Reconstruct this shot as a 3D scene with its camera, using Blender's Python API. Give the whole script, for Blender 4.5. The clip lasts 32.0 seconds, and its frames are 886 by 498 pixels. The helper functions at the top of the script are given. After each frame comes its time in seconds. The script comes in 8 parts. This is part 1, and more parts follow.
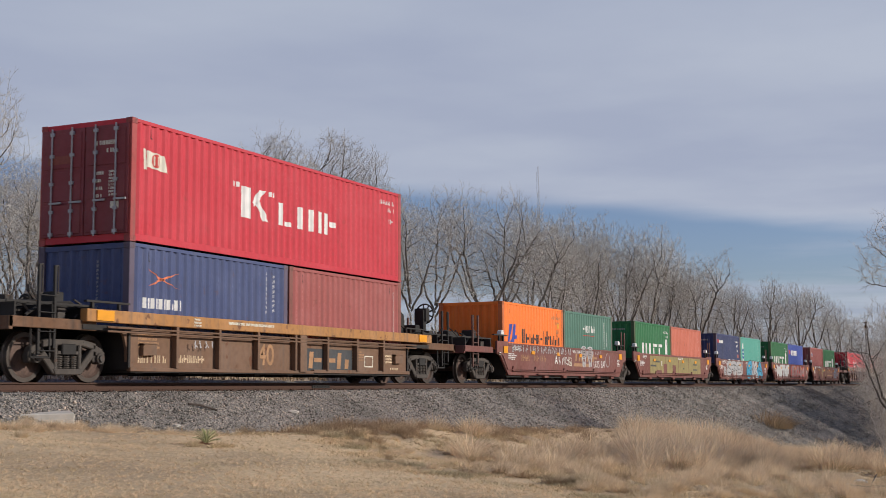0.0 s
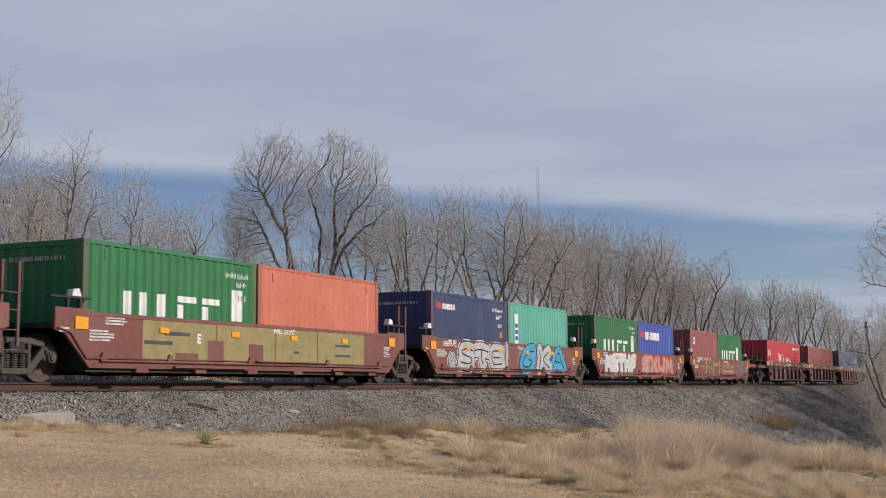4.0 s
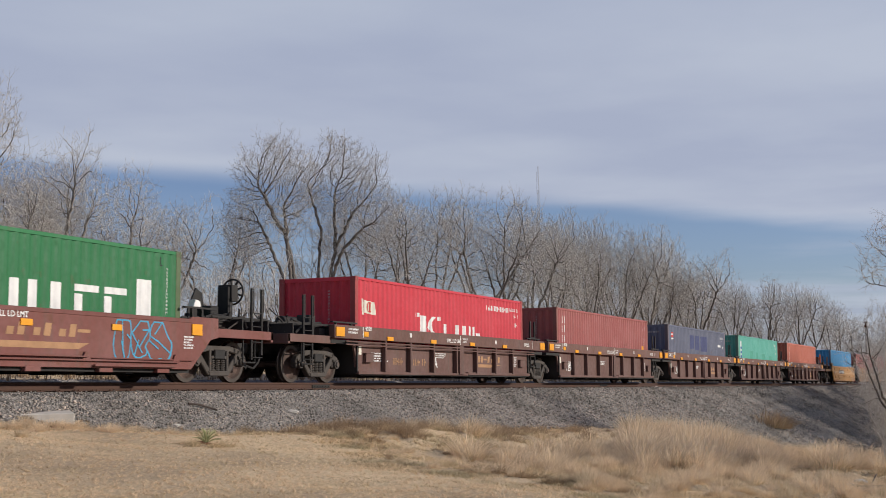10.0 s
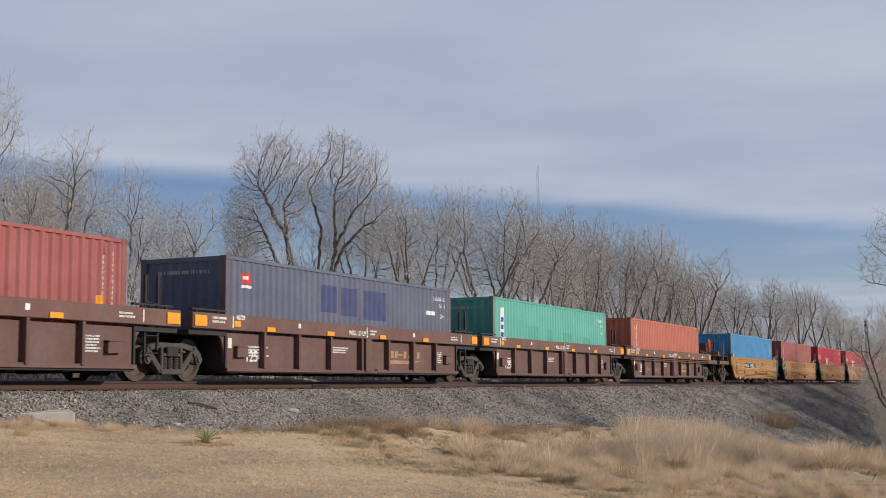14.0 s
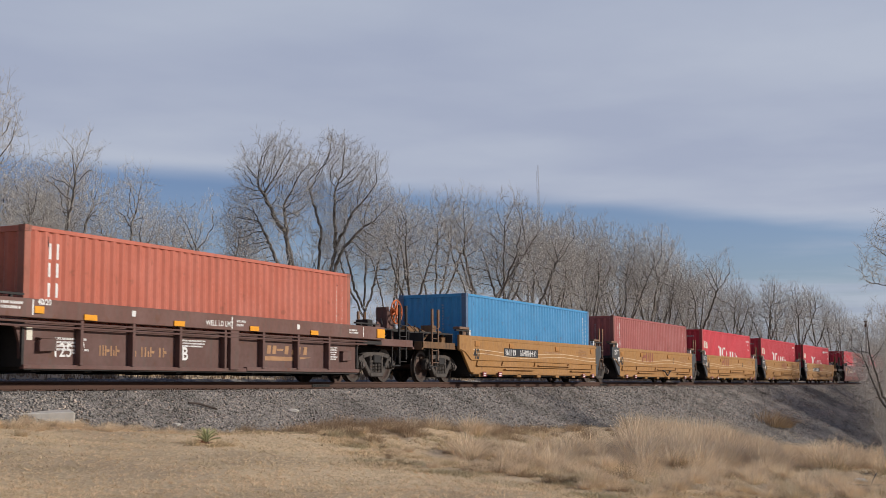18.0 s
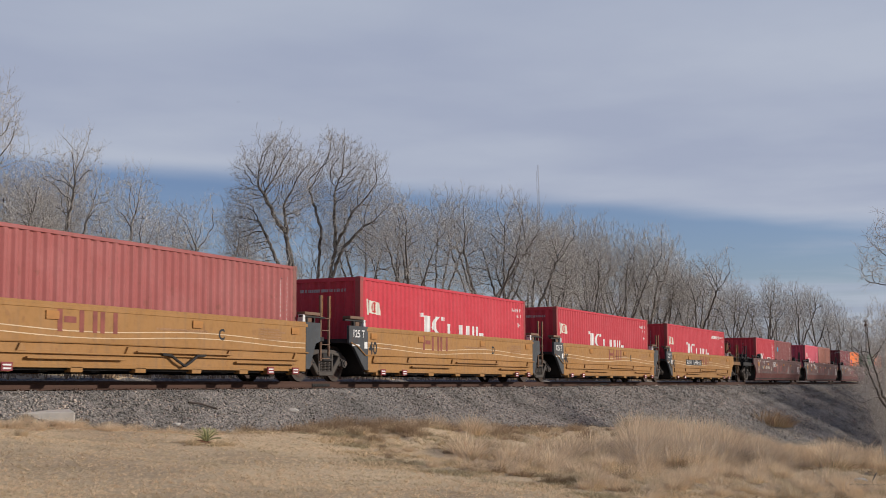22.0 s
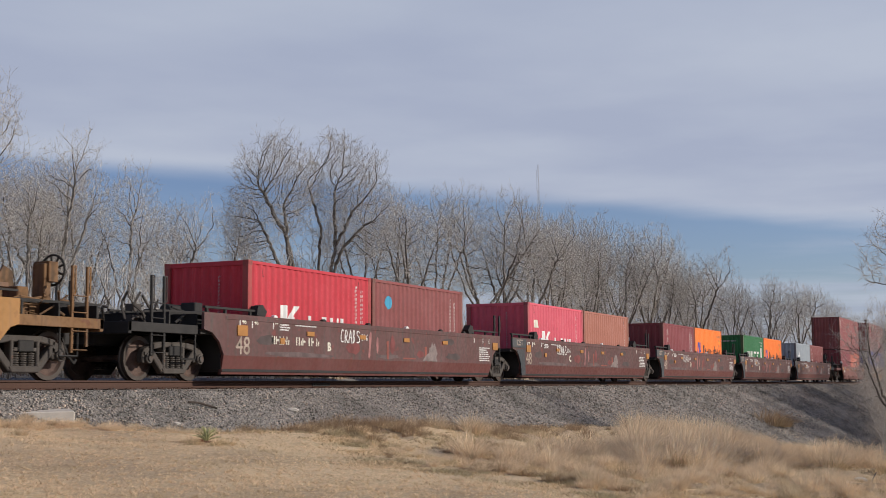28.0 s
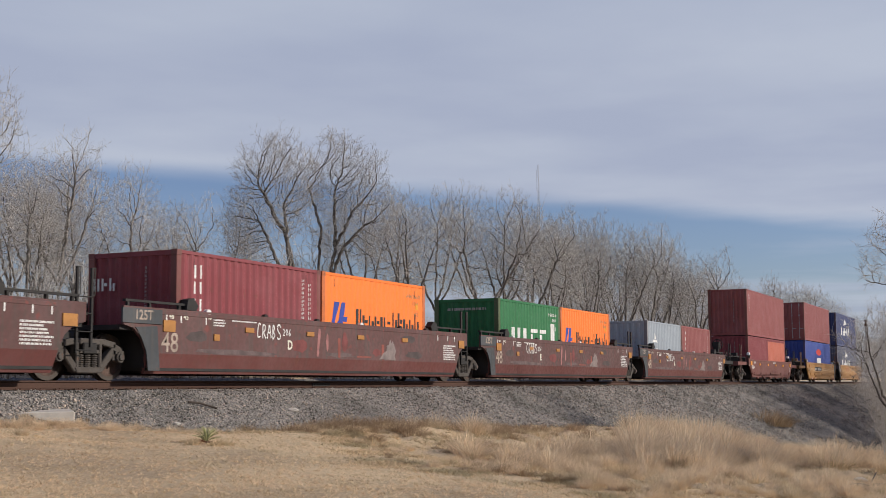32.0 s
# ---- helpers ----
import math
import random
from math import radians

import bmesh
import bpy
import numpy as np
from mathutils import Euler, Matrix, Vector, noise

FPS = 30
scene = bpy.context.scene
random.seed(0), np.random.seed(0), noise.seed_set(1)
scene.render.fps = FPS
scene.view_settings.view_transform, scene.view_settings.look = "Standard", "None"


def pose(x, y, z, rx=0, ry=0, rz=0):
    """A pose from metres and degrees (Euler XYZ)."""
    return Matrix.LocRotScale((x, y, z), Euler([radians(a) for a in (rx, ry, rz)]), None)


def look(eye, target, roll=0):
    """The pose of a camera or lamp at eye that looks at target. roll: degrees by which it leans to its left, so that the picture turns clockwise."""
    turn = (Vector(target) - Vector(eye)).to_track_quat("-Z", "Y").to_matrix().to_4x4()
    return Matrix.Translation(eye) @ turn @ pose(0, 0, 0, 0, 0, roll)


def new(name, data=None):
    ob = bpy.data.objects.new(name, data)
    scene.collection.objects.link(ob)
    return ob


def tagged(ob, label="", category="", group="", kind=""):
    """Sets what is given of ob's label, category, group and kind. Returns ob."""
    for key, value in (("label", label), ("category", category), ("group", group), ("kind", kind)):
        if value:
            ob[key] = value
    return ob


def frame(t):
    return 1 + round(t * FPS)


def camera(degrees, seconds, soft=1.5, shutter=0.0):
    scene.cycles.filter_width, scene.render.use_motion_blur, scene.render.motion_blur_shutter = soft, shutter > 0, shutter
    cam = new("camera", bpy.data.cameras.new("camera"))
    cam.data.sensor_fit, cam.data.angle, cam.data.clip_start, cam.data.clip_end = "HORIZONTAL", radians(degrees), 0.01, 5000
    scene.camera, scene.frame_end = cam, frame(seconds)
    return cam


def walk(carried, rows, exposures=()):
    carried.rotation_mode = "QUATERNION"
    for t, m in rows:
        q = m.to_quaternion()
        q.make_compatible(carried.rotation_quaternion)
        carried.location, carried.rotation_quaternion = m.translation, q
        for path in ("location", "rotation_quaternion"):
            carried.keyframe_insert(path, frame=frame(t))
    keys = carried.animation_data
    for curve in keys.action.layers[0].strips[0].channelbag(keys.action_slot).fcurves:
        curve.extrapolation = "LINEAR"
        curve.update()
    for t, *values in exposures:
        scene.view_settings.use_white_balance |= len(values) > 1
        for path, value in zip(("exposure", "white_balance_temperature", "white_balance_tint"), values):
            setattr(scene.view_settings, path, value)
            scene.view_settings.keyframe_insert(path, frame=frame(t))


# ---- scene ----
# The rail head is z = 0, x runs along the track, y is across it; the train rolls towards -x.
TRACK_Y = 18.24
EYE = (0.0, 0.0, -0.138)
cam = camera(38.03, 32.0, soft=0.35, shutter=0.12)


def heading(tilt, roll=-0.315, yaw=25.284):
    a, b = radians(yaw), radians(tilt)
    way = Vector((math.cos(a) * math.cos(b), math.sin(a) * math.cos(b), math.sin(b)))
    return look(EYE, Vector(EYE) + way, roll)


walk(cam, [(0, heading(6.149)), (8, heading(6.149)), (11, heading(6.124)), (13.5, heading(6.092)), (17, heading(6.1)),
           (21, heading(6.1)), (23.5, heading(6.06)), (28, heading(6.06)), (32, heading(6.065))],
     [(0, 0.0), (8, 0.02), (10.5, 0.07), (14, 0.07), (17, 0.03), (19, -0.02), (25, -0.04), (27, 0.04), (32, 0.06)])


def run(t):
    """Metres that the train has rolled at t seconds."""
    return 9.1163 * t + 0.361 * t * t / 32 - 0.07514 * t ** 3 / 1024


# ---- light ----
SUN_TO = Vector((0.36, -0.82, 0.37)).normalized()
sun_data = bpy.data.lights.new("sun", "SUN")
sun_data.energy, sun_data.angle, sun_data.color = 3.85, radians(0.6), (1.0, 0.93, 0.84)
sun = new("sun", sun_data)
sun.matrix_world = look((60, -60, 60), Vector((60, -60, 60)) - SUN_TO)

world = bpy.data.worlds.new("winter_sky")
scene.world = world
world.use_nodes = True


def build_sky():
    nt = world.node_tree
    nt.nodes.clear()
    N, L = nt.nodes.new, nt.links.new
    out, bg = N("ShaderNodeOutputWorld"), N("ShaderNodeBackground")
    sky = N("ShaderNodeTexSky")
    sky.sky_type, sky.sun_disc = "NISHITA", False
    sky.sun_elevation = math.asin(SUN_TO.z)
    sky.sun_rotation = math.atan2(SUN_TO.x, SUN_TO.y)
    sky.air_density, sky.dust_density = 1.0, 0.6
    tc = N("ShaderNodeTexCoord")
    sep = N("ShaderNodeSeparateXYZ")
    L(tc.outputs["Generated"], sep.inputs[0])

    def mth(op, a, b=None):
        n = N("ShaderNodeMath")
        n.operation = op
        for i, v in enumerate((a, b)):
            if v is None:
                continue
            if isinstance(v, (int, float)):
                n.inputs[i].default_value = v
            else:
                L(v, n.inputs[i])
        return n.outputs[0]

    # the cloud sheet lies flat overhead, so its detail is stretched along the horizon
    lift = mth("MAXIMUM", sep.outputs[2], 0.03)
    flat = N("ShaderNodeCombineXYZ")
    L(mth("DIVIDE", sep.outputs[0], lift), flat.inputs[0])
    L(mth("DIVIDE", sep.outputs[1], lift), flat.inputs[1])
    wisps, mass = N("ShaderNodeTexNoise"), N("ShaderNodeTexNoise")
    wisps.inputs["Scale"].default_value, wisps.inputs["Detail"].default_value = 0.55, 6
    mass.inputs["Scale"].default_value, mass.inputs["Detail"].default_value = 0.42, 6
    L(flat.outputs[0], wisps.inputs["Vector"])
    L(flat.outputs[0], mass.inputs["Vector"])
    # the sheet ends some kilometres out; beyond its edge the sky is clear down to the haze on the horizon
    edge = mth("ADD", mth("ADD", mth("MULTIPLY", sep.outputs[0], -0.1008), mth("MULTIPLY", sep.outputs[1], -0.1370)), mth("MULTIPLY", sep.outputs[2], 0.9854))
    edge = mth("ADD", edge, mth("MULTIPLY", mth("SUBTRACT", wisps.outputs[0], 0.5), 0.028))
    cover = N("ShaderNodeMapRange")
    cover.interpolation_type = "SMOOTHSTEP"
    cover.inputs["From Min"].default_value, cover.inputs["From Max"].default_value = -0.010, 0.010
    L(edge, cover.inputs["Value"])
    low = N("ShaderNodeMapRange")
    low.interpolation_type = "SMOOTHSTEP"
    low.inputs["From Min"].default_value, low.inputs["From Max"].default_value = 0.085, 0.06
    L(mth("ADD", sep.outputs[2], mth("MULTIPLY", mth("SUBTRACT", wisps.outputs[0], 0.5), 0.05)), low.inputs["Value"])
    streaks = N("ShaderNodeMapRange")
    streaks.interpolation_type = "SMOOTHSTEP"
    streaks.inputs["From Min"].default_value, streaks.inputs["From Max"].default_value = 0.50, 0.72
    L(wisps.outputs[0], streaks.inputs["Value"])
    # cloud thinned towards the unseen zenith, added to lower ambient light on shaded ends
    thin = N("ShaderNodeMapRange")
    thin.interpolation_type = "SMOOTHSTEP"
    for key, v in (("From Min", 0.22), ("From Max", 0.55), ("To Min", 0.96), ("To Max", 0.12)):
        thin.inputs[key].default_value = v
    L(sep.outputs[2], thin.inputs["Value"])
    clouds = mth("MAXIMUM", mth("MULTIPLY", cover.outputs[0], thin.outputs[0]), mth("MAXIMUM", mth("MULTIPLY", low.outputs[0], 0.7), mth("MULTIPLY", streaks.outputs[0], 0.3)))
    tone = N("ShaderNodeValToRGB")
    tone.color_ramp.elements[0].position, tone.color_ramp.elements[0].color = 0.40, (4.45, 4.95, 6.4, 1)
    tone.color_ramp.elements[1].position, tone.color_ramp.elements[1].color = 0.60, (5.5, 6.0, 7.2, 1)
    L(mass.outputs[0], tone.inputs[0])
    clear = N("ShaderNodeMix")
    clear.data_type, clear.blend_type = "RGBA", "MULTIPLY"
    clear.inputs["Factor"].default_value = 1.0
    clear.inputs["B"].default_value = (0.78, 0.84, 1.14, 1)
    L(sky.outputs[0], clear.inputs["A"])
    mix = N("ShaderNodeMix")
    mix.data_type = "RGBA"
    L(clouds, mix.inputs["Factor"])
    L(clear.outputs["Result"], mix.inputs["A"])
    L(tone.outputs[0], mix.inputs["B"])
    L(mix.outputs["Result"], bg.inputs[0])
    bg.inputs[1].default_value = 0.085
    L(bg.outputs[0], out.inputs[0])


build_sky()

# ---- materials ----
def shader(name):
    m = bpy.data.materials.new(name)
    m.use_nodes = True
    nt = m.node_tree
    return m, nt, nt.nodes["Principled BSDF"]


def tex(nt, kind, scale, detail=3.0, vec=None, stretch=None):
    n = nt.nodes.new("ShaderNodeTex" + kind)
    n.inputs["Scale"].default_value = scale
    if kind == "Noise":
        n.inputs["Detail"].default_value = detail
    if vec is not None:
        if stretch:
            mp = nt.nodes.new("ShaderNodeMapping")
            mp.inputs["Scale"].default_value = stretch
            nt.links.new(vec, mp.inputs["Vector"])
            vec = mp.outputs[0]
        nt.links.new(vec, n.inputs["Vector"])
    return n


def ranged(nt, value, lo, hi, a=0.0, b=1.0):
    n = nt.nodes.new("ShaderNodeMapRange")
    n.interpolation_type = "SMOOTHSTEP"
    for k, v in (("From Min", lo), ("From Max", hi), ("To Min", a), ("To Max", b)):
        n.inputs[k].default_value = v
    nt.links.new(value, n.inputs["Value"])
    return n.outputs[0]


def blend(nt, fac, a, b, how="MIX"):
    n = nt.nodes.new("ShaderNodeMix")
    n.data_type, n.blend_type = "RGBA", how
    for s, v in (("Factor", fac), ("A", a), ("B", b)):
        if isinstance(v, (int, float)):
            n.inputs[s].default_value = v
        elif isinstance(v, tuple):
            n.inputs[s].default_value = (*v, 1)
        else:
            nt.links.new(v, n.inputs[s])
    return n.outputs["Result"]


def bumped(nt, bs, height, strength, distance):
    b = nt.nodes.new("ShaderNodeBump")
    b.inputs["Strength"].default_value, b.inputs["Distance"].default_value = strength, distance
    nt.links.new(height, b.inputs["Height"])
    nt.links.new(b.outputs[0], bs.inputs["Normal"])


def times(nt, a, b):
    n = nt.nodes.new("ShaderNodeMath")
    n.operation = "MULTIPLY"
    for i, v in enumerate((a, b)):
        if isinstance(v, (int, float)):
            n.inputs[i].default_value = v
        else:
            nt.links.new(v, n.inputs[i])
    return n.outputs[0]


def paint(name, col, rough=0.55, dirt=0.35, rust=0.25, grime=(0.10, 0.085, 0.07), spots=(0.13, 0.055, 0.03), spec=0.3, fade=0.18):
    """Weathered paint: faded patches, rain streaks, road grime and rust spots."""
    m, nt, bs = shader(name)
    vec = nt.nodes.new("ShaderNodeTexCoord").outputs["Object"]
    info = nt.nodes.new("ShaderNodeObjectInfo").outputs["Random"]
    broad, fine = tex(nt, "Noise", 0.9, 5, vec), tex(nt, "Noise", 9, 6, vec)
    streak = tex(nt, "Noise", 2.2, 5, vec, (3.2, 3.2, 0.28))
    pale = tuple(min(1, c * 1.1 + 0.05) for c in col)
    c = blend(nt, ranged(nt, broad.outputs[0], 0.38, 0.7, 0, fade * 2.2), col, pale)
    c = blend(nt, ranged(nt, streak.outputs[0], 0.46, 0.78, 0, dirt), c, grime)
    c = blend(nt, ranged(nt, fine.outputs[0], 0.45, 0.85, 0, dirt * 0.7), c, grime)
    if rust:
        sp = tex(nt, "Noise", 3.1, 8, vec)
        c = blend(nt, ranged(nt, sp.outputs[0], 0.62, 0.68, 0, min(1, rust * 2.2)), c, spots)
    c = blend(nt, 1.0, c, ranged_gray(nt, info), "MULTIPLY")
    nt.links.new(c, bs.inputs["Base Color"])
    nt.links.new(ranged(nt, fine.outputs[0], 0.3, 0.8, rough - 0.08, rough + 0.2), bs.inputs["Roughness"])
    bs.inputs["Specular IOR Level"].default_value = spec
    bumped(nt, bs, fine.outputs[0], 0.25, 0.01)
    nt["paint"] = col
    return m


def ranged_gray(nt, value):
    g = ranged(nt, value, 0, 1, 0.9, 1.06)
    n = nt.nodes.new("ShaderNodeCombineColor")
    for i in range(3):
        nt.links.new(g, n.inputs[i])
    return n.outputs[0]


def plain(name, col, rough=0.6, metal=0.0, wear=0.25):
    m, nt, bs = shader(name)
    vec = nt.nodes.new("ShaderNodeTexCoord").outputs["Object"]
    a, b = tex(nt, "Noise", 3, 5, vec), tex(nt, "Noise", 26, 4, vec)
    dark = tuple(c * (1 - wear * 1.6) for c in col)
    c = blend(nt, ranged(nt, a.outputs[0], 0.35, 0.7), col, dark)
    c = blend(nt, ranged(nt, b.outputs[0], 0.4, 0.8, 0, 0.5), c, dark)
    nt.links.new(c, bs.inputs["Base Color"])
    bs.inputs["Roughness"].default_value, bs.inputs["Metallic"].default_value = rough, metal
    bs.inputs["Specular IOR Level"].default_value = 0.3
    bumped(nt, bs, b.outputs[0], 0.2, 0.006)
    return m


BOX = {k: paint("box_" + k, c, **kw) for k, c, kw in (
    ("red", (0.52, 0.032, 0.050), dict(dirt=0.12, rust=0.08, fade=0.12)),
    ("pink_red", (0.60, 0.085, 0.125), dict(dirt=0.15, rust=0.1)),
    ("oxide", (0.31, 0.082, 0.074), dict(dirt=0.22, rust=0.15)),
    ("salmon", (0.48, 0.13, 0.08), dict(dirt=0.22, rust=0.15)),
    ("brick", (0.34, 0.125, 0.085), dict(dirt=0.25, rust=0.15)),
    ("rust", (0.25, 0.066, 0.063), dict(dirt=0.22, rust=0.15)),
    ("maroon", (0.22, 0.040, 0.048), dict(dirt=0.2, rust=0.15)),
    ("orange", (0.86, 0.19, 0.025), dict(dirt=0.1, rust=0.06, fade=0.05)),
    ("green", (0.018, 0.15, 0.05), dict(dirt=0.15, rust=0.1, fade=0.1)),
    ("sage", (0.066, 0.165, 0.122), dict(dirt=0.2, rust=0.1)),
    ("teal", (0.085, 0.335, 0.265), dict(dirt=0.16, rust=0.08)),
    ("navy", (0.030, 0.043, 0.125), dict(dirt=0.2, rust=0.12)),
    ("dusk", (0.058, 0.080, 0.185), dict(dirt=0.22, rust=0.15)),
    ("slate", (0.10, 0.112, 0.165), dict(dirt=0.25, rust=0.15)),
    ("blue", (0.032, 0.065, 0.30), dict(dirt=0.15, rust=0.08)),
    ("azure", (0.042, 0.235, 0.46), dict(dirt=0.18, rust=0.12)),
    ("grey", (0.30, 0.34, 0.38), dict(dirt=0.2, rust=0.1)))}
EDGE = {k: paint("edge_" + k, tuple(0.5 * v + 0.5 * r for v, r in zip(m.node_tree["paint"], (0.14, 0.075, 0.05))), dirt=0.5, rust=0.6, spots=(0.10, 0.045, 0.028)) for k, m in BOX.items()}
CAR_BROWN = paint("car_brown", (0.165, 0.056, 0.045), dirt=0.4, rust=0.25, rough=0.65)
CAR_DARK = paint("car_dark_brown", (0.135, 0.066, 0.052), dirt=0.45, rust=0.2, rough=0.7)
CAR_PANEL = paint("car_panel_brown", (0.122, 0.063, 0.052), dirt=0.5, rust=0.2, rough=0.75)
CAR_PURPLE = paint("car_faded_brown", (0.105, 0.045, 0.041), dirt=0.9, rust=0.3, rough=0.65, fade=0.15, grime=(0.080, 0.066, 0.058), spots=(0.19, 0.05, 0.042))
CAR_LOWER = paint("car_lower_red_brown", (0.13, 0.042, 0.037), dirt=0.4, rust=0.15, rough=0.6, fade=0.15, grime=(0.09, 0.06, 0.05))
CAR_YELLOW = paint("car_yellow", (0.315, 0.157, 0.046), dirt=0.28, rust=0.12, rough=0.6, fade=0.1)
CAR_OCHRE = paint("car_ochre", (0.37, 0.175, 0.055), dirt=0.6, rust=0.4, rough=0.65)
GRIME_YELLOW = paint("grimy_yellow_steel", (0.17, 0.088, 0.036), dirt=0.8, rust=0.4, rough=0.75, grime=(0.045, 0.036, 0.03))
GRIME_OCHRE = paint("grimy_ochre_steel", (0.15, 0.075, 0.038), dirt=0.8, rust=0.5, rough=0.75, grime=(0.05, 0.04, 0.033))
CAR_RUSTY = paint("car_rusty_panel", (0.165, 0.092, 0.055), dirt=0.5, rust=0.4, rough=0.75)
CAR_SLATE = paint("car_end_grey", (0.045, 0.05, 0.055), dirt=0.4, rust=0.1, rough=0.6)
CASTING = paint("cast_steel", (0.058, 0.048, 0.041), dirt=0.5, rust=0.25, rough=0.75)
BLACKISH = plain("grimy_black_steel", (0.030, 0.027, 0.025), 0.7)
WHEEL = plain("wheel_rust", (0.125, 0.08, 0.064), 0.7, 0.1, 0.4)
TREAD = plain("worn_wheel_rim", (0.10, 0.082, 0.07), 0.45, 0.5, 0.15)
CORNER = plain("corner_steel_rust", (0.17, 0.085, 0.055), 0.7, 0.1, 0.4)
GALV = plain("galvanised_steel", (0.42, 0.42, 0.43), 0.5, 0.4, 0.15)
WHITE = plain("white_marking", (0.74, 0.73, 0.70), 0.6, 0, 0.1)
CREAM = plain("cream_marking", (0.68, 0.65, 0.54), 0.6, 0, 0.1)
TAN_INK = plain("tan_stencil", (0.40, 0.22, 0.11), 0.6, 0, 0.15)
BLACK_INK = plain("black_stencil", (0.018, 0.018, 0.02), 0.6, 0, 0.1)
BLUE_INK = plain("blue_marking", (0.03, 0.06, 0.33), 0.6, 0, 0.1)
RED_INK = plain("red_marking", (0.55, 0.05, 0.04), 0.6, 0, 0.1)
MAROON_INK = plain("faded_maroon_marking", (0.27, 0.075, 0.055), 0.6, 0, 0.2)
ORANGE_INK = plain("orange_marking", (0.68, 0.19, 0.09), 0.6, 0, 0.1)
REFLECT = plain("amber_reflector", (0.78, 0.33, 0.02), 0.4, 0, 0.08)
DULL_CREAM = plain("worn_cream_marking", (0.42, 0.33, 0.265), 0.6, 0, 0.25)
FAINT = plain("faint_worn_stripe", (0.66, 0.50, 0.32), 0.6, 0, 0.15)
PLACARD = plain("placard_maroon", (0.22, 0.035, 0.038), 0.6, 0, 0.15)
DULL_REFLECT = plain("dull_amber_reflector", (0.42, 0.19, 0.05), 0.5, 0, 0.15)
GREY_INK = plain("grey_small_writing", (0.40, 0.385, 0.37), 0.6, 0, 0.1)
SILVER_SPRAY = plain("silver_spray_paint", (0.46, 0.46, 0.47), 0.5, 0.1, 0.15)
CYAN_SPRAY = plain("cyan_spray_paint", (0.055, 0.33, 0.52), 0.55, 0, 0.12)
RED_SPRAY = plain("red_spray_paint", (0.62, 0.09, 0.075), 0.55, 0, 0.12)
OLIVE_SPRAY = plain("olive_spray_paint", (0.29, 0.235, 0.10), 0.6, 0, 0.15)
SCRAPE = plain("scraped_grey_paint", (0.26, 0.205, 0.19), 0.65, 0, 0.3)
WHITE_SPRAY = plain("white_spray_paint", (0.60, 0.60, 0.59), 0.6, 0, 0.12)
PINK_SCRAPE = plain("pink_scraped_paint", (0.36, 0.16, 0.15), 0.65, 0, 0.3)
SCRAPE_DIM = plain("road_grime_grey", (0.15, 0.105, 0.10), 0.7, 0, 0.3)
SCRAPE_PALE = plain("pale_sprayed_grey", (0.40, 0.33, 0.31), 0.6, 0, 0.15)
DARK_FADE = plain("dark_over_paint", (0.085, 0.062, 0.058), 0.65, 0, 0.25)
RED_FADE = plain("faded_red_primer", (0.20, 0.054, 0.05), 0.65, 0, 0.25)
NAVY_PATCH = plain("over_painted_navy", (0.055, 0.068, 0.17), 0.6, 0, 0.15)
TEAL_PATCH = plain("over_painted_teal", (0.075, 0.33, 0.24), 0.6, 0, 0.1)
ORANGE_WHEEL = plain("orange_brake_wheel", (0.62, 0.15, 0.04), 0.6, 0, 0.2)


def rail_steel():
    m, nt, bs = shader("rusty_rail")
    vec = nt.nodes.new("ShaderNodeTexCoord").outputs["Object"]
    a, b = tex(nt, "Noise", 1.3, 5, vec, (0.4, 4, 4)), tex(nt, "Noise", 30, 4, vec)
    c = blend(nt, ranged(nt, a.outputs[0], 0.35, 0.7), (0.082, 0.044, 0.032), (0.066, 0.038, 0.029))
    c = blend(nt, ranged(nt, b.outputs[0], 0.4, 0.7, 0, 0.5), c, (0.10, 0.054, 0.038))
    nt.links.new(c, bs.inputs["Base Color"])
    bs.inputs["Roughness"].default_value = 0.8
    bs.inputs["Specular IOR Level"].default_value = 0.2
    bumped(nt, bs, b.outputs[0], 0.2, 0.004)
    return m


def rubble(name, a, b, c3, scale=22.0, island=False, bump=0.05):
    m, nt, bs = shader(name)
    vec = nt.nodes.new("ShaderNodeTexCoord").outputs["Object"]
    if island:
        r = nt.nodes.new("ShaderNodeNewGeometry").outputs["Random Per Island"]
    else:
        r = tex(nt, "Voronoi", scale, vec=vec).outputs["Color"]
        s = nt.nodes.new("ShaderNodeSeparateColor")
        nt.links.new(r, s.inputs[0])
        r = s.outputs[0]
    ramp = nt.nodes.new("ShaderNodeValToRGB")
    e = ramp.color_ramp.elements
    e[0].color, e[1].color = (*a, 1), (*b, 1)
    e[0].position, e[1].position = 0.0, 0.75
    k = e.new(0.95)
    k.color = (*c3, 1)
    nt.links.new(r, ramp.inputs[0])
    wide = tex(nt, "Noise", 0.5, 5, vec)
    col = blend(nt, ranged(nt, wide.outputs[0], 0.4, 0.68, 0, 0.45), ramp.outputs[0], tuple(x * 0.6 for x in a))
    nt.links.new(col, bs.inputs["Base Color"])
    bs.inputs["Roughness"].default_value = 0.9
    bs.inputs["Specular IOR Level"].default_value = 0.2
    v = tex(nt, "Voronoi", scale, vec=vec)
    bumped(nt, bs, v.outputs["Distance"], 1.0, bump)
    return m


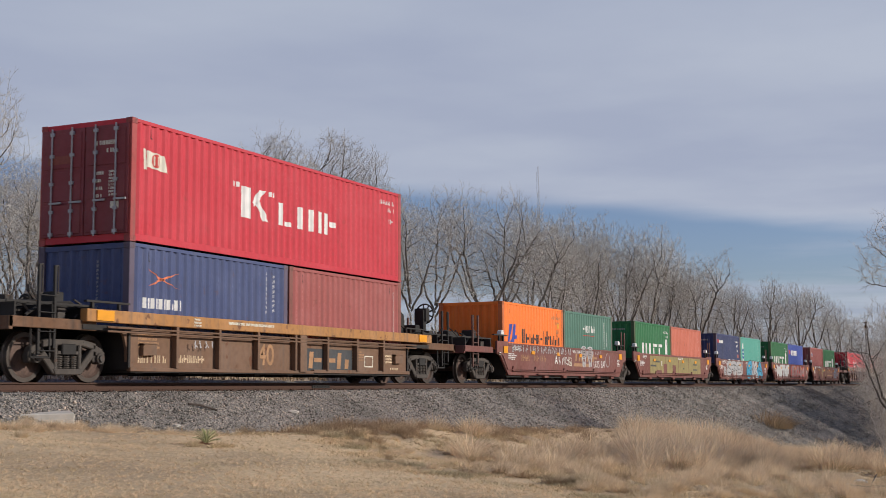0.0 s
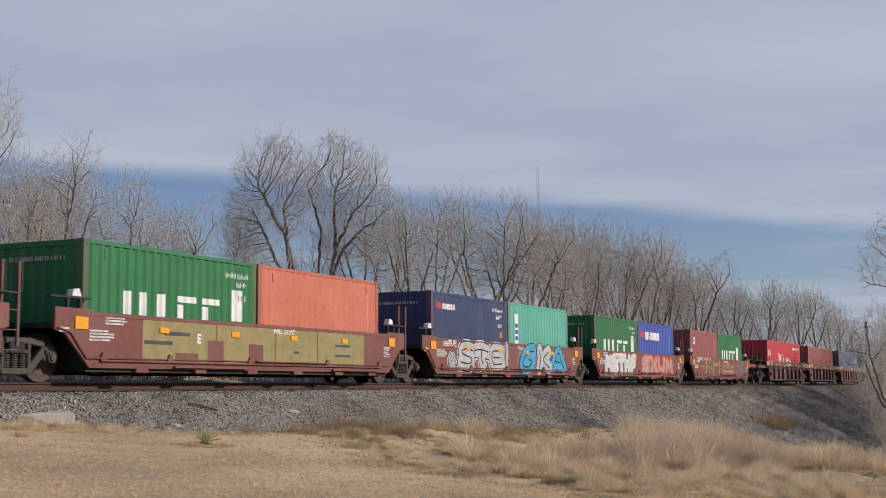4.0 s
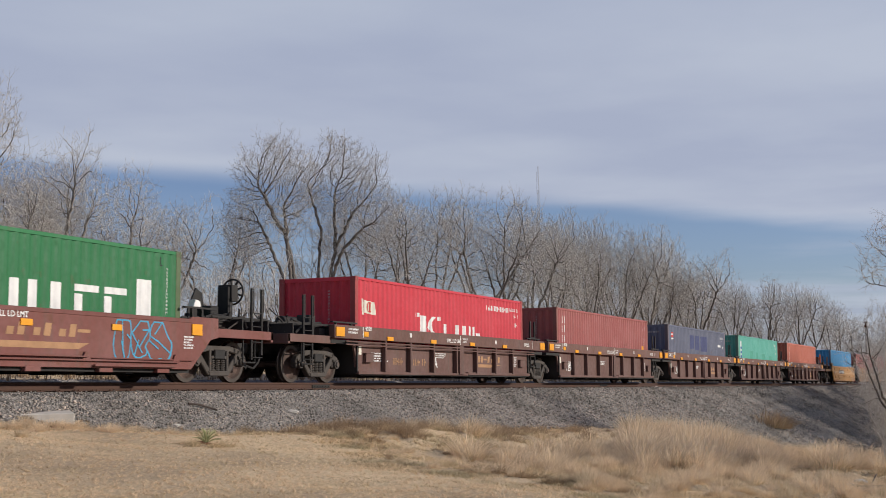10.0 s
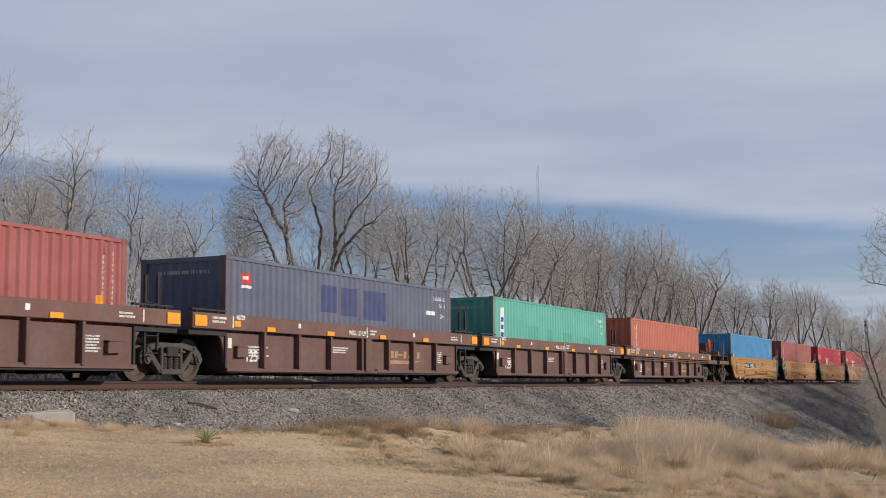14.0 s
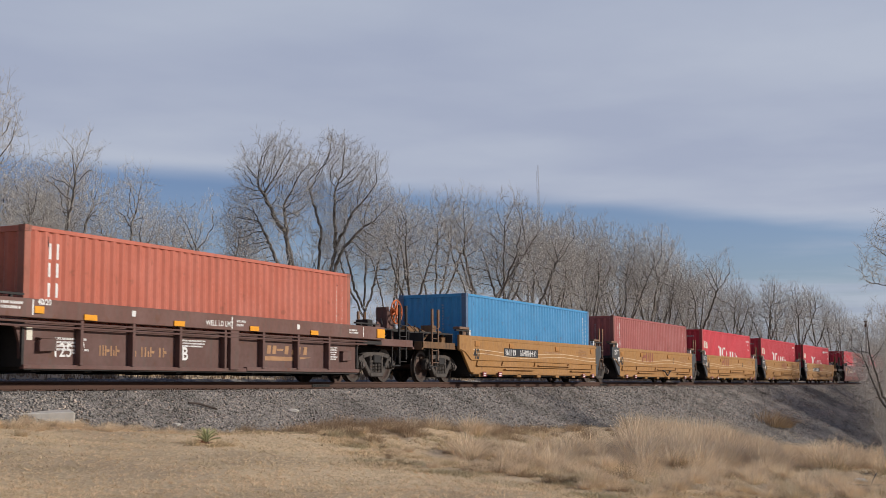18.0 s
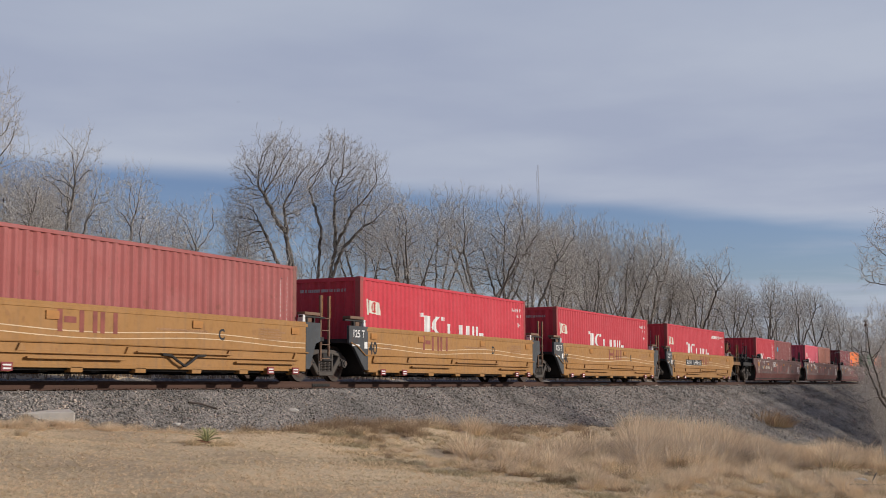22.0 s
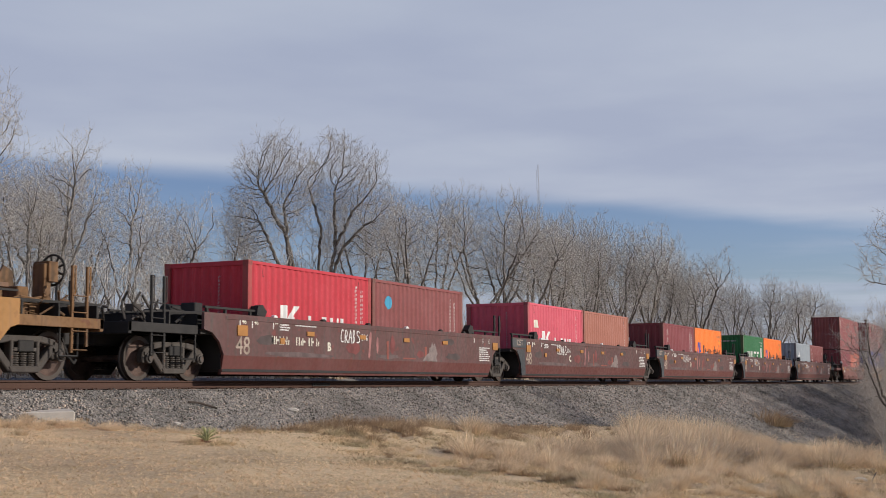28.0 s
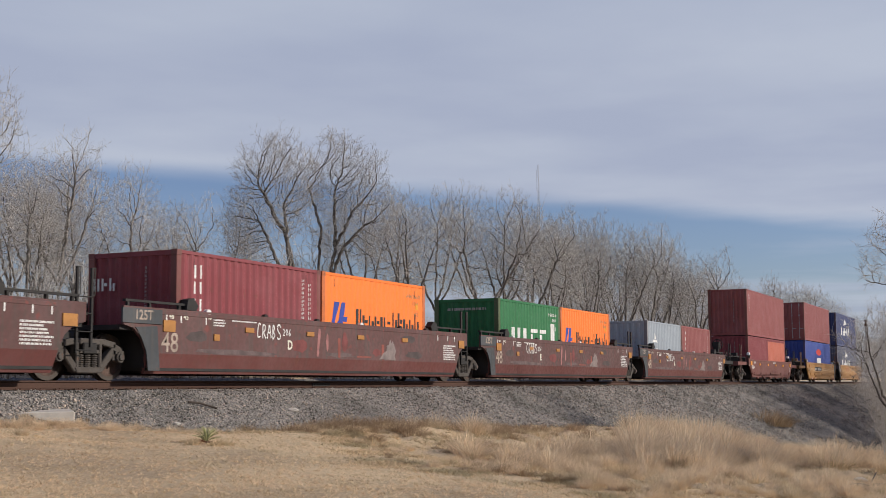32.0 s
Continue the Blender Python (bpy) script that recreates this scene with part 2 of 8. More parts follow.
def straw(name, a, b, c3, mottle=0.45):
    """Dry grass blades, each with a tone of its own; thin enough to let some light through."""
    m, nt, bs = shader(name)
    r = nt.nodes.new("ShaderNodeNewGeometry").outputs["Random Per Island"]
    vec = nt.nodes.new("ShaderNodeTexCoord").outputs["Object"]
    wide = tex(nt, "Noise", 0.35, 5, vec)
    c = blend(nt, r, a, b)
    c = blend(nt, ranged(nt, wide.outputs[0], 0.42, 0.64, 0, 0.7), c, c3)
    patch, spots = tex(nt, "Noise", 1.1, 4, vec), tex(nt, "Noise", 3.2, 3, vec)
    c = blend(nt, ranged(nt, patch.outputs[0], 0.52, 0.66, 0, mottle), c, (0.40, 0.345, 0.215))
    c = blend(nt, ranged(nt, spots.outputs[0], 0.56, 0.68, 0, mottle), c, (0.25, 0.175, 0.105))
    dif, tra, mix = (nt.nodes.new("ShaderNode" + k) for k in ("BsdfDiffuse", "BsdfTranslucent", "MixShader"))
    nt.links.new(c, dif.inputs["Color"])
    nt.links.new(c, tra.inputs["Color"])
    mix.inputs[0].default_value = 0.3
    nt.links.new(dif.outputs[0], mix.inputs[1])
    nt.links.new(tra.outputs[0], mix.inputs[2])
    nt.nodes.remove(bs)
    nt.links.new(mix.outputs[0], nt.nodes["Material Output"].inputs["Surface"])
    return m


def soil():
    m, nt, bs = shader("dry_turf")
    vec = nt.nodes.new("ShaderNodeTexCoord").outputs["Object"]
    a, b, c0 = tex(nt, "Noise", 0.3, 6, vec), tex(nt, "Noise", 1.6, 8, vec), tex(nt, "Noise", 30, 8, vec, (0.45, 1.5, 1))
    c = blend(nt, ranged(nt, b.outputs[0], 0.35, 0.68), (0.62, 0.475, 0.305), (0.46, 0.35, 0.22))
    c = blend(nt, ranged(nt, c0.outputs[0], 0.40, 0.62, 0, 0.85), c, (0.80, 0.61, 0.385))
    c = blend(nt, ranged(nt, a.outputs[0], 0.45, 0.68, 0, 0.5), c, (0.29, 0.215, 0.15))
    nt.links.new(c, bs.inputs["Base Color"])
    bs.inputs["Roughness"].default_value = 0.95
    bs.inputs["Specular IOR Level"].default_value = 0.1
    bumped(nt, bs, c0.outputs[0], 0.8, 0.05)
    return m


def bark(name, a, b):
    m, nt, bs = shader(name)
    vec = nt.nodes.new("ShaderNodeTexCoord").outputs["Object"]
    n, w = tex(nt, "Noise", 14, 5, vec, (1, 1, 0.2)), tex(nt, "Noise", 0.8, 3, vec)
    info = nt.nodes.new("ShaderNodeObjectInfo").outputs["Random"]
    c = blend(nt, ranged(nt, n.outputs[0], 0.35, 0.7), a, b)
    c = blend(nt, ranged(nt, w.outputs[0], 0.4, 0.7, 0, 0.4), c, tuple(x * 1.25 for x in b))
    c = blend(nt, 1.0, c, ranged_gray(nt, info), "MULTIPLY")
    nt.links.new(c, bs.inputs["Base Color"])
    bs.inputs["Roughness"].default_value = 0.9
    bs.inputs["Specular IOR Level"].default_value = 0.15
    bumped(nt, bs, n.outputs[0], 0.5, 0.02)
    return m


RAIL = rail_steel()
BALLAST = rubble("grey_ballast", (0.14, 0.127, 0.113), (0.28, 0.255, 0.226), (0.38, 0.32, 0.265), bump=0.04)
STONE = rubble("ballast_stone", (0.125, 0.113, 0.10), (0.335, 0.305, 0.268), (0.50, 0.405, 0.33), island=True, bump=0.02)
TURF = soil()
STRAW = straw("dry_lawn", (0.98, 0.77, 0.50), (0.60, 0.45, 0.28), (0.82, 0.62, 0.40), 0.35)
REED = straw("dry_tall_grass", (0.94, 0.745, 0.48), (0.50, 0.38, 0.235), (0.68, 0.52, 0.325), 0.75)
BLEACHED = straw("bleached_tall_grass", (0.93, 0.755, 0.53), (0.62, 0.49, 0.34), (0.78, 0.62, 0.43), 0.35)
BROWN_REED = straw("brown_tall_grass", (0.50, 0.365, 0.235), (0.30, 0.21, 0.135), (0.37, 0.265, 0.17), 0.3)
BARK = bark("grey_bark", (0.10, 0.088, 0.076), (0.21, 0.188, 0.166))
TWIG = bark("twig_bark", (0.33, 0.308, 0.28), (0.55, 0.512, 0.465))
TIE_WOOD = plain("creosoted_tie", (0.085, 0.066, 0.055), 0.85)
CONCRETE = plain("weathered_concrete", (0.60, 0.55, 0.48), 0.85, 0, 0.12)
YUCCA = plain("yucca_green", (0.44, 0.44, 0.21), 0.6, 0, 0.2)
DEAD_LEAF = plain("dead_leaf_red", (0.22, 0.085, 0.045), 0.8, 0, 0.2)

# ---- building helpers ----
MESHES = {}


def box(bm, x0, x1, y0, y1, z0, z1):
    v = [bm.verts.new((x, y, z)) for x in (x0, x1) for y in (y0, y1) for z in (z0, z1)]
    for f in ((0, 1, 3, 2), (4, 6, 7, 5), (0, 4, 5, 1), (2, 3, 7, 6), (0, 2, 6, 4), (1, 5, 7, 3)):
        bm.faces.new([v[i] for i in f])


def tube(bm, p, q, r, n=6, r2=None):
    p, q = Vector(p), Vector(q)
    d = (q - p).normalized()
    a = d.orthogonal().normalized()
    b = d.cross(a)
    rings = []
    for c, rr in ((p, r), (q, r if r2 is None else r2)):
        rings.append([bm.verts.new(c + (a * math.cos(k * math.tau / n) + b * math.sin(k * math.tau / n)) * rr) for k in range(n)])
    for k in range(n):
        bm.faces.new((rings[0][k], rings[0][(k + 1) % n], rings[1][(k + 1) % n], rings[1][k]))
    bm.faces.new(rings[0][::-1])
    bm.faces.new(rings[1])


def pipe(bm, pts, r, n=6):
    for p, q in zip(pts, pts[1:]):
        tube(bm, p, q, r, n)


def bar(bm, p, q, w, y0, y1):
    """A flat bar in the xz plane from p to q, w wide, between y0 and y1."""
    (ax, az), (bx, bz) = p, q
    d = Vector((bx - ax, bz - az)).normalized() * w / 2
    slab(bm, [(ax - d.y, az + d.x), (bx - d.y, bz + d.x), (bx + d.y, bz - d.x), (ax + d.y, az - d.x)], y0, y1)


def slab(bm, pts, y0, y1):
    """An outline in the xz plane, given thickness from y0 to y1."""
    a = [bm.verts.new((x, y0, z)) for x, z in pts]
    b = [bm.verts.new((x, y1, z)) for x, z in pts]
    bm.faces.new(a)
    bm.faces.new(b[::-1])
    for i in range(len(pts)):
        j = (i + 1) % len(pts)
        bm.faces.new((a[i], b[i], b[j], a[j]))


def finish(bm, name, mat, bevel=0.0, smooth=False):
    bmesh.ops.recalc_face_normals(bm, faces=bm.faces)
    if bevel:
        bmesh.ops.bevel(bm, geom=[e for e in bm.edges if e.is_manifold and e.calc_face_angle(0) > 0.6], offset=bevel, segments=1, affect="EDGES")
    me = bpy.data.meshes.new(name)
    bm.to_mesh(me)
    bm.free()
    me.materials.append(mat)
    if smooth:
        me.shade_smooth()
    return me


def shape(key, make, mat, bevel=0.0, smooth=False):
    """The mesh of that key, made once."""
    k = (key, mat.name)
    if k not in MESHES:
        bm = bmesh.new()
        make(bm)
        MESHES[k] = finish(bm, key, mat, bevel, smooth)
    return MESHES[k]


def part(name, mesh, parent, at=None, label=""):
    ob = new(name, mesh)
    ob.parent = parent
    if at is not None:
        ob.matrix_local = at
    return tagged(ob, label) if label else ob


def from_arrays(name, verts, faces, mat):
    me = bpy.data.meshes.new(name)
    v, f = np.asarray(verts, "f4"), np.asarray(faces, "i4")
    me.vertices.add(len(v))
    me.vertices.foreach_set("co", v.ravel())
    n, k = f.shape
    me.loops.add(n * k)
    me.loops.foreach_set("vertex_index", f.ravel())
    me.polygons.add(n)
    me.polygons.foreach_set("loop_start", np.arange(0, n * k, k, dtype="i4"))
    me.polygons.foreach_set("loop_total", np.full(n, k, "i4"))
    me.update(calc_edges=True)
    me.materials.append(mat)
    return me


# ---- lie of the land ----
def ramp(x, xs, ys):
    return np.interp(x, xs, ys)


def toe_level(x):
    """Height of the foot of the ballast bank along the track."""
    return ramp(x, [-60, 0, 14, 17, 19.5, 23, 32, 42, 56, 64, 74, 110, 300], [-0.5, -0.55, -0.62, -0.75, -1.0, -1.15, -1.35, -1.6, -2.5, -3.7, -4.6, -5.2, -5.2])


def toe_y(x):
    return 16.55 + 1.9 * (toe_level(x) + 0.25)


def land(x, y):
    x, y = np.asarray(x, float), np.asarray(y, float)
    zt, yt = toe_level(x), toe_y(x)
    front = -1.65 - 0.028 * np.clip(x - 12, 0, 23) - 0.115 * np.clip(x - 35, 0, 35)
    w = np.clip(y / yt, 0, 1)
    grade = front + (zt - front) * w ** 1.15
    mound = 0.34 * np.exp(-(((x - 22.5) / 5.0) ** 2 + ((y - 11.8) / 1.7) ** 2)) + 0.28 * np.exp(-(((x - 35) / 7.0) ** 2 + ((y - 11.0) / 1.8) ** 2))
    grade = grade + mound
    bank = zt + (y - yt) / 1.9
    z = np.where(y < yt, grade, np.minimum(bank, -0.25))
    far = np.where(y > 21.5, np.where(y < 22.6, -0.25 + (y - 21.5) * 0.35, np.minimum(0.135 + (y - 22.6) * 0.09, 0.9)), z)
    z = np.where(y > 20, np.maximum(far, -0.25), z)
    ripple = 0.03 * np.sin(x * 1.7 + y * 0.6) * np.sin(y * 1.3 - x * 0.4)
    wild = np.clip((x - 15.5 - 0.62 * (y - 4.5)) / 2.0, 0, 1) * (y > 0) * (x < 80)
    hump = 0.05 * np.sin(x * 4.1 + 1.3 * np.sin(y * 2.3)) * np.sin(y * 5.2 + 1.1 * np.sin(x * 1.9)) + 0.035 * np.sin(x * 9.3 - y * 3.1) * np.sin(y * 8.7 + x * 2.2)
    return z + np.where((y < yt) & (y > -40), ripple + hump * wild, 0)


def build_ground():
    xs = np.unique(np.concatenate([np.linspace(-3000, -40, 24), np.linspace(-40, 4, 30), np.linspace(4, 40, 240), np.linspace(40, 84, 100), np.linspace(84, 160, 60), np.linspace(160, 3000, 30)]))
    ys = np.unique(np.concatenate([np.linspace(-3000, -20, 24), np.linspace(-20, 1, 22), np.linspace(1, 24, 170), np.linspace(24, 70, 24), np.linspace(70, 3000, 24)]))
    X, Y = np.meshgrid(xs, ys)
    Z = land(X, Y)
    n, m = X.shape
    idx = np.arange(n * m).reshape(n, m)
    faces = np.stack([idx[:-1, :-1], idx[:-1, 1:], idx[1:, 1:], idx[1:, :-1]], -1).reshape(-1, 4)
    me = from_arrays("ground", np.stack([X, Y, Z], -1).reshape(-1, 3), faces, TURF)
    me.shade_smooth()
    tagged(new("ground", me), "dry winter turf sloping up to the railway bank", "ground", kind="structure")
    # ballast bed: a strip laid on the bank
    xs = np.concatenate([np.linspace(-60, 6, 30), np.linspace(6, 70, 320), np.linspace(70, 420, 120)])
    w = np.concatenate([np.linspace(0, 1, 26), np.linspace(1.08, 2.4, 8)])
    rng = np.random.default_rng(4)
    X, W = np.meshgrid(xs, w)
    wob = 0.25 * np.sin(X * 0.9) * np.sin(X * 0.37 + 1) + 0.12 * np.sin(X * 2.9)
    yt = toe_y(X) - 0.1 + wob
    Y = np.where(W <= 1, yt + (16.55 - yt) * W, 16.55 + (W - 1) * 4.2)
    Z = land(X, Y) + 0.035 * np.clip(W * 6, 0, 1) + rng.normal(0, 0.012, X.shape) - np.where(W == 0, 0.05, 0)
    n, m = X.shape
    idx = np.arange(n * m).reshape(n, m)
    faces = np.stack([idx[:-1, :-1], idx[:-1, 1:], idx[1:, 1:], idx[1:, :-1]], -1).reshape(-1, 4)
    me = from_arrays("ballast_bed", np.stack([X, Y, Z], -1).reshape(-1, 3), faces, BALLAST)
    tagged(new("ballast_bed", me), "grey crushed-stone ballast bank under the track", "ballast", kind="structure")


build_ground()


def build_track():
    prof = [(-0.070, -0.172), (0.070, -0.172), (0.068, -0.160), (0.012, -0.146), (0.010, -0.045), (0.036, -0.034), (0.036, -0.006), (0.028, 0.0),
            (-0.028, 0.0), (-0.036, -0.006), (-0.036, -0.034), (-0.010, -0.045), (-0.012, -0.146), (-0.068, -0.160)]
    track = tagged(new("railway_track"), "rusty steel rails on timber ties in ballast", "railway track", kind="structure")
    for side in (-1, 1):
        bm = bmesh.new()
        xs = [-60 + 6 * k for k in range(81)]
        rows = [[bm.verts.new((x, TRACK_Y + side * 0.753 + y, z)) for y, z in prof] for x in xs]
        for a, b in zip(rows, rows[1:]):
            for i in range(len(prof)):
                j = (i + 1) % len(prof)
                bm.faces.new((a[i], a[j], b[j], b[i]))
        part("rail", finish(bm, "rail", RAIL), track)
        joint = shape("joint_bar", lambda bm: (box(bm, -0.45, 0.45, -0.035, 0.035, -0.135, -0.055), [tube(bm, (x, -0.05, -0.095), (x, 0.05, -0.095), 0.016, 6) for x in (-0.36, -0.2, -0.06, 0.06, 0.2, 0.36)]), BLACKISH, 0.006)
        for x in (17.2, 29.4, 53.0):
            part("joint_bar", joint, track, pose(x, TRACK_Y + side * 0.753, 0))
    tie = shape("tie", lambda bm: box(bm, -0.115, 0.115, -1.3, 1.3, -0.36, -0.185), TIE_WOOD, 0.012)
    plate = shape("tie_plate", lambda bm: (box(bm, -0.1, 0.1, -0.17, 0.17, -0.185, -0.172), [tube(bm, (x, y, -0.18), (x, y, -0.145), 0.014, 5) for x in (-0.06, 0.06) for y in (-0.1, 0.1)]), RAIL)
    for k in range(240):
        x = 4 + 0.53 * k
        t = part("tie", tie, track, pose(x, TRACK_Y + random.uniform(-0.04, 0.04), random.uniform(-0.012, 0.004), 0, 0, random.uniform(-0.8, 0.8)))
        if x < 60:
            part("tie_plate", plate, track, pose(x, TRACK_Y - 0.753, 0))


build_track()


def build_stones():
    rng = np.random.default_rng(11)
    base = np.array([(1, 0, 0), (-1, 0, 0), (0, 1, 0), (0, -1, 0), (0, 0, 1), (0, 0, -1)], float)
    tri = np.array([(0, 2, 4), (2, 1, 4), (1, 3, 4), (3, 0, 4), (2, 0, 5), (1, 2, 5), (3, 1, 5), (0, 3, 5)])
    n = 85000
    u = rng.random(n)
    x = 9 + 125 * u ** 1.8
    yt = toe_y(x) - 0.25
    y = yt + (17.45 - yt) * rng.random(n) ** 0.8
    z = land(x, y) + 0.03
    size = rng.uniform(0.014, 0.03, n) * np.where(rng.random(n) < 0.04, 1.6, 1) * (1 + 0.6 * np.clip((x - 25) / 40, 0, 1))
    v = base[None] * (size[:, None, None] * rng.uniform(0.6, 1.35, (n, 6, 1))) * np.array([1.15, 1, 0.8])
    v += rng.normal(0, 0.25, (n, 6, 3)) * size[:, None, None]
    a = rng.random(n) * math.tau
    c, s = np.cos(a)[:, None], np.sin(a)[:, None]
    v = np.stack([v[..., 0] * c - v[..., 1] * s, v[..., 0] * s + v[..., 1] * c, v[..., 2]], -1)
    v += np.stack([x, y, z + size * 0.25], -1)[:, None]
    f = (tri[None] + (np.arange(n) * 6)[:, None, None]).reshape(-1, 3)
    me = from_arrays("ballast_stones", v.reshape(-1, 3), f, STONE)
    tagged(new("ballast_stones", me), "loose grey and tan crushed ballast stones", "ballast", kind="stuff")


build_stones()

# ---- train ----
UNITS, BOXES, WHEELS = [], [], []
WHEEL_R = 0.47


def wheel_shape(bm):
    for s in (-1, 1):
        pts = [(0.0, -0.83), (0.10, -0.83), (0.14, -0.79), (0.34, -0.775), (0.385, -0.825), (WHEEL_R, -0.825), (WHEEL_R, -0.74), (WHEEL_R + 0.026, -0.725), (WHEEL_R + 0.026, -0.695), (0.38, -0.69), (0.33, -0.735), (0.15, -0.72), (0.08, -0.68), (0.0, -0.68)]
        n = 28
        rows = []
        for r, y in pts:
            if r == 0:
                rows.append([bm.verts.new((0, s * y, 0))])
            else:
                rows.append([bm.verts.new((r * math.cos(k * math.tau / n), s * y, r * math.sin(k * math.tau / n))) for k in range(n)])
        for a, b in zip(rows, rows[1:]):
            for k in range(n):
                j = (k + 1) % n
                if len(a) == 1:
                    bm.faces.new((a[0], b[k], b[j]))
                elif len(b) == 1:
                    bm.faces.new((a[k], b[0], a[j]))
                else:
                    bm.faces.new((a[k], b[k], b[j], a[j]))
    tube(bm, (0, -1.05, 0), (0, 1.05, 0), 0.075, 10)


def wheelset_mesh():
    me = shape("wheelset", wheel_shape, WHEEL)
    if len(me.materials) == 1:
        me.materials.append(TREAD)
        for f in me.polygons:
            r = [math.hypot(me.vertices[i].co.x, me.vertices[i].co.z) for i in f.vertices]
            if min(r) > 0.38 and f.center.length > 0.2:
                f.material_index = 1
    return me


def frame_shape(bm):
    """Cast side frame with triangular windows and a spring opening."""
    y0, y1 = -0.08, 0.08
    bar(bm, (-0.80, 0.70), (-0.42, 0.765), 0.13, y0, y1)
    bar(bm, (-0.45, 0.765), (0.45, 0.765), 0.12, y0, y1)
    bar(bm, (0.42, 0.765), (0.80, 0.70), 0.13, y0, y1)
    for s in (-1, 1):
        slab(bm, [(s * 0.72, 0.76), (s * 1.00, 0.66), (s * 1.08, 0.52), (s * 1.05, 0.36), (s * 0.98, 0.36), (s * 0.97, 0.56), (s * 0.83, 0.56), (s * 0.80, 0.38), (s * 0.70, 0.40)], y0, y1)
        bar(bm, (s * 0.76, 0.62), (s * 0.34, 0.20), 0.15, y0, y1)
        bar(bm, (s * 0.335, 0.75), (s * 0.335, 0.24), 0.085, y0 - 0.01, y1 + 0.01)
    slab(bm, [(-0.42, 0.26), (-0.36, 0.14), (0.36, 0.14), (0.42, 0.26)], y0 - 0.02, y1 + 0.02)


def spring_shape(bm):
    """One coil spring, as a turned shape with a groove between each coil."""
    n, rows = 10, []
    prof = [(0.0, 0.265)] + [(r, 0.268 + k * 0.042 + dz) for k in range(6) for r, dz in ((0.086, 0.0), (0.088, 0.024), (0.06, 0.033))] + [(0.0, 0.53)]
    for r, z in prof:
        rows.append([bm.verts.new((0, 0, z))] if r == 0 else [bm.verts.new((r * math.cos(k * math.tau / n), r * math.sin(k * math.tau / n), z)) for k in range(n)])
    for a, b in zip(rows, rows[1:]):
        for k in range(n):
            j = (k + 1) % n
            if len(a) == 1:
                bm.faces.new((a[0], b[j], b[k]))
            elif len(b) == 1:
                bm.faces.new((a[k], a[j], b[0]))
            else:
                bm.faces.new((a[k], a[j], b[j], b[k]))


def truck(unit, x, rear=False):
    t = part("truck", shape("bolster", lambda bm: (box(bm, -0.2, 0.2, -1.12, 1.12, 0.52, 0.74), box(bm, -0.35, 0.35, -0.5, 0.5, 0.74, 0.98), box(bm, -0.55, -0.47, -0.85, 0.85, 0.36, 0.46), box(bm, 0.47, 0.55, -0.85, 0.85, 0.36, 0.46)), BLACKISH, 0.02), unit, pose(x, 0, 0), "grimy three-piece freight truck")
    for s in (-1, 1):
        part("side_frame", shape("side_frame", frame_shape, CASTING, 0.018), t, pose(0, s * 1.0, 0))
        for gx in (-0.2, 0.0, 0.2):
            part("spring", shape("spring", spring_shape, CASTING), t, pose(gx, s * 1.0, 0))
        part("spring_cap", shape("spring_cap", lambda bm: box(bm, -0.29, 0.29, -0.09, 0.09, 0.53, 0.60), CASTING, 0.01), t, pose(0, s * 1.0, 0))
        for e in (-0.89, 0.89):
            part("bearing_cap", shape("bearing_cap", lambda bm: (tube(bm, (0, -0.10, 0), (0, 0.10, 0), 0.115, 14), tube(bm, (0, -0.135, 0), (0, 0.135, 0), 0.075, 12), box(bm, -0.13, 0.13, -0.07, 0.07, 0.06, 0.13)), CASTING, 0.008), t, pose(e, s * 1.04, WHEEL_R))
    for e in (-0.89, 0.89):
        WHEELS.append((part("wheelset", wheelset_mesh(), t, pose(e, 0, WHEEL_R), "rust-stained wheels on an axle"), e))
    return t


def ladder_shape(bm, zlo=0.52, zhi=2.2, gap=0.42):
    for x in (0, gap):
        box(bm, x - 0.03, x + 0.03, -0.025, 0.025, zlo + (0.12 if x else 0), zhi)
    for z in (zlo + 0.06, zlo + 0.42, zlo + 0.78, zlo + 1.1):
        tube(bm, (0, -0.03, z), (gap, -0.03, z), 0.014, 5)


def grip_shape(bm):
    pipe(bm, [(-0.07, 0, 2.18), (0, 0, 2.2), (0, 0, 1.66), (-0.07, 0, 1.64)], 0.013, 5)


def mark_face(bm, pts, y=0.0):
    bm.faces.new([bm.verts.new((x, y, z)) for x, z in pts])


def mark_rect(bm, x0, x1, z0, z1, y=0.0):
    mark_face(bm, [(x0, z0), (x1, z0), (x1, z1), (x0, z1)], y)


def write_bars(bm, x0, x1, z0, rows, h, gap, rng):
    """Rows of short strokes: small stencilled writing."""
    for r in range(rows):
        z = z0 - r * (h + gap)
        x = x0
        end = x1 - (rng.random() * (x1 - x0) * 0.35 if rows > 1 else 0)
        while x < end - h * 0.3:
            if h >= 0.1:
                w = h * rng.uniform(0.5, 0.72)
                if x + w < end + h * 0.2:
                    for q in block_sign(x, w, z, h, rng.choice((0, 1, 2, 3)), 0.3):
                        mark_face(bm, q)
            else:
                w = h * rng.uniform(0.3, 0.65)
                mark_rect(bm, x, min(x + w, end), z, z + h)
            x += w + h * (0.18 if rng.random() < 0.85 else 0.6)


def column_bars(bm, x, z0, z1, w, rng):
    """Writing set one sign below the other."""
    z = z1
    while z > z0 + w:
        h = w * rng.uniform(0.7, 1.0)
        mark_rect(bm, x, x + w * 0.22, z - h, z)
        mark_rect(bm, x + w * 0.5, x + w * 0.72, z - h * rng.uniform(0.5, 1.0), z)
        z -= h + w * 0.45


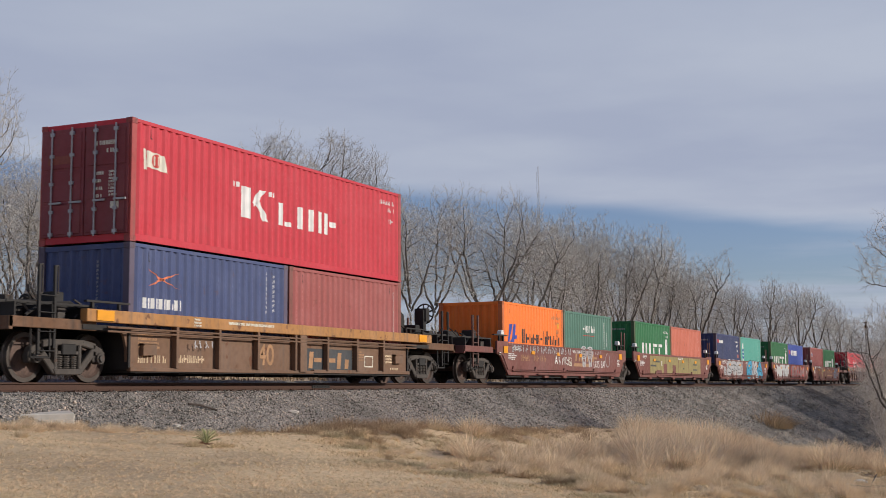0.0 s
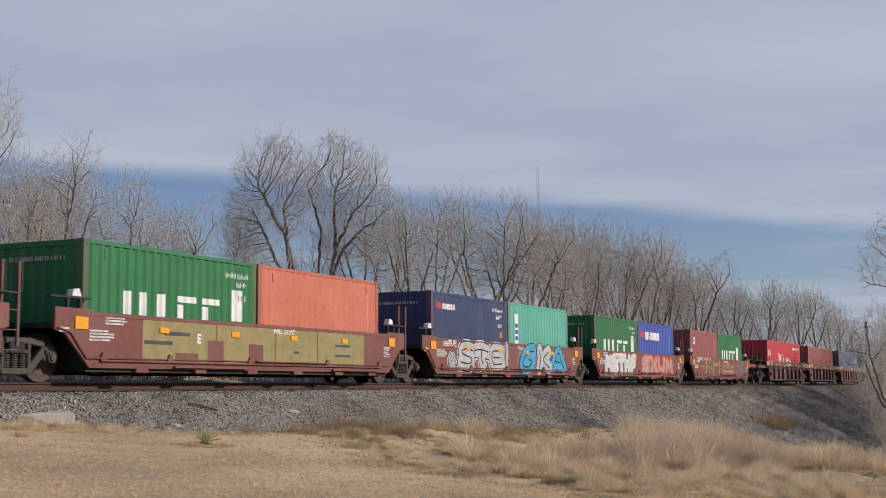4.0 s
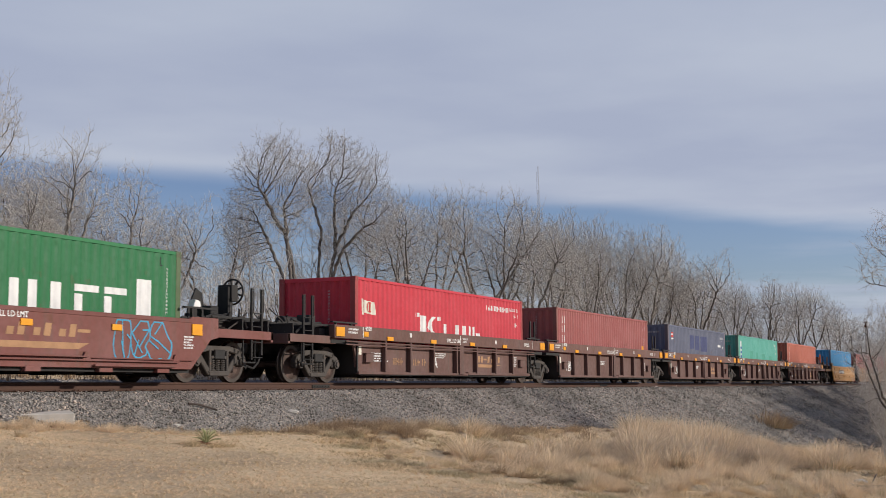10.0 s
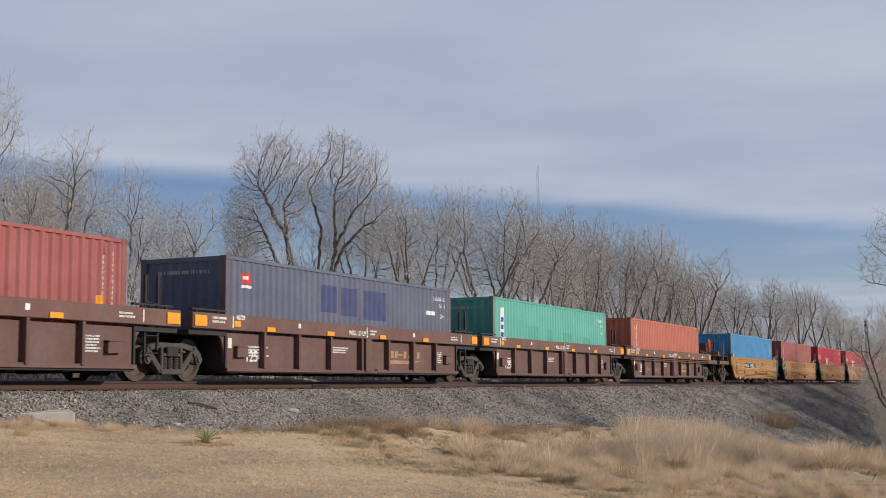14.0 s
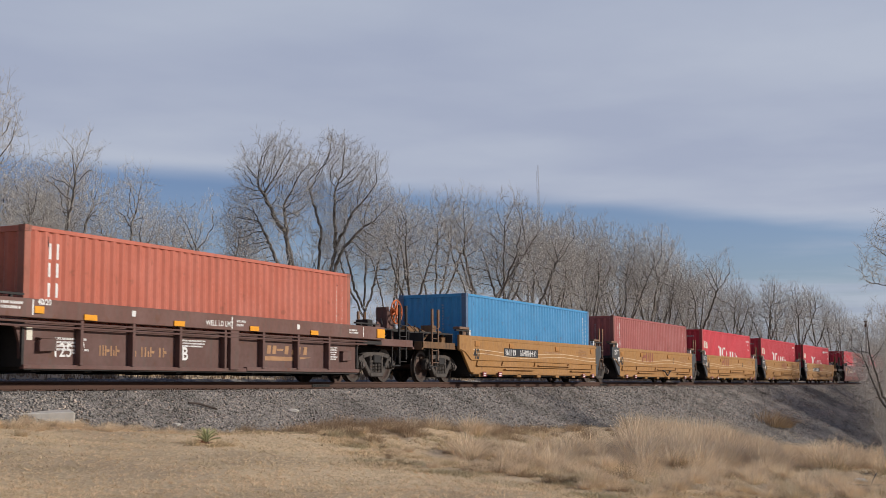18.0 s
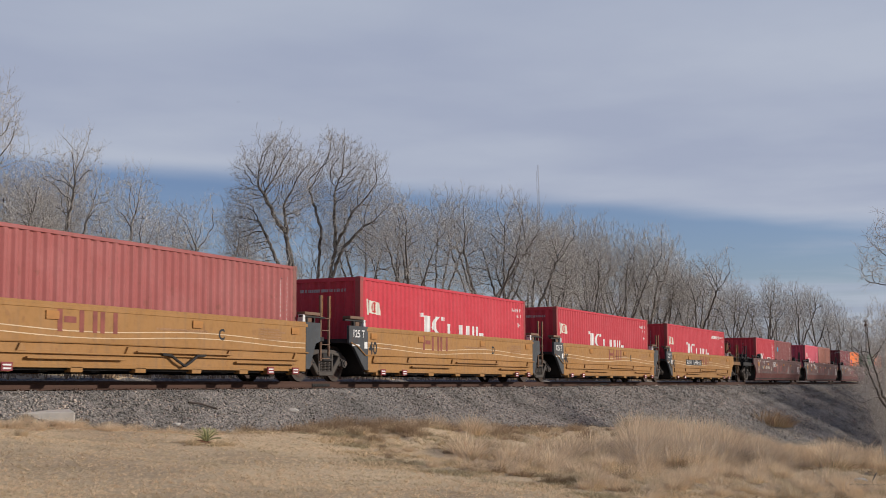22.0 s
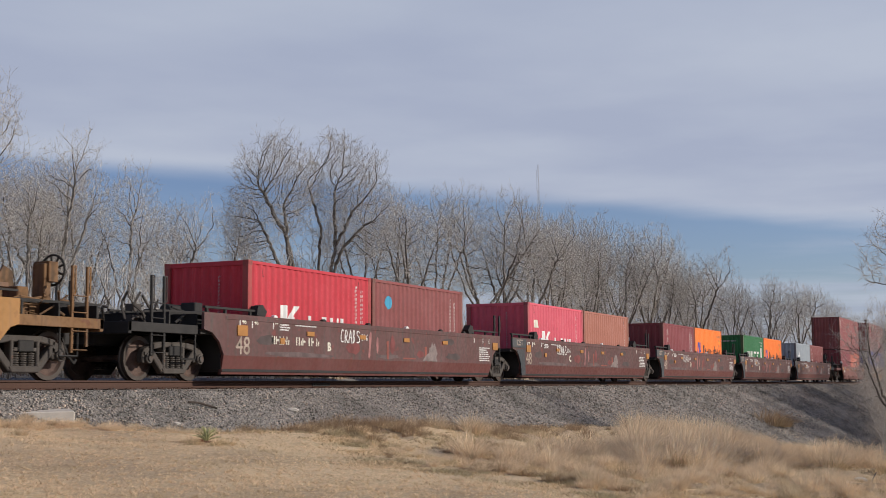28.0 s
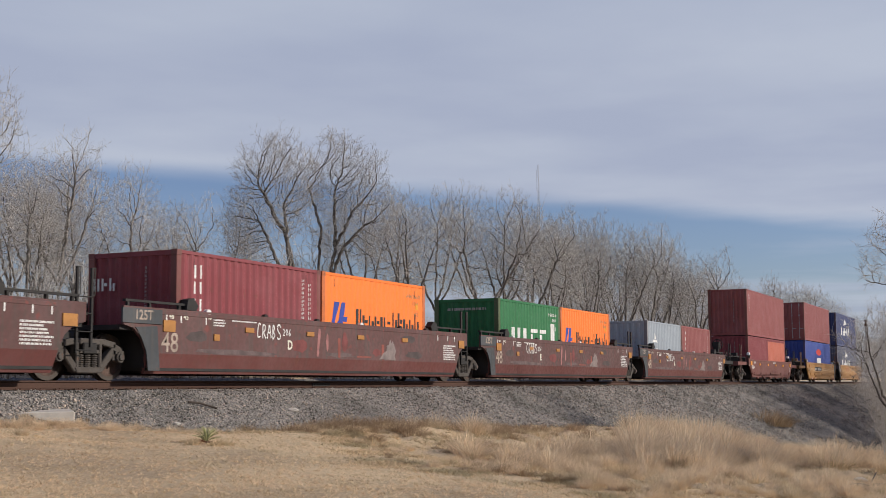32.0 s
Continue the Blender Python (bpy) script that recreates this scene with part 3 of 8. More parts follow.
def block_sign(x, w, z0, h, kind, stem=0.3, slant=0.0):
    """One plain sign, as a few separate bars in a cell w wide and h high."""
    m = stem
    bars = {0: ((0, m, 0, 1), (1 - m, 1, 0, 0.6)), 1: ((0, m, 0, 1), (1 - m, 1, 0, 1)), 2: ((0, m, 0, 1), (m + 0.08, 1, 0.38, 0.64)), 3: ((0.5 - m * 0.6, 0.5 + m * 0.6, 0, 1),), 4: ((0, m, 0, 1), (m + 0.1, 1, 0, 0.2)),
            5: ((0, 1, 0.78, 1), (0, m, 0, 0.7)), 6: ((0, 0.42, 0, 0.78), (0.52, 1, 0, 0.78))}[kind]
    return [[(x + w * px + slant * q * h, z0 + q * h) for px, q in ((a, c), (b, c), (b, d), (a, d))] for a, b, c, d in bars]


def block_word(signs, x0, x1, z0, h, seed, slant=0.0, stem=0.3, gap=0.14, kinds=()):
    rng = random.Random(seed)
    p = (x1 - x0) / signs
    return [q for k in range(signs) for q in block_sign(x0 + k * p, p * (1 - gap), z0, h, kinds[k] if kinds else rng.choice((0, 1, 2, 1)), stem, slant)]


def mark_concave(bm, pts, y=0.0):
    f = bm.faces.new([bm.verts.new((x, y, z)) for x, z in pts])
    f.normal_update()
    bmesh.ops.triangulate(bm, faces=[f])


TEXTS = {}


def letters(text, size, mat, bold=0.0):
    """Mesh of a short word in the built-in font, standing in the xz plane, its front towards -y."""
    k = (text, size, mat.name)
    if k not in TEXTS:
        c = bpy.data.curves.new("lettering", "FONT")
        c.body, c.size, c.offset = text, size, bold
        c.resolution_u, c.fill_mode = 3, "FRONT"
        ob = new("lettering", c)
        bpy.context.view_layer.update()
        me = bpy.data.meshes.new_from_object(ob.evaluated_get(bpy.context.evaluated_depsgraph_get()))
        bpy.data.objects.remove(ob)
        me.transform(Matrix.Rotation(radians(90), 4, "X"))
        me.materials.clear()
        me.materials.append(mat)
        TEXTS[k] = me
    return TEXTS[k]


# outlines of the side sheets, in metres from the unit's middle
def side_outline(kind):
    if kind == "smooth":
        return [(-7.16, 1.41), (-7.16, 0.98), (-6.88, 0.92), (-6.18, 0.27), (6.18, 0.27), (6.88, 0.92), (7.16, 0.98), (7.16, 1.41), (6.2, 1.41), (6.12, 1.36), (-6.12, 1.36), (-6.2, 1.41)]
    if kind == "yellow":
        return [(-6.12, 1.47), (-6.12, 0.24), (6.12, 0.24), (6.12, 1.47)]
    if kind == "long":
        return [(-8.36, 1.50), (-8.36, 1.12), (-8.05, 1.06), (-7.78, 0.86), (-7.62, 0.60), (-7.55, 0.14), (7.55, 0.14), (7.62, 0.60), (7.78, 0.86), (8.05, 1.06), (8.36, 1.12), (8.36, 1.50)]
    return [(-6.55, 1.10), (-6.36, 0.95), (-6.27, 0.70), (-6.24, 0.26), (6.24, 0.26), (6.27, 0.70), (6.36, 0.95), (6.55, 1.10)]


def fold(bm):
    """The lower third of the long sides leans in."""
    bmesh.ops.bisect_plane(bm, geom=bm.verts[:] + bm.edges[:] + bm.faces[:], dist=1e-5, plane_co=(0, 0, 0.56), plane_no=(0, 0, 1))
    for v in bm.verts:
        if v.co.z < 0.56:
            v.co.y += (0.56 - v.co.z) * 0.28


def lower_band(me):
    if len(me.materials) == 1:
        me.materials.append(CAR_LOWER)
        for f in me.polygons:
            if f.center.z < 0.56:
                f.material_index = 1


SPEC = {"smooth": dict(half=7.16, hp=7.735, top=1.40, y=1.46, mat=CAR_BROWN, trim=CAR_BROWN),
        "posted": dict(half=7.62, hp=7.83, top=1.50, y=1.46, mat=CAR_PANEL, trim=CAR_DARK),
        "ochre": dict(half=7.62, hp=7.70, top=1.42, y=1.46, mat=CAR_RUSTY, trim=CAR_OCHRE),
        "yellow": dict(half=7.16, hp=7.72, top=1.47, y=1.46, mat=CAR_YELLOW, trim=CAR_YELLOW),
        "long": dict(half=8.36, hp=8.92, top=1.50, y=1.46, mat=CAR_PURPLE, trim=CAR_PURPLE)}


def well_car(kind, u, label, front=False, rear=False, group="", mark=None, mat=None, gear=BLACKISH):
    """One well unit, its middle u metres along the train. front and rear: it has an end platform and coupler there."""
    sp = SPEC[kind]
    half, hp, y = sp["half"], sp["hp"], sp["y"]
    body, trim = mat or sp["mat"], mat or sp["trim"]
    root = tagged(new("well_car"), label, "freight wagon", group)
    posted = kind in ("posted", "ochre")
    inner = 7.55 if kind == "long" else 6.2
    for s in (-1, 1):
        if posted:
            part("side_panel", shape("side_panel_" + kind, lambda bm: slab(bm, side_outline(kind), -0.03, 0.03), body), root, pose(0, s * (y - 0.17), 0))
            lo = 1.15 if kind == "posted" else 1.17
            part("top_chord", shape("top_chord_" + kind, lambda bm: box(bm, -half, half, -0.09, 0.09, lo, sp["top"]), trim, 0.012), root, pose(0, s * (y - 0.09), 0))
            part("bottom_sill", shape("bottom_sill_" + kind, lambda bm: (box(bm, -6.24, 0.9, -0.05, 0.05, 0.22, 0.30), box(bm, 0.9, 6.24, -0.06, 0.06, 0.24, 0.33)), body, 0.008), root, pose(0, s * (y - 0.1), 0))
            post = shape("post_" + kind, lambda bm: (box(bm, -0.045, 0.045, -0.07, 0.07, 0.30, lo), ), body, 0.008)
            for x in (-4.75, -3.2, -1.65, 0.0, 1.55, 3.1, 4.6):
                part("post", post, root, pose(x, s * (y - 0.075), 0))
            part("post", shape("wide_post_" + kind, lambda bm: box(bm, -0.16, 0.16, -0.075, 0.075, 0.26, lo), body, 0.01), root, pose(0.35, s * (y - 0.08), 0))
            if front or rear:
                part("brake_pipe", shape("twin_pipe_" + kind, lambda bm: [tube(bm, (-7.0, 0, z), (6.6, 0, z), 0.022, 6) for z in (1.08, 1.0)], body), root, pose(0, s * (y - 0.02), 0))
            step = shape("jacking_pad_" + kind, lambda bm: (slab(bm, [(-0.2, 0.54), (-0.2, 0.74), (-0.14, 0.78), (0.24, 0.78), (0.24, 0.56)], -0.06, 0.06), box(bm, -0.22, 0.26, -0.07, 0.06, 0.78, 0.80)), body, 0.006)
            for x in (-5.65, 5.55):
                part("jacking_pad", step, root, pose(x, s * (y - 0.10), 0))
        else:
            part("side_plate", shape("side_plate_" + kind, lambda bm: (slab(bm, side_outline(kind), -0.035, 0.035), fold(bm) if kind == "long" else None), body, 0.0 if kind == "long" else 0.006), root, pose(0, s * (y - 0.035), 0, 0, 0, 0 if s < 0 else 180))
            part("top_chord", shape("chord_" + kind, lambda bm: box(bm, -inner, inner, -0.07, 0.05, sp["top"] - 0.13, sp["top"] - 0.045), trim, 0.01), root, pose(0, s * (y - 0.06), 0))
            if kind == "long":
                lower_band(shape("side_plate_long", None, body))
                for x in (-5.4, -3.1, -0.7, 1.6, 3.9, 5.6):
                    part("tie_block", shape("tie_block", lambda bm: (tube(bm, (0, -0.05, 0.0), (0, 0.05, 0.0), 0.10, 12), box(bm, -0.12, 0.12, -0.06, 0.06, -0.03, 0.0)), BLACKISH if x not in (-5.4, 1.6) else WHITE, 0.008), root, pose(x, s * (y - 0.10), 1.47))
            if kind in ("smooth", "yellow"):
                zz = 0.46 if kind == "smooth" else 0.70
                part("side_pipe", shape("side_pipe_" + kind, lambda bm: pipe(bm, [(-7.1, 0, 1.02), (-6.75, 0, 0.94), (-6.3, 0, zz), (-2.0, 0, zz + 0.02), (6.2, 0, zz)], 0.016, 6), trim), root, pose(0, s * (y + 0.025), 0))
            if kind == "smooth":
                part("bottom_sill", shape("sill_smooth", lambda bm: (box(bm, -6.1, 6.1, -0.05, 0.07, 0.27, 0.36), [box(bm, x - 0.2, x + 0.2, -0.06, 0.085, 0.19, 0.30) for x in (-4.6, -2.6, -0.6, 1.4, 3.4, 5.2)]), trim, 0.008), root, pose(0, s * (y - 0.04), 0))
            if kind in ("smooth", "yellow"):
                low = -0.10 if kind == "smooth" else 0.0
                part("ledge", shape("ledge_" + kind, lambda bm: (box(bm, -5.7, 5.9, 0, 0.06, 0.50, 0.535), box(bm, -5.5, -3.0, 0.03, 0.09, 0.40, 0.44), box(bm, -2.8, 0.5, 0.03, 0.09, 0.57, 0.60), box(bm, 0.9, 3.6, 0.03, 0.09, 0.40, 0.44), [slab(bm, [(x - 0.12, 0.535), (x + 0.12, 0.535), (x + 0.04, 0.68), (x - 0.04, 0.68)], 0, 0.05) for x in (-5.6, -2.8, 0.7, 3.7, 5.8)]), trim, 0.005), root, pose(0, y, low) if s > 0 else pose(0, -y, low, 0, 0, 180))
            if kind == "yellow":
                for e in (-1, 1):
                    far = 7.16 if e < 0 or rear else 6.82
                    pts = [(e * 6.12, 1.47), (e * far, 1.47), (e * far, 1.0), (e * (far - 0.22), 0.94), (e * 6.3, 0.30), (e * 6.12, 0.30)]
                    part("end_casting", shape("end_casting%d%d" % (e, rear), lambda bm: slab(bm, pts, -0.04, 0.04), CAR_YELLOW if (front and e < 0) or (rear and e > 0) else CAR_SLATE, 0.008), root, pose(0, s * (y - 0.035), 0), "dark grey end casting" if not ((front and e < 0) or (rear and e > 0)) else "")
                part("bottom_sill", shape("sill_yellow", lambda bm: (box(bm, -6.1, 6.1, -0.05, 0.09, 0.24, 0.31), [box(bm, x - 0.17, x + 0.17, -0.05, 0.11, 0.16, 0.27) for x in (-5.5, -4.1, -2.2, -0.3, 1.6, 3.4, 4.5, 5.6)]), trim, 0.008), root, pose(0, s * (y - 0.04), 0))
            if kind == "long":
                part("bottom_sill", shape("sill_long", lambda bm: box(bm, -7.5, 7.5, -0.05, 0.05, 0.135, 0.175), trim, 0.008), root, pose(0, s * (y - 0.19), 0))
    # well floor and its cross members
    part("well_floor", shape("well_floor_%s" % ("long" if kind == "long" else "short"), lambda bm: (box(bm, -inner, inner, -1.38, 1.38, 0.20, 0.26), [box(bm, x - 0.12, x + 0.12, -1.28, 1.28, 0.165, 0.20) for x in np.linspace(-inner + 0.4, inner - 0.4, 9)]), BLACKISH), root)
    for e in (-1, 1):
        is_end = (front and e < 0) or (rear and e > 0)
        part("end_bulkhead", shape("end_bulkhead_%s%d" % (kind, e), lambda bm: (box(bm, e * (inner + 0.02) - 0.03, e * (inner + 0.02) + 0.03, -1.36, 1.36, 0.26, 1.12), box(bm, min(e * inner, e * half), max(e * inner, e * half), -1.36, 1.36, 1.02, 1.12)), gear), root)
        # sill reaching over the truck
        part("stub_sill", shape("stub_sill_%s%d%d" % (kind, e, is_end), lambda bm: (box(bm, min(e * inner, e * (hp + (1.7 if is_end else 0.0))), max(e * inner, e * (hp + (1.7 if is_end else 0.0))), -0.32, 0.32, 0.74, 1.04), tube(bm, (e * (hp - 0.1), 0, 0.7), (e * (hp - 0.1), 0, 1.12), 0.3, 12)), gear, 0.02), root)
        for s in (-1, 1):
            if kind in ("smooth", "yellow"):
                part("end_rail", shape("end_rail_%s%d" % (kind, e), lambda bm: (box(bm, min(e * 6.05, e * 7.2), max(e * 6.05, e * 7.2), -0.04, 0.04, 1.60, 1.64), [box(bm, e * x - 0.03, e * x + 0.03, -0.03, 0.03, 1.36, 1.60) for x in (6.35, 6.7)]), gear), root, pose(0, s * 1.33, 0))
                if kind == "smooth":
                    part("container_guide", shape("container_guide%d" % e, lambda bm: slab(bm, [(e * 6.62, 1.64), (e * 6.58, 1.77), (e * 6.42, 1.80), (e * 6.34, 1.64)], -0.08, 0.08), WHITE, 0.01), root, pose(0, s * 1.30, 0), "white-painted corner guide")
                else:
                    part("end_tray", shape("end_tray%d" % e, lambda bm: (box(bm, min(e * 6.2, e * 6.95), max(e * 6.2, e * 6.95), -0.12, 0.12, 1.66, 1.74), box(bm, min(e * 6.3, e * 6.6), max(e * 6.3, e * 6.6), -0.08, 0.08, 1.48, 1.66)), CAR_RUSTY, 0.008), root, pose(0, s * 1.26, 0))
                    part("container_guide", shape("small_guide%d" % e, lambda bm: slab(bm, [(e * 6.22, 1.48), (e * 6.20, 1.66), (e * 6.12, 1.66), (e * 6.10, 1.48)], -0.08, 0.08), WHITE, 0.006), root, pose(0, s * 1.30, 0), "white-painted corner guide")
            if kind == "long":
                part("guide_arm", shape("guide_arm%d" % e, lambda bm: (box(bm, min(e * 5.9, e * 8.2), max(e * 5.9, e * 8.2), -0.04, 0.04, 1.60, 1.65), slab(bm, [(e * 6.25, 1.52), (e * 6.2, 1.74), (e * 6.0, 1.78), (e * 5.82, 1.62), (e * 5.9, 1.5)], -0.1, 0.1), [box(bm, e * x - 0.03, e * x + 0.03, -0.03, 0.03, 1.40, 1.60) for x in (6.4, 7.4, 8.1)]), gear), root, pose(0, s * 1.33, 0))
            if posted:
                part("end_rail", shape("end_rail_p%s%d" % (kind, e), lambda bm: (box(bm, min(e * 6.2, e * 7.5), max(e * 6.2, e * 7.5), -0.04, 0.04, 1.56, 1.60), [box(bm, e * x - 0.03, e * x + 0.03, -0.03, 0.03, 1.45, 1.58) for x in (6.5, 7.3)]), gear), root, pose(0, s * 1.30, 0))
    # ladders with grips stand over each truck at the leading end
    lad = CAR_DARK if kind == "smooth" else CAR_RUSTY if kind == "yellow" else BLACKISH
    lx = -hp - (1.05 if front else 1.2 if posted else 0.62)
    for s in (-1, 1):
        part("ladder", shape("ladder", ladder_shape, lad, 0.004), root, pose(lx, s * 1.28, 0))
        for gx in (0.09, 0.51):
            part("grab_iron", shape("grab_iron", grip_shape, CAR_YELLOW if kind == "yellow" else CASTING), root, pose(lx + gx, s * 1.28, 0), "curved steel grab iron")
    if front:
        end_platform(root, -1, hp, kind, trim, gear)
    if rear:
        end_platform(root, 1, hp, kind, trim, gear)
    truck(root, -hp)
    if rear:
        truck(root, hp)
    if mark:
        mark(root, sp)
    UNITS.append((root, u))
    return root


def end_platform(root, e, hp, kind, trim, gear):
    plat = {"long": gear, "yellow": GRIME_YELLOW, "ochre": GRIME_OCHRE}.get(kind, trim)
    x0, x1 = sorted((e * (hp - 0.5), e * (hp + 1.85)))

    def rigging(bm):
        rng = random.Random(17 + (e > 0) * 5 + len(kind))
        for k in range(16):
            x, yy, z = e * (hp + rng.uniform(-0.6, 1.6)), rng.uniform(-1.15, 0.9), rng.uniform(1.2, 1.3)
            pts = [(x, yy, z)]
            for q in range(3):
                x, yy, z = x + e * rng.uniform(-0.35, 0.35), yy + rng.uniform(-0.2, 0.2), min(1.85, z + rng.uniform(-0.05, 0.28))
                pts.append((x, yy, z))
            pipe(bm, pts, rng.uniform(0.012, 0.03), 5)
        for k in range(7):
            x, yy, w = e * (hp + rng.uniform(-0.5, 1.5)), rng.uniform(-1.1, 0.8), rng.uniform(0.06, 0.16)
            box(bm, x - w, x + w, yy - w, yy + w, 1.18, 1.18 + rng.uniform(0.15, 0.5))

    tagged(part("brake_rigging", shape("brake_rigging_%s%d" % (kind, e), rigging, CASTING if kind != "yellow" else GRIME_YELLOW), root), "tangle of brake pipes and valves", kind="stuff")
    part("end_platform", shape("end_platform_%s%d" % (kind, e), lambda bm: (box(bm, x0, x1, -1.3, 1.3, 1.12, 1.18), box(bm, x0, x1, -1.34, -1.28, 1.0, 1.2), box(bm, x0, x1, 1.28, 1.34, 1.0, 1.2), box(bm, e * (hp + 1.8) - 0.05, e * (hp + 1.8) + 0.05, -1.34, 1.34, 0.95, 1.2)), plat, 0.008), root)
    part("crossover_grating", shape("crossover_grating%d" % e, lambda bm: ([box(bm, min(x0, x1), max(x0, x1), y - 0.012, y + 0.012, 1.46, 1.50) for y in np.linspace(-1.25, 1.25, 16)], [box(bm, x - 0.02, x + 0.02, -1.28, 1.28, 1.18, 1.46) for x in (x0 + 0.2, (x0 + x1) / 2, x1 - 0.1)]), gear), root)
    part("coupler", shape("coupler%d" % e, lambda bm: (box(bm, min(e * (hp + 1.5), e * (hp + 2.15)), max(e * (hp + 1.5), e * (hp + 2.15)), -0.09, 0.09, 0.78, 0.98), box(bm, min(e * (hp + 2.05), e * (hp + 2.3)), max(e * (hp + 2.05), e * (hp + 2.3)), -0.2, 0.2, 0.72, 1.02)), BLACKISH, 0.02), root)
    part("air_hose", shape("air_hose%d" % e, lambda bm: pipe(bm, [(e * (hp + 1.75), -0.4, 0.85), (e * (hp + 1.9), -0.42, 0.5), (e * (hp + 2.1), -0.4, 0.34), (e * (hp + 2.28), -0.3, 0.42)], 0.03, 6), BLACKISH), root)
    works = GRIME_YELLOW if kind == "yellow" else gear
    part("brake_cylinder", shape("brake_cylinder%d" % e, lambda bm: (tube(bm, (e * (hp - 0.3), 0.35, 1.62), (e * (hp - 1.1), 0.35, 1.62), 0.17, 12), tube(bm, (e * (hp - 0.28), 0.35, 1.62), (e * (hp - 0.16), 0.35, 1.62), 0.05, 8)), works, 0.01), root)
    part("air_reservoir", shape("air_reservoir%d" % e, lambda bm: tube(bm, (e * (hp + 0.3), -0.2, 1.42), (e * (hp + 0.8), -0.2, 1.42), 0.13, 12), works, 0.02), root)
    part("brake_valve", shape("brake_valve%d" % e, lambda bm: box(bm, e * (hp + 0.1) - 0.15, e * (hp + 0.1) + 0.15, -0.9, -0.5, 1.18, 1.75), works, 0.02), root)
    part("brake_pipe", shape("bowed_pipe%d" % e, lambda bm: pipe(bm, [(e * (hp - 0.8), -0.9, 1.3), (e * (hp - 0.1), -1.0, 1.55), (e * (hp + 0.6), -0.95, 1.5), (e * (hp + 1.1), -1.0, 1.25)], 0.03, 6), works), root)
    part("brake_pipe", shape("straight_pipe%d" % e, lambda bm: pipe(bm, [(e * (hp - 0.6), -0.7, 1.35), (e * (hp + 0.9), -0.75, 1.62)], 0.025, 6), works), root)
    for y in (-1.26, 1.26):
        part("sill_step", shape("sill_step%d" % e, lambda bm: pipe(bm, [(e * (hp + 0.72), 0, 1.02), (e * (hp + 0.72), 0, 0.46), (e * (hp + 1.22), 0, 0.46), (e * (hp + 1.22), 0, 1.02)], 0.022, 5), BLACKISH), root, pose(0, y, 0))
    if e > 0:
        # brake wheel on its stand
        bx = hp + 0.9
        if kind == "posted":
            part("brake_stand", shape("brake_stand_posted", lambda bm: (box(bm, bx + 0.12, bx + 0.40, -0.95, -0.75, 1.18, 2.05), box(bm, bx - 0.05, bx + 0.12, -0.95, -0.6, 1.5, 2.15)), CAR_DARK, 0.015), root, label="brown hand-brake stand")
            part("brake_bracket", shape("brake_bracket", lambda bm: slab(bm, [(bx - 0.8, 1.2), (bx - 0.25, 1.2), (bx - 0.3, 1.62), (bx - 0.5, 1.72), (bx - 0.7, 1.45)], -0.9, -0.86), CAR_DARK), root)
        else:
            part("brake_stand", shape("brake_stand_" + kind, lambda bm: (box(bm, bx - 0.10, bx + 0.10, -0.75, -0.45, 1.18, 2.25), box(bm, bx - 0.02, bx + 0.24, -0.8, -0.4, 1.9, 2.3)), GRIME_YELLOW if kind == "yellow" else gear, 0.01), root)
            part("brake_bracket", shape("brake_bracket_" + kind, lambda bm: slab(bm, [(bx - 1.0, 1.2), (bx - 0.25, 1.2), (bx - 0.35, 2.1), (bx - 0.6, 2.2), (bx - 0.9, 1.7)], -0.2, -0.16), GRIME_YELLOW if kind == "yellow" else gear), root)

        def wheel(bm):
            n, R = 18, 0.34 if kind == "posted" else 0.30
            hub = Vector((bx + 0.36, -1.06, 2.02)) if kind == "posted" else Vector((bx + 0.3, -0.6, 2.15))
            across, axis = (Vector((1, 0, 0)), Vector((0, 1, 0))) if kind == "posted" else (Vector((0, 1, 0)), Vector((-1, 0, 0)))
            ring = [hub + across * R * math.cos(k * math.tau / n) + Vector((0, 0, R * math.sin(k * math.tau / n))) for k in range(n)]
            for k in range(n):
                tube(bm, ring[k], ring[(k + 1) % n], 0.024, 6)
            for k in range(0, n, 2):
                tube(bm, ring[k], hub, 0.024, 5)
            tube(bm, hub - axis * 0.03, hub + axis * 0.18, 0.10, 10)

        part("brake_wheel", shape("brake_wheel_" + kind, wheel, ORANGE_WHEEL if kind == "posted" else BLACKISH), root, label="spoked hand-brake wheel")
        for s in (-1, 1):
            part("ladder", shape("ladder", ladder_shape, GRIME_YELLOW if kind == "yellow" else BLACKISH, 0.004), root, pose(hp + 1.0, s * 1.28, 0))
            for gx in (0.09, 0.51):
                part("grab_iron", shape("grab_iron", grip_shape, CAR_YELLOW if kind == "yellow" else CASTING), root, pose(hp + 1.0 + gx, s * 1.28, 0))


# ---- containers ----
CW, CORR = 2.438, 0.278


def corr_at(x, depth):
    """How far the corrugated sheet lies behind its outer crests, x metres along it."""
    p = (x % CORR) / CORR
    q = 0 if p < 0.26 else (p - 0.26) / 0.24 if p < 0.5 else 1 if p < 0.76 else (1 - p) / 0.24
    return depth * q


def corr_breaks(a, b):
    k, out = math.floor(a / CORR), [a]
    while k * CORR < b:
        out += [v for v in ((k + q) * CORR for q in (0, 0.26, 0.5, 0.76)) if a + 1e-4 < v < b - 1e-4]
        k += 1
    return out + [b]


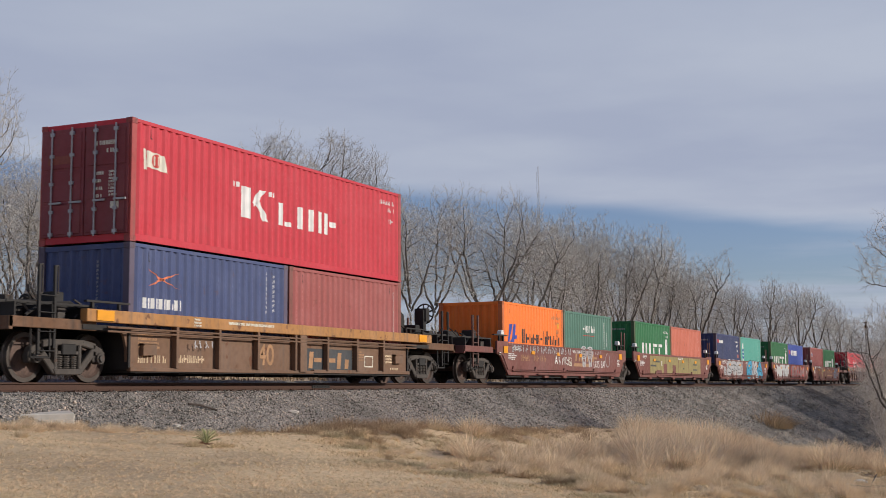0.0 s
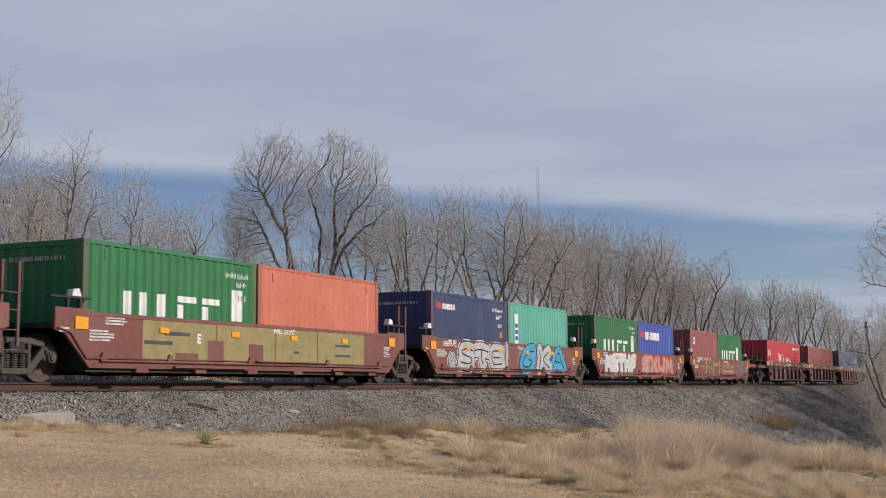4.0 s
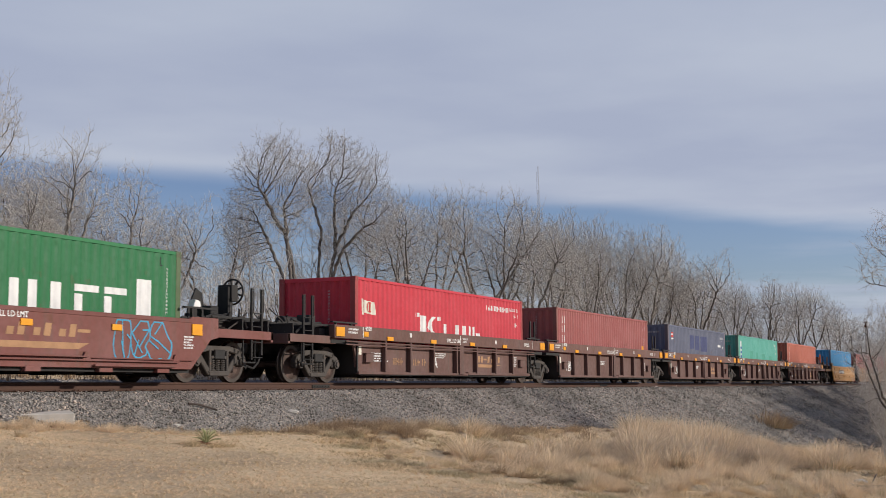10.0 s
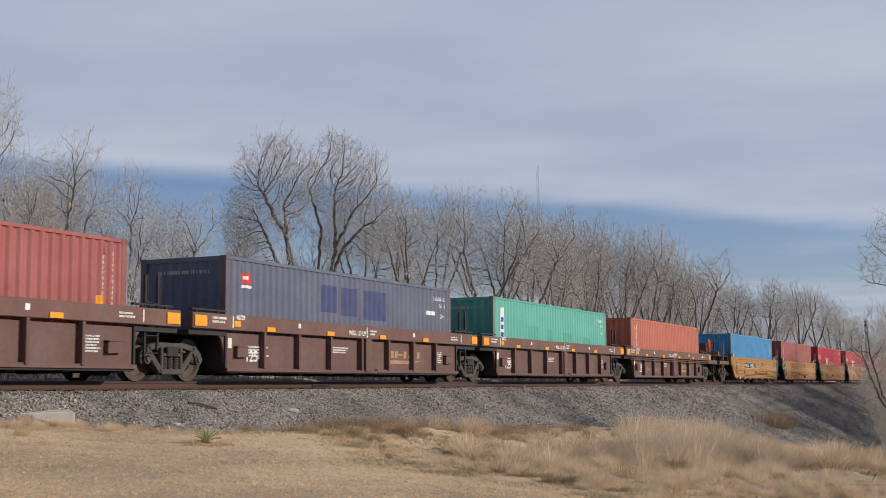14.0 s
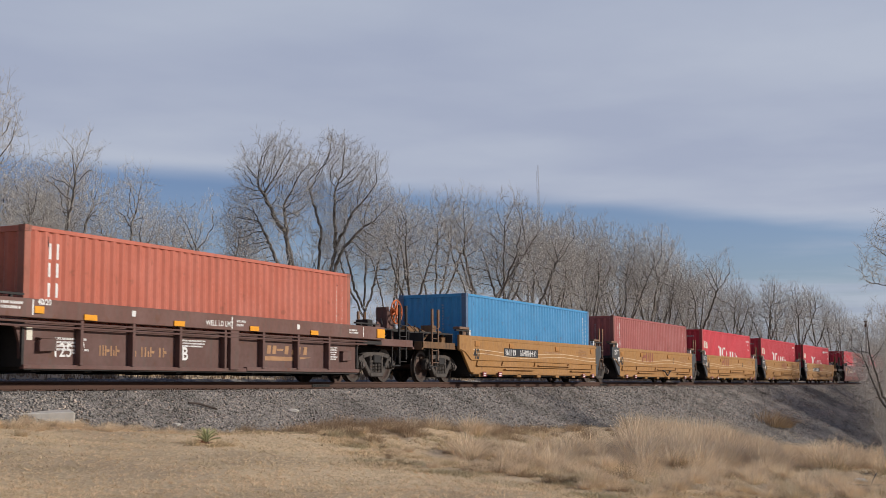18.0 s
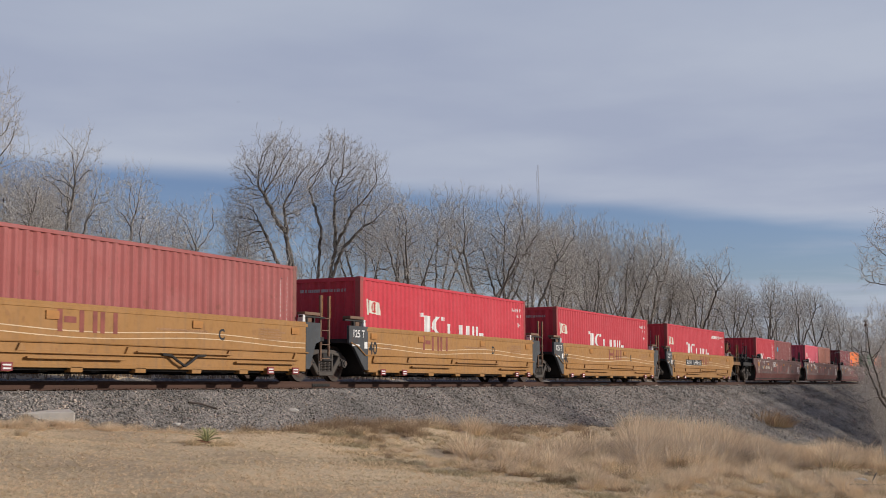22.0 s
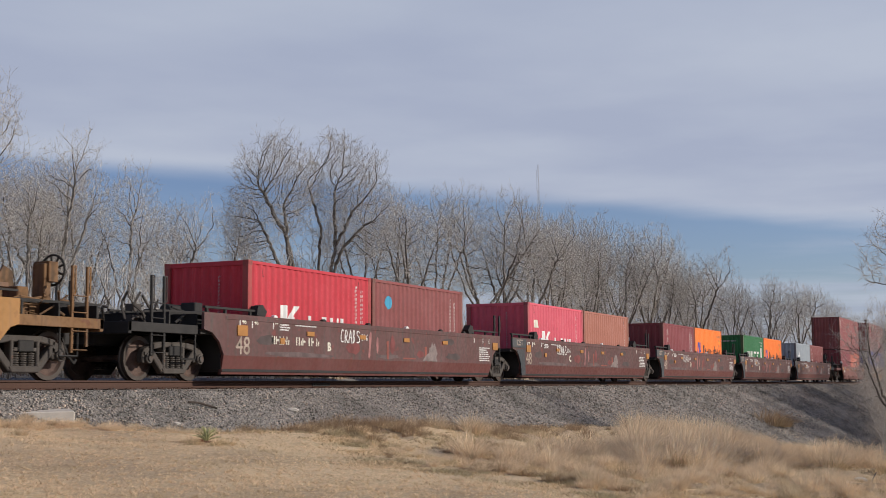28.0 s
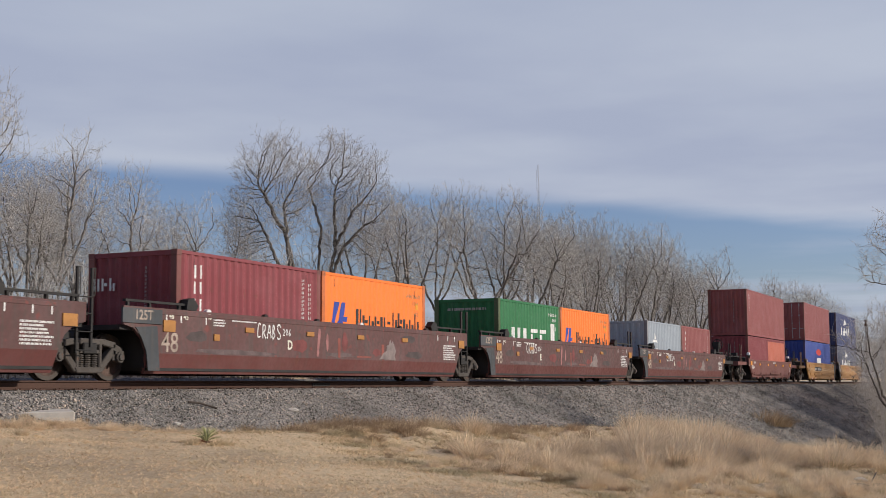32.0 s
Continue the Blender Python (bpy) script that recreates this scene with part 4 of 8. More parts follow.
def sheet_shape(bm, a, b, z0, z1, depth):
    """Corrugated sheet in the xz plane, crests at y = 0, its outside towards -y, 2 mm steel folded back at the rim."""
    last = None
    for x in corr_breaks(a, b):
        y = corr_at(x, depth)
        row = [bm.verts.new((x, yy, z)) for yy, z in ((y, z0), (y, z1), (y + 0.004, z1), (y + 0.004, z0))]
        if last:
            for i in range(4):
                j = (i + 1) % 4
                bm.faces.new((last[i], row[i], row[j], last[j]))
        last = row


def drape(bm, depth, layer=0):
    """Lays flat painted faces on the corrugated sheet."""
    xs = [v.co.x for v in bm.verts]
    for x in corr_breaks(min(xs), max(xs))[1:-1]:
        bmesh.ops.bisect_plane(bm, geom=bm.verts[:] + bm.edges[:] + bm.faces[:], dist=1e-5, plane_co=(x, 0, 0), plane_no=(1, 0, 0))
    for v in bm.verts:
        v.co.y = corr_at(v.co.x, depth) - 0.004 - 0.003 * layer


def sign(key, make, mat, root, depth, length, stuff=False, layer=0):
    """Painted marking on a container's camera-side wall; x from its leading end, z from its foot."""
    k = (key, mat.name, depth)
    if k not in MESHES:
        bm = bmesh.new()
        make(bm)
        drape(bm, depth, layer)
        me = bpy.data.meshes.new(key)
        bm.to_mesh(me)
        bm.free()
        me.materials.append(mat)
        MESHES[k] = me
    ob = part("small_writing" if stuff else "marking", MESHES[k], root, pose(-length / 2, -CW / 2 + 0.012, 0))
    return tagged(ob, kind="stuff") if stuff else ob


def container(colour, u, level=0, feet=40, z=0.262, high=False, flat=False, doors=False, label="", marks=(), lower_high=False):
    L, H = (12.192 if feet == 40 else 6.058), (2.896 if high else 2.591)
    root = tagged(new("shipping_container"), label, "container", "containers on the train")
    mat = BOX[colour]
    depth = 0.018 if flat else 0.036
    tag = "%d%d%d" % (feet, high, flat)
    a, b = 0.16, L - 0.16
    side = shape("side_wall" + tag, lambda bm: sheet_shape(bm, a, b, 0.15, H - 0.075, depth), mat)
    part("side_wall", side, root, pose(-L / 2, -CW / 2 + 0.012, 0))
    part("side_wall", side, root, pose(L / 2, CW / 2 - 0.012, 0, 0, 0, 180))
    end = shape("end_wall" + tag, lambda bm: sheet_shape(bm, 0.12, CW - 0.12, 0.16, H - 0.11, 0.045), mat)
    # red boxes get duller maroon doors, the end's shade put into the colour
    door = shape("door" + tag, lambda bm: door_shape(bm, H), BOX["maroon"] if colour == "red" else mat, 0.004)
    for e in (-1, 1):
        if (e < 0) == doors:
            for s in (-1, 1):
                d = part("door", door, root, pose(e * (L / 2 - 0.01), s * 0.585, 0, 0, 0, -90 * -e))
                if e < 0:
                    for k in (-0.27, 0.27):
                        part("locking_bar", shape("locking_bar%d" % high, lambda bm: bar_shape(bm, H), GALV), d, pose(k, -0.05, 0))
        else:
            part("end_wall", end, root, pose(-L / 2 + 0.02, CW / 2, 0, 0, 0, -90) if e < 0 else pose(L / 2 - 0.02, -CW / 2, 0, 0, 0, 90))
    part("roof", shape("roof" + tag, lambda bm: roof_shape(bm, L, H), mat), root)
    part("floor", shape("box_floor" + tag, lambda bm: (box(bm, -L / 2 + 0.1, L / 2 - 0.1, -1.14, 1.14, 0.11, 0.15), [box(bm, x - 0.025, x + 0.025, -1.15, 1.15, 0.03, 0.11) for x in np.arange(-L / 2 + 0.4, L / 2 - 0.3, 0.9)]), BLACKISH), root)
    post = shape("corner_post%d" % high, lambda bm: slab_post(bm, H), EDGE[colour], 0.006)
    rail_hi = shape("top_rail" + tag, lambda bm: box(bm, -L / 2 + 0.17, L / 2 - 0.17, -0.03, 0.03, H - 0.085, H - 0.008), mat, 0.005)
    rail_lo = shape("bottom_rail" + tag, lambda bm: box(bm, -L / 2 + 0.17, L / 2 - 0.17, -0.028, 0.028, 0.02, 0.165), mat, 0.005)
    head = shape("end_header%d" % high, lambda bm: box(bm, -0.05, 0.05, -1.05, 1.05, H - 0.12, H - 0.008), mat, 0.005)
    sill = shape("end_sill", lambda bm: box(bm, -0.05, 0.05, -1.05, 1.05, 0.02, 0.17), mat, 0.005)
    cast = shape("corner_casting", casting_shape, EDGE[colour])
    for s in (-1, 1):
        part("top_rail", rail_hi, root, pose(0, s * (CW / 2 - 0.036), 0))
        part("bottom_rail", rail_lo, root, pose(0, s * (CW / 2 - 0.034), 0))
        for e in (-1, 1):
            part("corner_post", post, root, pose(e * (L / 2 - 0.085), s * (CW / 2 - 0.085), 0))
            for zz in (0.059, H - 0.059):
                part("corner_casting", cast, root, pose(e * (L / 2 - 0.089), s * (CW / 2 - 0.081), zz))
    for e in (-1, 1):
        part("end_header", head, root, pose(e * (L / 2 - 0.062), 0, 0))
        part("end_sill", sill, root, pose(e * (L / 2 - 0.062), 0, 0))
    for m in list(marks) + [LUGS]:
        m(root, depth, L, H)
    z += (2.896 if lower_high else 2.591) * level + 0.02 * level
    BOXES.append((root, u + L / 2, z))
    return root


def slab_post(bm, H):
    box(bm, -0.082, 0.082, -0.08, 0.08, 0.118, H - 0.118)


def casting_shape(bm):
    box(bm, -0.089, 0.089, -0.081, 0.081, -0.059, 0.059)
    for e in (-1, 1):
        tube(bm, (e * 0.084, 0, 0), (e * 0.0905, 0, 0), 0.035, 5)
        tube(bm, (0, e * 0.076, 0), (0, e * 0.0825, 0), 0.035, 5)


def door_shape(bm, H):
    box(bm, -0.57, 0.57, -0.035, 0.0, 0.17, H - 0.12)
    for z0, z1 in ((0.22, 0.85), (0.93, 1.55), (1.63, H - 0.2)):
        box(bm, -0.50, 0.50, -0.052, -0.035, z0, z1)


def bar_shape(bm, H):
    tube(bm, (0, -0.03, 0.14), (0, -0.03, H - 0.1), 0.019, 6)
    for z in (0.22, 0.7, 1.3, 1.9, H - 0.22):
        box(bm, -0.05, 0.05, -0.045, 0.0, z - 0.035, z + 0.035)
    box(bm, -0.02, 0.30, -0.07, -0.045, 0.86, 0.90)


def roof_shape(bm, L, H):
    last = None
    for k, x in enumerate(np.linspace(-L / 2 + 0.1, L / 2 - 0.1, int(L / 0.21) | 1)):
        z = H - 0.018 - (0.016 if k % 2 else 0)
        row = [bm.verts.new((x, y, zz)) for y, zz in ((-1.17, z), (1.17, z), (1.17, z - 0.004), (-1.17, z - 0.004))]
        if last:
            for i in range(4):
                j = (i + 1) % 4
                bm.faces.new((last[i], row[i], row[j], last[j]))
        last = row


# ---- painted markings of the containers ----
def LUGS(root, depth, L, H):
    """Small dark corner ticks under the top rail."""
    for i, x in enumerate((0.62, L - 0.72)):
        sign("lug_tick%d%d%d" % (i, L, H * 10), lambda bm: mark_concave(bm, [(x, H - 0.36), (x + 0.1, H - 0.36), (x + 0.1, H - 0.335), (x + 0.03, H - 0.335), (x + 0.03, H - 0.17), (x, H - 0.17)]), BLACK_INK, root, depth, L)


def serial(x=0.0, mat=WHITE):
    """Owner's code and size code at the trailing upper corner, in strokes."""
    def put(root, depth, L, H):
        rng = random.Random(round(L * 100))

        def make(bm):
            write_bars(bm, L - 1.25 + x, L - 0.32 + x, H - 0.42, 1, 0.12, 0, rng)
            write_bars(bm, L - 0.8 + x, L - 0.4 + x, H - 0.62, 1, 0.12, 0, rng)
            write_bars(bm, L - 0.75 + x, L - 0.45 + x, H - 0.95, 1, 0.14, 0, rng)
        sign("serial%d%g" % (L, x), make, mat, root, depth, L, True)
    return put


def column(x, z0, z1, w, mat=WHITE, from_end=False):
    def put(root, depth, L, H):
        rng = random.Random(int(abs(x) * 97 + z0 * 31))
        xx = L - x if from_end else x
        sign("column%g_%g_%g_%d" % (x, z0, z1, L), lambda bm: column_bars(bm, xx, z0, z1, w, rng), mat, root, depth, L, True)
    return put


def rects(key, mat, *boxes, layer=0):
    def put(root, depth, L, H):
        for i, b in enumerate(boxes):
            sign("%s%d" % (key, i), lambda bm: mark_rect(bm, *b), mat, root, depth, L, False, layer)
    return put


def faces(key, mat, *polys, layer=0):
    def put(root, depth, L, H):
        for i, p in enumerate(polys):
            sign("%s%d" % (key, i), lambda bm: mark_concave(bm, p), mat, root, depth, L, False, layer)
    return put


def word(key, mat, signs, x0, x1, z0, h, slant=0.0, stem=0.3, gap=0.14, kinds=()):
    return faces(key, mat, *block_word(signs, x0, x1, z0, h, len(key) * 7 + signs, slant, stem, gap, kinds))


def end_code(mat=GREY_INK, tall=True):
    """Code down the leading end wall."""
    def put(root, depth, L, H):
        k = "end_code%d" % tall
        def make(bm):
            rng = random.Random(5)
            if tall:
                column_bars(bm, 0.36, 0.8, H - 0.35, 0.065, rng)
            else:
                write_bars(bm, -0.7, 0.75, H - 0.40, 1, 0.085, 0, rng)
        if (k, mat.name) not in MESHES:
            bm = bmesh.new()
            make(bm)
            me = bpy.data.meshes.new(k)
            bm.to_mesh(me)
            bm.free()
            me.materials.append(mat)
            MESHES[(k, mat.name)] = me
        tagged(part("small_writing", MESHES[(k, mat.name)], root, pose(-L / 2 + 0.006, 0, 0, 0, 0, -90)), kind="stuff")
    return put


def end_word(mat=WHITE):
    """Three block signs high on the leading end wall."""
    def put(root, depth, L, H):
        for k, q in enumerate(block_word(3, -1.05, -0.4, H - 0.85, 0.28, 4, stem=0.36, gap=0.3)):
            part("marking", shape("end_word%d" % k, lambda bm: mark_concave(bm, q), mat), root, pose(-L / 2 + 0.004, 0, 0, 0, 0, -90))
    return put


FLAG = [faces("flag", CREAM, [(0.46, 1.56), (0.53, 1.56), (0.50, 2.0), (0.43, 2.0)], [(0.53, 1.62), (1.22, 1.57), (1.10, 1.93), (0.52, 1.97)]),
        faces("flag_disc", RED_INK, [(0.84 + 0.13 * math.cos(a), 1.78 + 0.15 * math.sin(a)) for a in np.arange(0, 6.2, 0.5)], layer=1),
        rects("flag_disc_bars", CREAM, (0.77, 0.80, 1.68, 1.88), (0.87, 0.90, 1.68, 1.88), layer=2)]
# block signs: a tall pair of strokes with a wedge, then four smaller ones
BLOCK_MARK = [faces("line_big", WHITE, [(4.05, 0.97), (4.42, 0.97), (4.42, 1.71), (4.05, 1.71)], [(4.46, 1.36), (4.60, 1.28), (5.06, 1.71), (4.78, 1.71)], [(4.62, 1.36), (4.96, 0.97), (5.22, 0.97), (4.80, 1.44)],
                   [(3.68, 1.66), (3.78, 1.66), (3.78, 1.78), (3.68, 1.78)], [(3.83, 1.66), (3.93, 1.66), (3.93, 1.78), (3.83, 1.78)], [(5.22, 1.60), (5.32, 1.60), (5.32, 1.72), (5.22, 1.72)], [(5.37, 1.60), (5.47, 1.60), (5.47, 1.72), (5.37, 1.72)]),
             word("line_small", WHITE, 4, 5.62, 8.55, 0.96, 0.56, stem=0.32, gap=0.12, kinds=(4, 3, 1, 2))]
BLOCK20 = [faces("line20_big", WHITE, [(1.42, 0.87), (1.75, 0.87), (1.75, 1.60), (1.42, 1.60)], [(1.79, 1.26), (1.92, 1.18), (2.30, 1.60), (2.04, 1.60)], [(1.94, 1.26), (2.20, 0.87), (2.44, 0.87), (2.10, 1.34)]),
          word("line20_small", WHITE, 4, 2.75, 4.95, 0.87, 0.52, stem=0.32, kinds=(4, 3, 1, 2))]
WEB = word("web_line", WHITE, 11, 9.05, 11.0, 2.12, 0.17, stem=0.34)


def flag_box(u, web=False, **kw):
    return container("red", u, marks=FLAG + BLOCK_MARK + [serial()] + ([WEB] if web else []) + [end_code(GREY_INK, web)], label="red corrugated 40-foot shipping container with white flag mark", **kw)


def low_word(x0, x1, z0, h):
    """A long word in plain block signs, tall and low by turns, with a dash in it."""
    out, p = [], (x1 - x0) / 11
    for k, (tall, kind) in enumerate(((1, 1), (0.68, 2), (0.68, 0), (0.68, 2), (0.68, 1), (0, 0), (1, 0), (1, 2), (0.68, 0), (0.68, 0), (1, 0))):
        x = x0 + k * p
        if not tall:
            out.append([(x + p * 0.1, z0 + h * 0.3), (x + p * 0.7, z0 + h * 0.3), (x + p * 0.7, z0 + h * 0.46), (x + p * 0.1, z0 + h * 0.46)])
        else:
            out += block_sign(x, p * 0.84, z0, h * tall, kind, 0.38)
    return out


def build_boxes():
    zA, zB, zC, zD, zE = 0.29, 0.225, 0.295, 0.272, 0.25
    # double-stacked lead car
    top = flag_box(20.98, level=1, doors=True, z=zA)
    bm = bmesh.new()
    rng = random.Random(8)
    write_bars(bm, 0.1, 0.62, 2.05, 1, 0.09, 0, rng)
    write_bars(bm, 0.38, 0.6, 1.88, 1, 0.09, 0, rng)
    write_bars(bm, 0.12, 0.32, 1.42, 4, 0.07, 0.09, rng)
    write_bars(bm, 0.45, 0.66, 1.45, 8, 0.045, 0.025, rng)
    mark_rect(bm, 0.5, 0.72, 0.70, 0.84)
    me = bpy.data.meshes.new("door_writing")
    bm.to_mesh(me)
    bm.free()
    me.materials.append(CREAM)
    tagged(part("small_writing", me, top, pose(-12.192 / 2 - 0.047, -0.22, 0, 0, 0, -90)), kind="stuff")
    bm = bmesh.new()
    mark_rect(bm, -0.98, -0.35, 1.72, 1.90)
    me = bpy.data.meshes.new("door_plate")
    bm.to_mesh(me)
    bm.free()
    me.materials.append(MAROON_INK)
    part("door_plate", me, top, pose(-12.192 / 2 - 0.049, 0, 0, 0, 0, -90))
    xs = [faces("cross_mark", ORANGE_INK, [(0.62, 2.10), (0.70, 2.05), (1.12, 1.90), (1.72, 1.70), (1.25, 1.83), (1.05, 1.86)], [(0.64, 1.70), (1.05, 1.84), (1.25, 1.90), (1.70, 2.06), (1.15, 1.93), (0.98, 1.87)]),
          word("cross_word", WHITE, 5, 0.49, 1.84, 1.25, 0.22, stem=0.36), column(0.95, 1.3, 2.35, 0.09, from_end=True), column(0.62, 1.3, 2.3, 0.09, from_end=True), end_code(GREY_INK)]
    container("dusk", 20.98, feet=20, z=zA, marks=xs, label="weathered navy 20-foot container with orange cross mark")
    container("oxide", 20.98 + 6.134, feet=20, z=zA, marks=[column(0.5, 0.9, 2.3, 0.06, from_end=True)], label="plain brick-red 20-foot shipping container")
    # five brown smooth-sided wells
    slant = [faces("slant_bars", BLUE_INK, [(0.50, 1.2), (0.66, 1.2), (0.92, 1.83), (0.64, 1.83)], [(0.72, 1.2), (1.08, 1.2), (1.10, 1.32), (1.32, 1.32), (1.36, 1.45), (1.14, 1.45), (1.26, 1.83), (1.06, 1.83), (0.86, 1.34)]),
           faces("dark_word", BLACK_INK, *low_word(1.84, 5.7, 1.2, 0.50)), serial(mat=TAN_INK), rects("yellow_tag", REFLECT, (5.45, 5.6, 1.85, 2.02))]
    container("orange", 40.79, feet=20, z=zB, flat=True, marks=slant, label="bright orange 20-foot shipping container with dark blue marks")
    container("sage", 40.79 + 6.134, feet=20, z=zB, marks=[word("small_word", WHITE, 7, 2.28, 3.85, 1.82, 0.27, stem=0.3), rects("red_line", RED_INK, (2.35, 3.65, 1.68, 1.705)), column(1.1, 1.0, 2.3, 0.07, from_end=True), column(0.8, 1.3, 1.9, 0.07, from_end=True)], label="faded grey-green 20-foot shipping container with white word")
    big_signs = [word("four_signs", WHITE, 4, 1.27, 4.80, 1.02, 0.62, stem=0.34, gap=0.2, kinds=(1, 3, 5, 5)), rects("white_plate", WHITE, (5.05, 5.52, 1.18, 1.90)), serial(), end_code(GREY_INK, False)]
    gl = "green corrugated 20-foot container with large white signs"
    container("green", 56.23, feet=20, z=zB, marks=big_signs, label=gl)
    container("salmon", 56.23 + 6.134, feet=20, z=zB, flat=True, marks=[column(0.62, 0.9, 2.2, 0.06, from_end=True)], label="salmon-red 20-foot shipping container")
    nv = [faces("red_disc", RED_INK, [(0.45, 2.08), (0.78, 2.06), (0.78, 2.25), (0.45, 2.27)]), word("pale_word", WHITE, 5, 0.82, 1.82, 2.06, 0.23, kinds=(6, 6, 6, 6, 6)), rects("plate", WHITE, (5.12, 5.7, 2.2, 2.23), (5.12, 5.36, 1.93, 2.0)), serial(-0.05), rects("tag", ORANGE_INK, (5.45, 5.6, 1.3, 1.5)), end_code(GREY_INK, False)]
    container("navy", 71.81, feet=20, z=zB, marks=nv, label="dark blue corrugated 20-foot container, red and white mark")
    strip = [rects("white_strip", WHITE, (0.62, 0.98, 1.15, 2.2)), rects("strip_signs", BLUE_INK, (0.7, 0.9, 1.28, 1.42), (0.7, 0.9, 1.5, 1.64), (0.7, 0.9, 1.72, 1.86), layer=1), column(0.85, 0.95, 2.2, 0.05, from_end=True), column(0.6, 1.2, 1.8, 0.05, from_end=True)]
    container("teal", 71.81 + 6.134, feet=20, z=zB, flat=True, marks=strip, label="light teal 20-foot container with white upright strip")
    container("green", 87.27, feet=20, z=zB, marks=big_signs, label=gl)
    disc_word = [faces("red_disc2", RED_INK, [(0.46, 1.90), (0.98, 1.86), (1.0, 2.16), (0.46, 2.18)]), word("pale_word2", WHITE, 5, 1.25, 3.62, 1.80, 0.46, kinds=(6, 6, 6, 6, 6)), column(0.8, 1.4, 2.2, 0.06, from_end=True)]
    container("blue", 87.27 + 6.134, feet=20, z=zB, flat=True, marks=disc_word, label="royal blue 20-foot container with red and white mark")
    tile = [rects("white_tile", WHITE, (0.70, 1.08, 1.86, 2.2)), faces("tile_disc", CYAN_SPRAY, [(0.89 + 0.13 * math.cos(a), 2.03 + 0.13 * math.sin(a)) for a in np.arange(0, 6.2, 0.5)], layer=1), column(0.98, 1.2, 2.3, 0.09, from_end=True), column(0.62, 1.3, 2.2, 0.09, from_end=True), end_code(GREY_INK)]
    container("oxide", 102.74, feet=20, z=zB, marks=tile, label="brick-red 20-foot container with small white tile mark")
    container("green", 102.74 + 6.134, feet=20, z=zB, flat=True, marks=[word("four_signs", WHITE, 4, 1.0, 4.45, 1.05, 0.62, stem=0.34, gap=0.2, kinds=(1, 3, 5, 5)), rects("white_plate2", WHITE, (4.6, 5.05, 1.1, 1.9)), column(0.5, 1.2, 2.2, 0.06, from_end=True)], label="bright green 20-foot container with large white signs")
    # five brown posted wells
    flag_box(122.67, web=True, z=zC)
    upright = [word("upright_signs", WHITE, 1, 0.68, 0.98, 2.0, 0.30), word("upright_b", WHITE, 1, 0.66, 0.98, 1.66, 0.27), word("upright_c", WHITE, 1, 0.66, 0.98, 1.28, 0.27)]
    tx = upright + [column(0.75, 1.2, 2.2, 0.08, from_end=True), column(0.45, 1.1, 2.3, 0.09, from_end=True), rects("tag40", REFLECT, (11.3, 11.5, 1.2, 1.4)), end_code(GREY_INK)]
    container("oxide", 138.36, z=zC, marks=tx + [end_word()], label="dull red corrugated 40-foot container, white upright signs")
    nv2 = [rects("red_tile", RED_INK, (0.66, 1.08, 1.98, 2.23)), rects("red_tile_line", WHITE, (0.66, 1.08, 1.88, 1.95), (0.75, 0.98, 2.08, 2.16), layer=1), rects("patches", NAVY_PATCH, (4.3, 5.1, 1.5, 2.2), (5.3, 6.2, 1.45, 2.2), (6.6, 7.9, 1.4, 2.2)), serial(), rects("tag_white", WHITE, (10.5, 11.1, 1.72, 1.84)), end_code(GREY_INK, False)]
    container("slate", 154.03, z=zC, marks=nv2, label="faded slate-blue 40-foot container with over-painted lettering patches")
    tl = [rects("white_strip40", WHITE, (0.66, 1.0, 1.1, 2.25)), rects("strip_signs40", BLUE_INK, (0.73, 0.92, 1.24, 1.4), (0.73, 0.92, 1.5, 1.66), (0.73, 0.92, 1.76, 1.92), layer=1), rects("dull_patches", TEAL_PATCH, (3.3, 4.3, 1.2, 1.72), (5.2, 5.75, 1.15, 1.66), (6.9, 8.0, 1.1, 1.6), (9.3, 10.2, 1.05, 1.5)), serial(), end_code(GREY_INK, False)]
    container("teal", 169.62, z=zC, flat=True, marks=tl, label="light teal 40-foot container with dull over-painted patches")
    container("salmon", 185.31, z=zC, marks=upright + [column(0.75, 1.2, 2.2, 0.08, from_end=True), column(0.45, 1.1, 2.3, 0.09, from_end=True), end_code(GREY_INK)], label="salmon-red corrugated 40-foot shipping container")
    # five yellow wells
    container("azure", 205.07, z=zD, marks=[column(0.8, 0.95, 2.3, 0.09, from_end=True), column(0.5, 1.1, 2.2, 0.11, from_end=True), end_code(GREY_INK)], label="sky-blue corrugated 40-foot shipping container")
    container("oxide", 220.5, z=zD, marks=upright + [column(0.75, 1.2, 2.2, 0.07, from_end=True), column(0.45, 1.1, 2.3, 0.08, from_end=True), end_code(GREY_INK)], label="rust-red corrugated 40-foot container, white upright signs")
    flag_box(235.97, z=zD)
    flag_box(251.38, z=zD)
    flag_box(266.9, web=True, z=zD)
    # five long brown wells
    container("red", 287.79, feet=20, z=zE, marks=BLOCK20 + [column(0.85, 1.0, 2.3, 0.08, from_end=True), column(0.55, 1.2, 2.2, 0.09, from_end=True), end_code(GREY_INK)], label="red corrugated 20-foot container with white block signs")
    container("rust", 287.79 + 6.134, feet=20, z=zE, marks=[faces("blue_disc", CYAN_SPRAY, [(0.98 + 0.2 * math.cos(a), 1.97 + 0.2 * math.sin(a)) for a in np.arange(0, 6.2, 0.4)]), column(0.9, 1.0, 2.3, 0.08, from_end=True), column(0.6, 1.2, 2.2, 0.08, from_end=True)], label="brick-red 20-foot container with blue round mark")
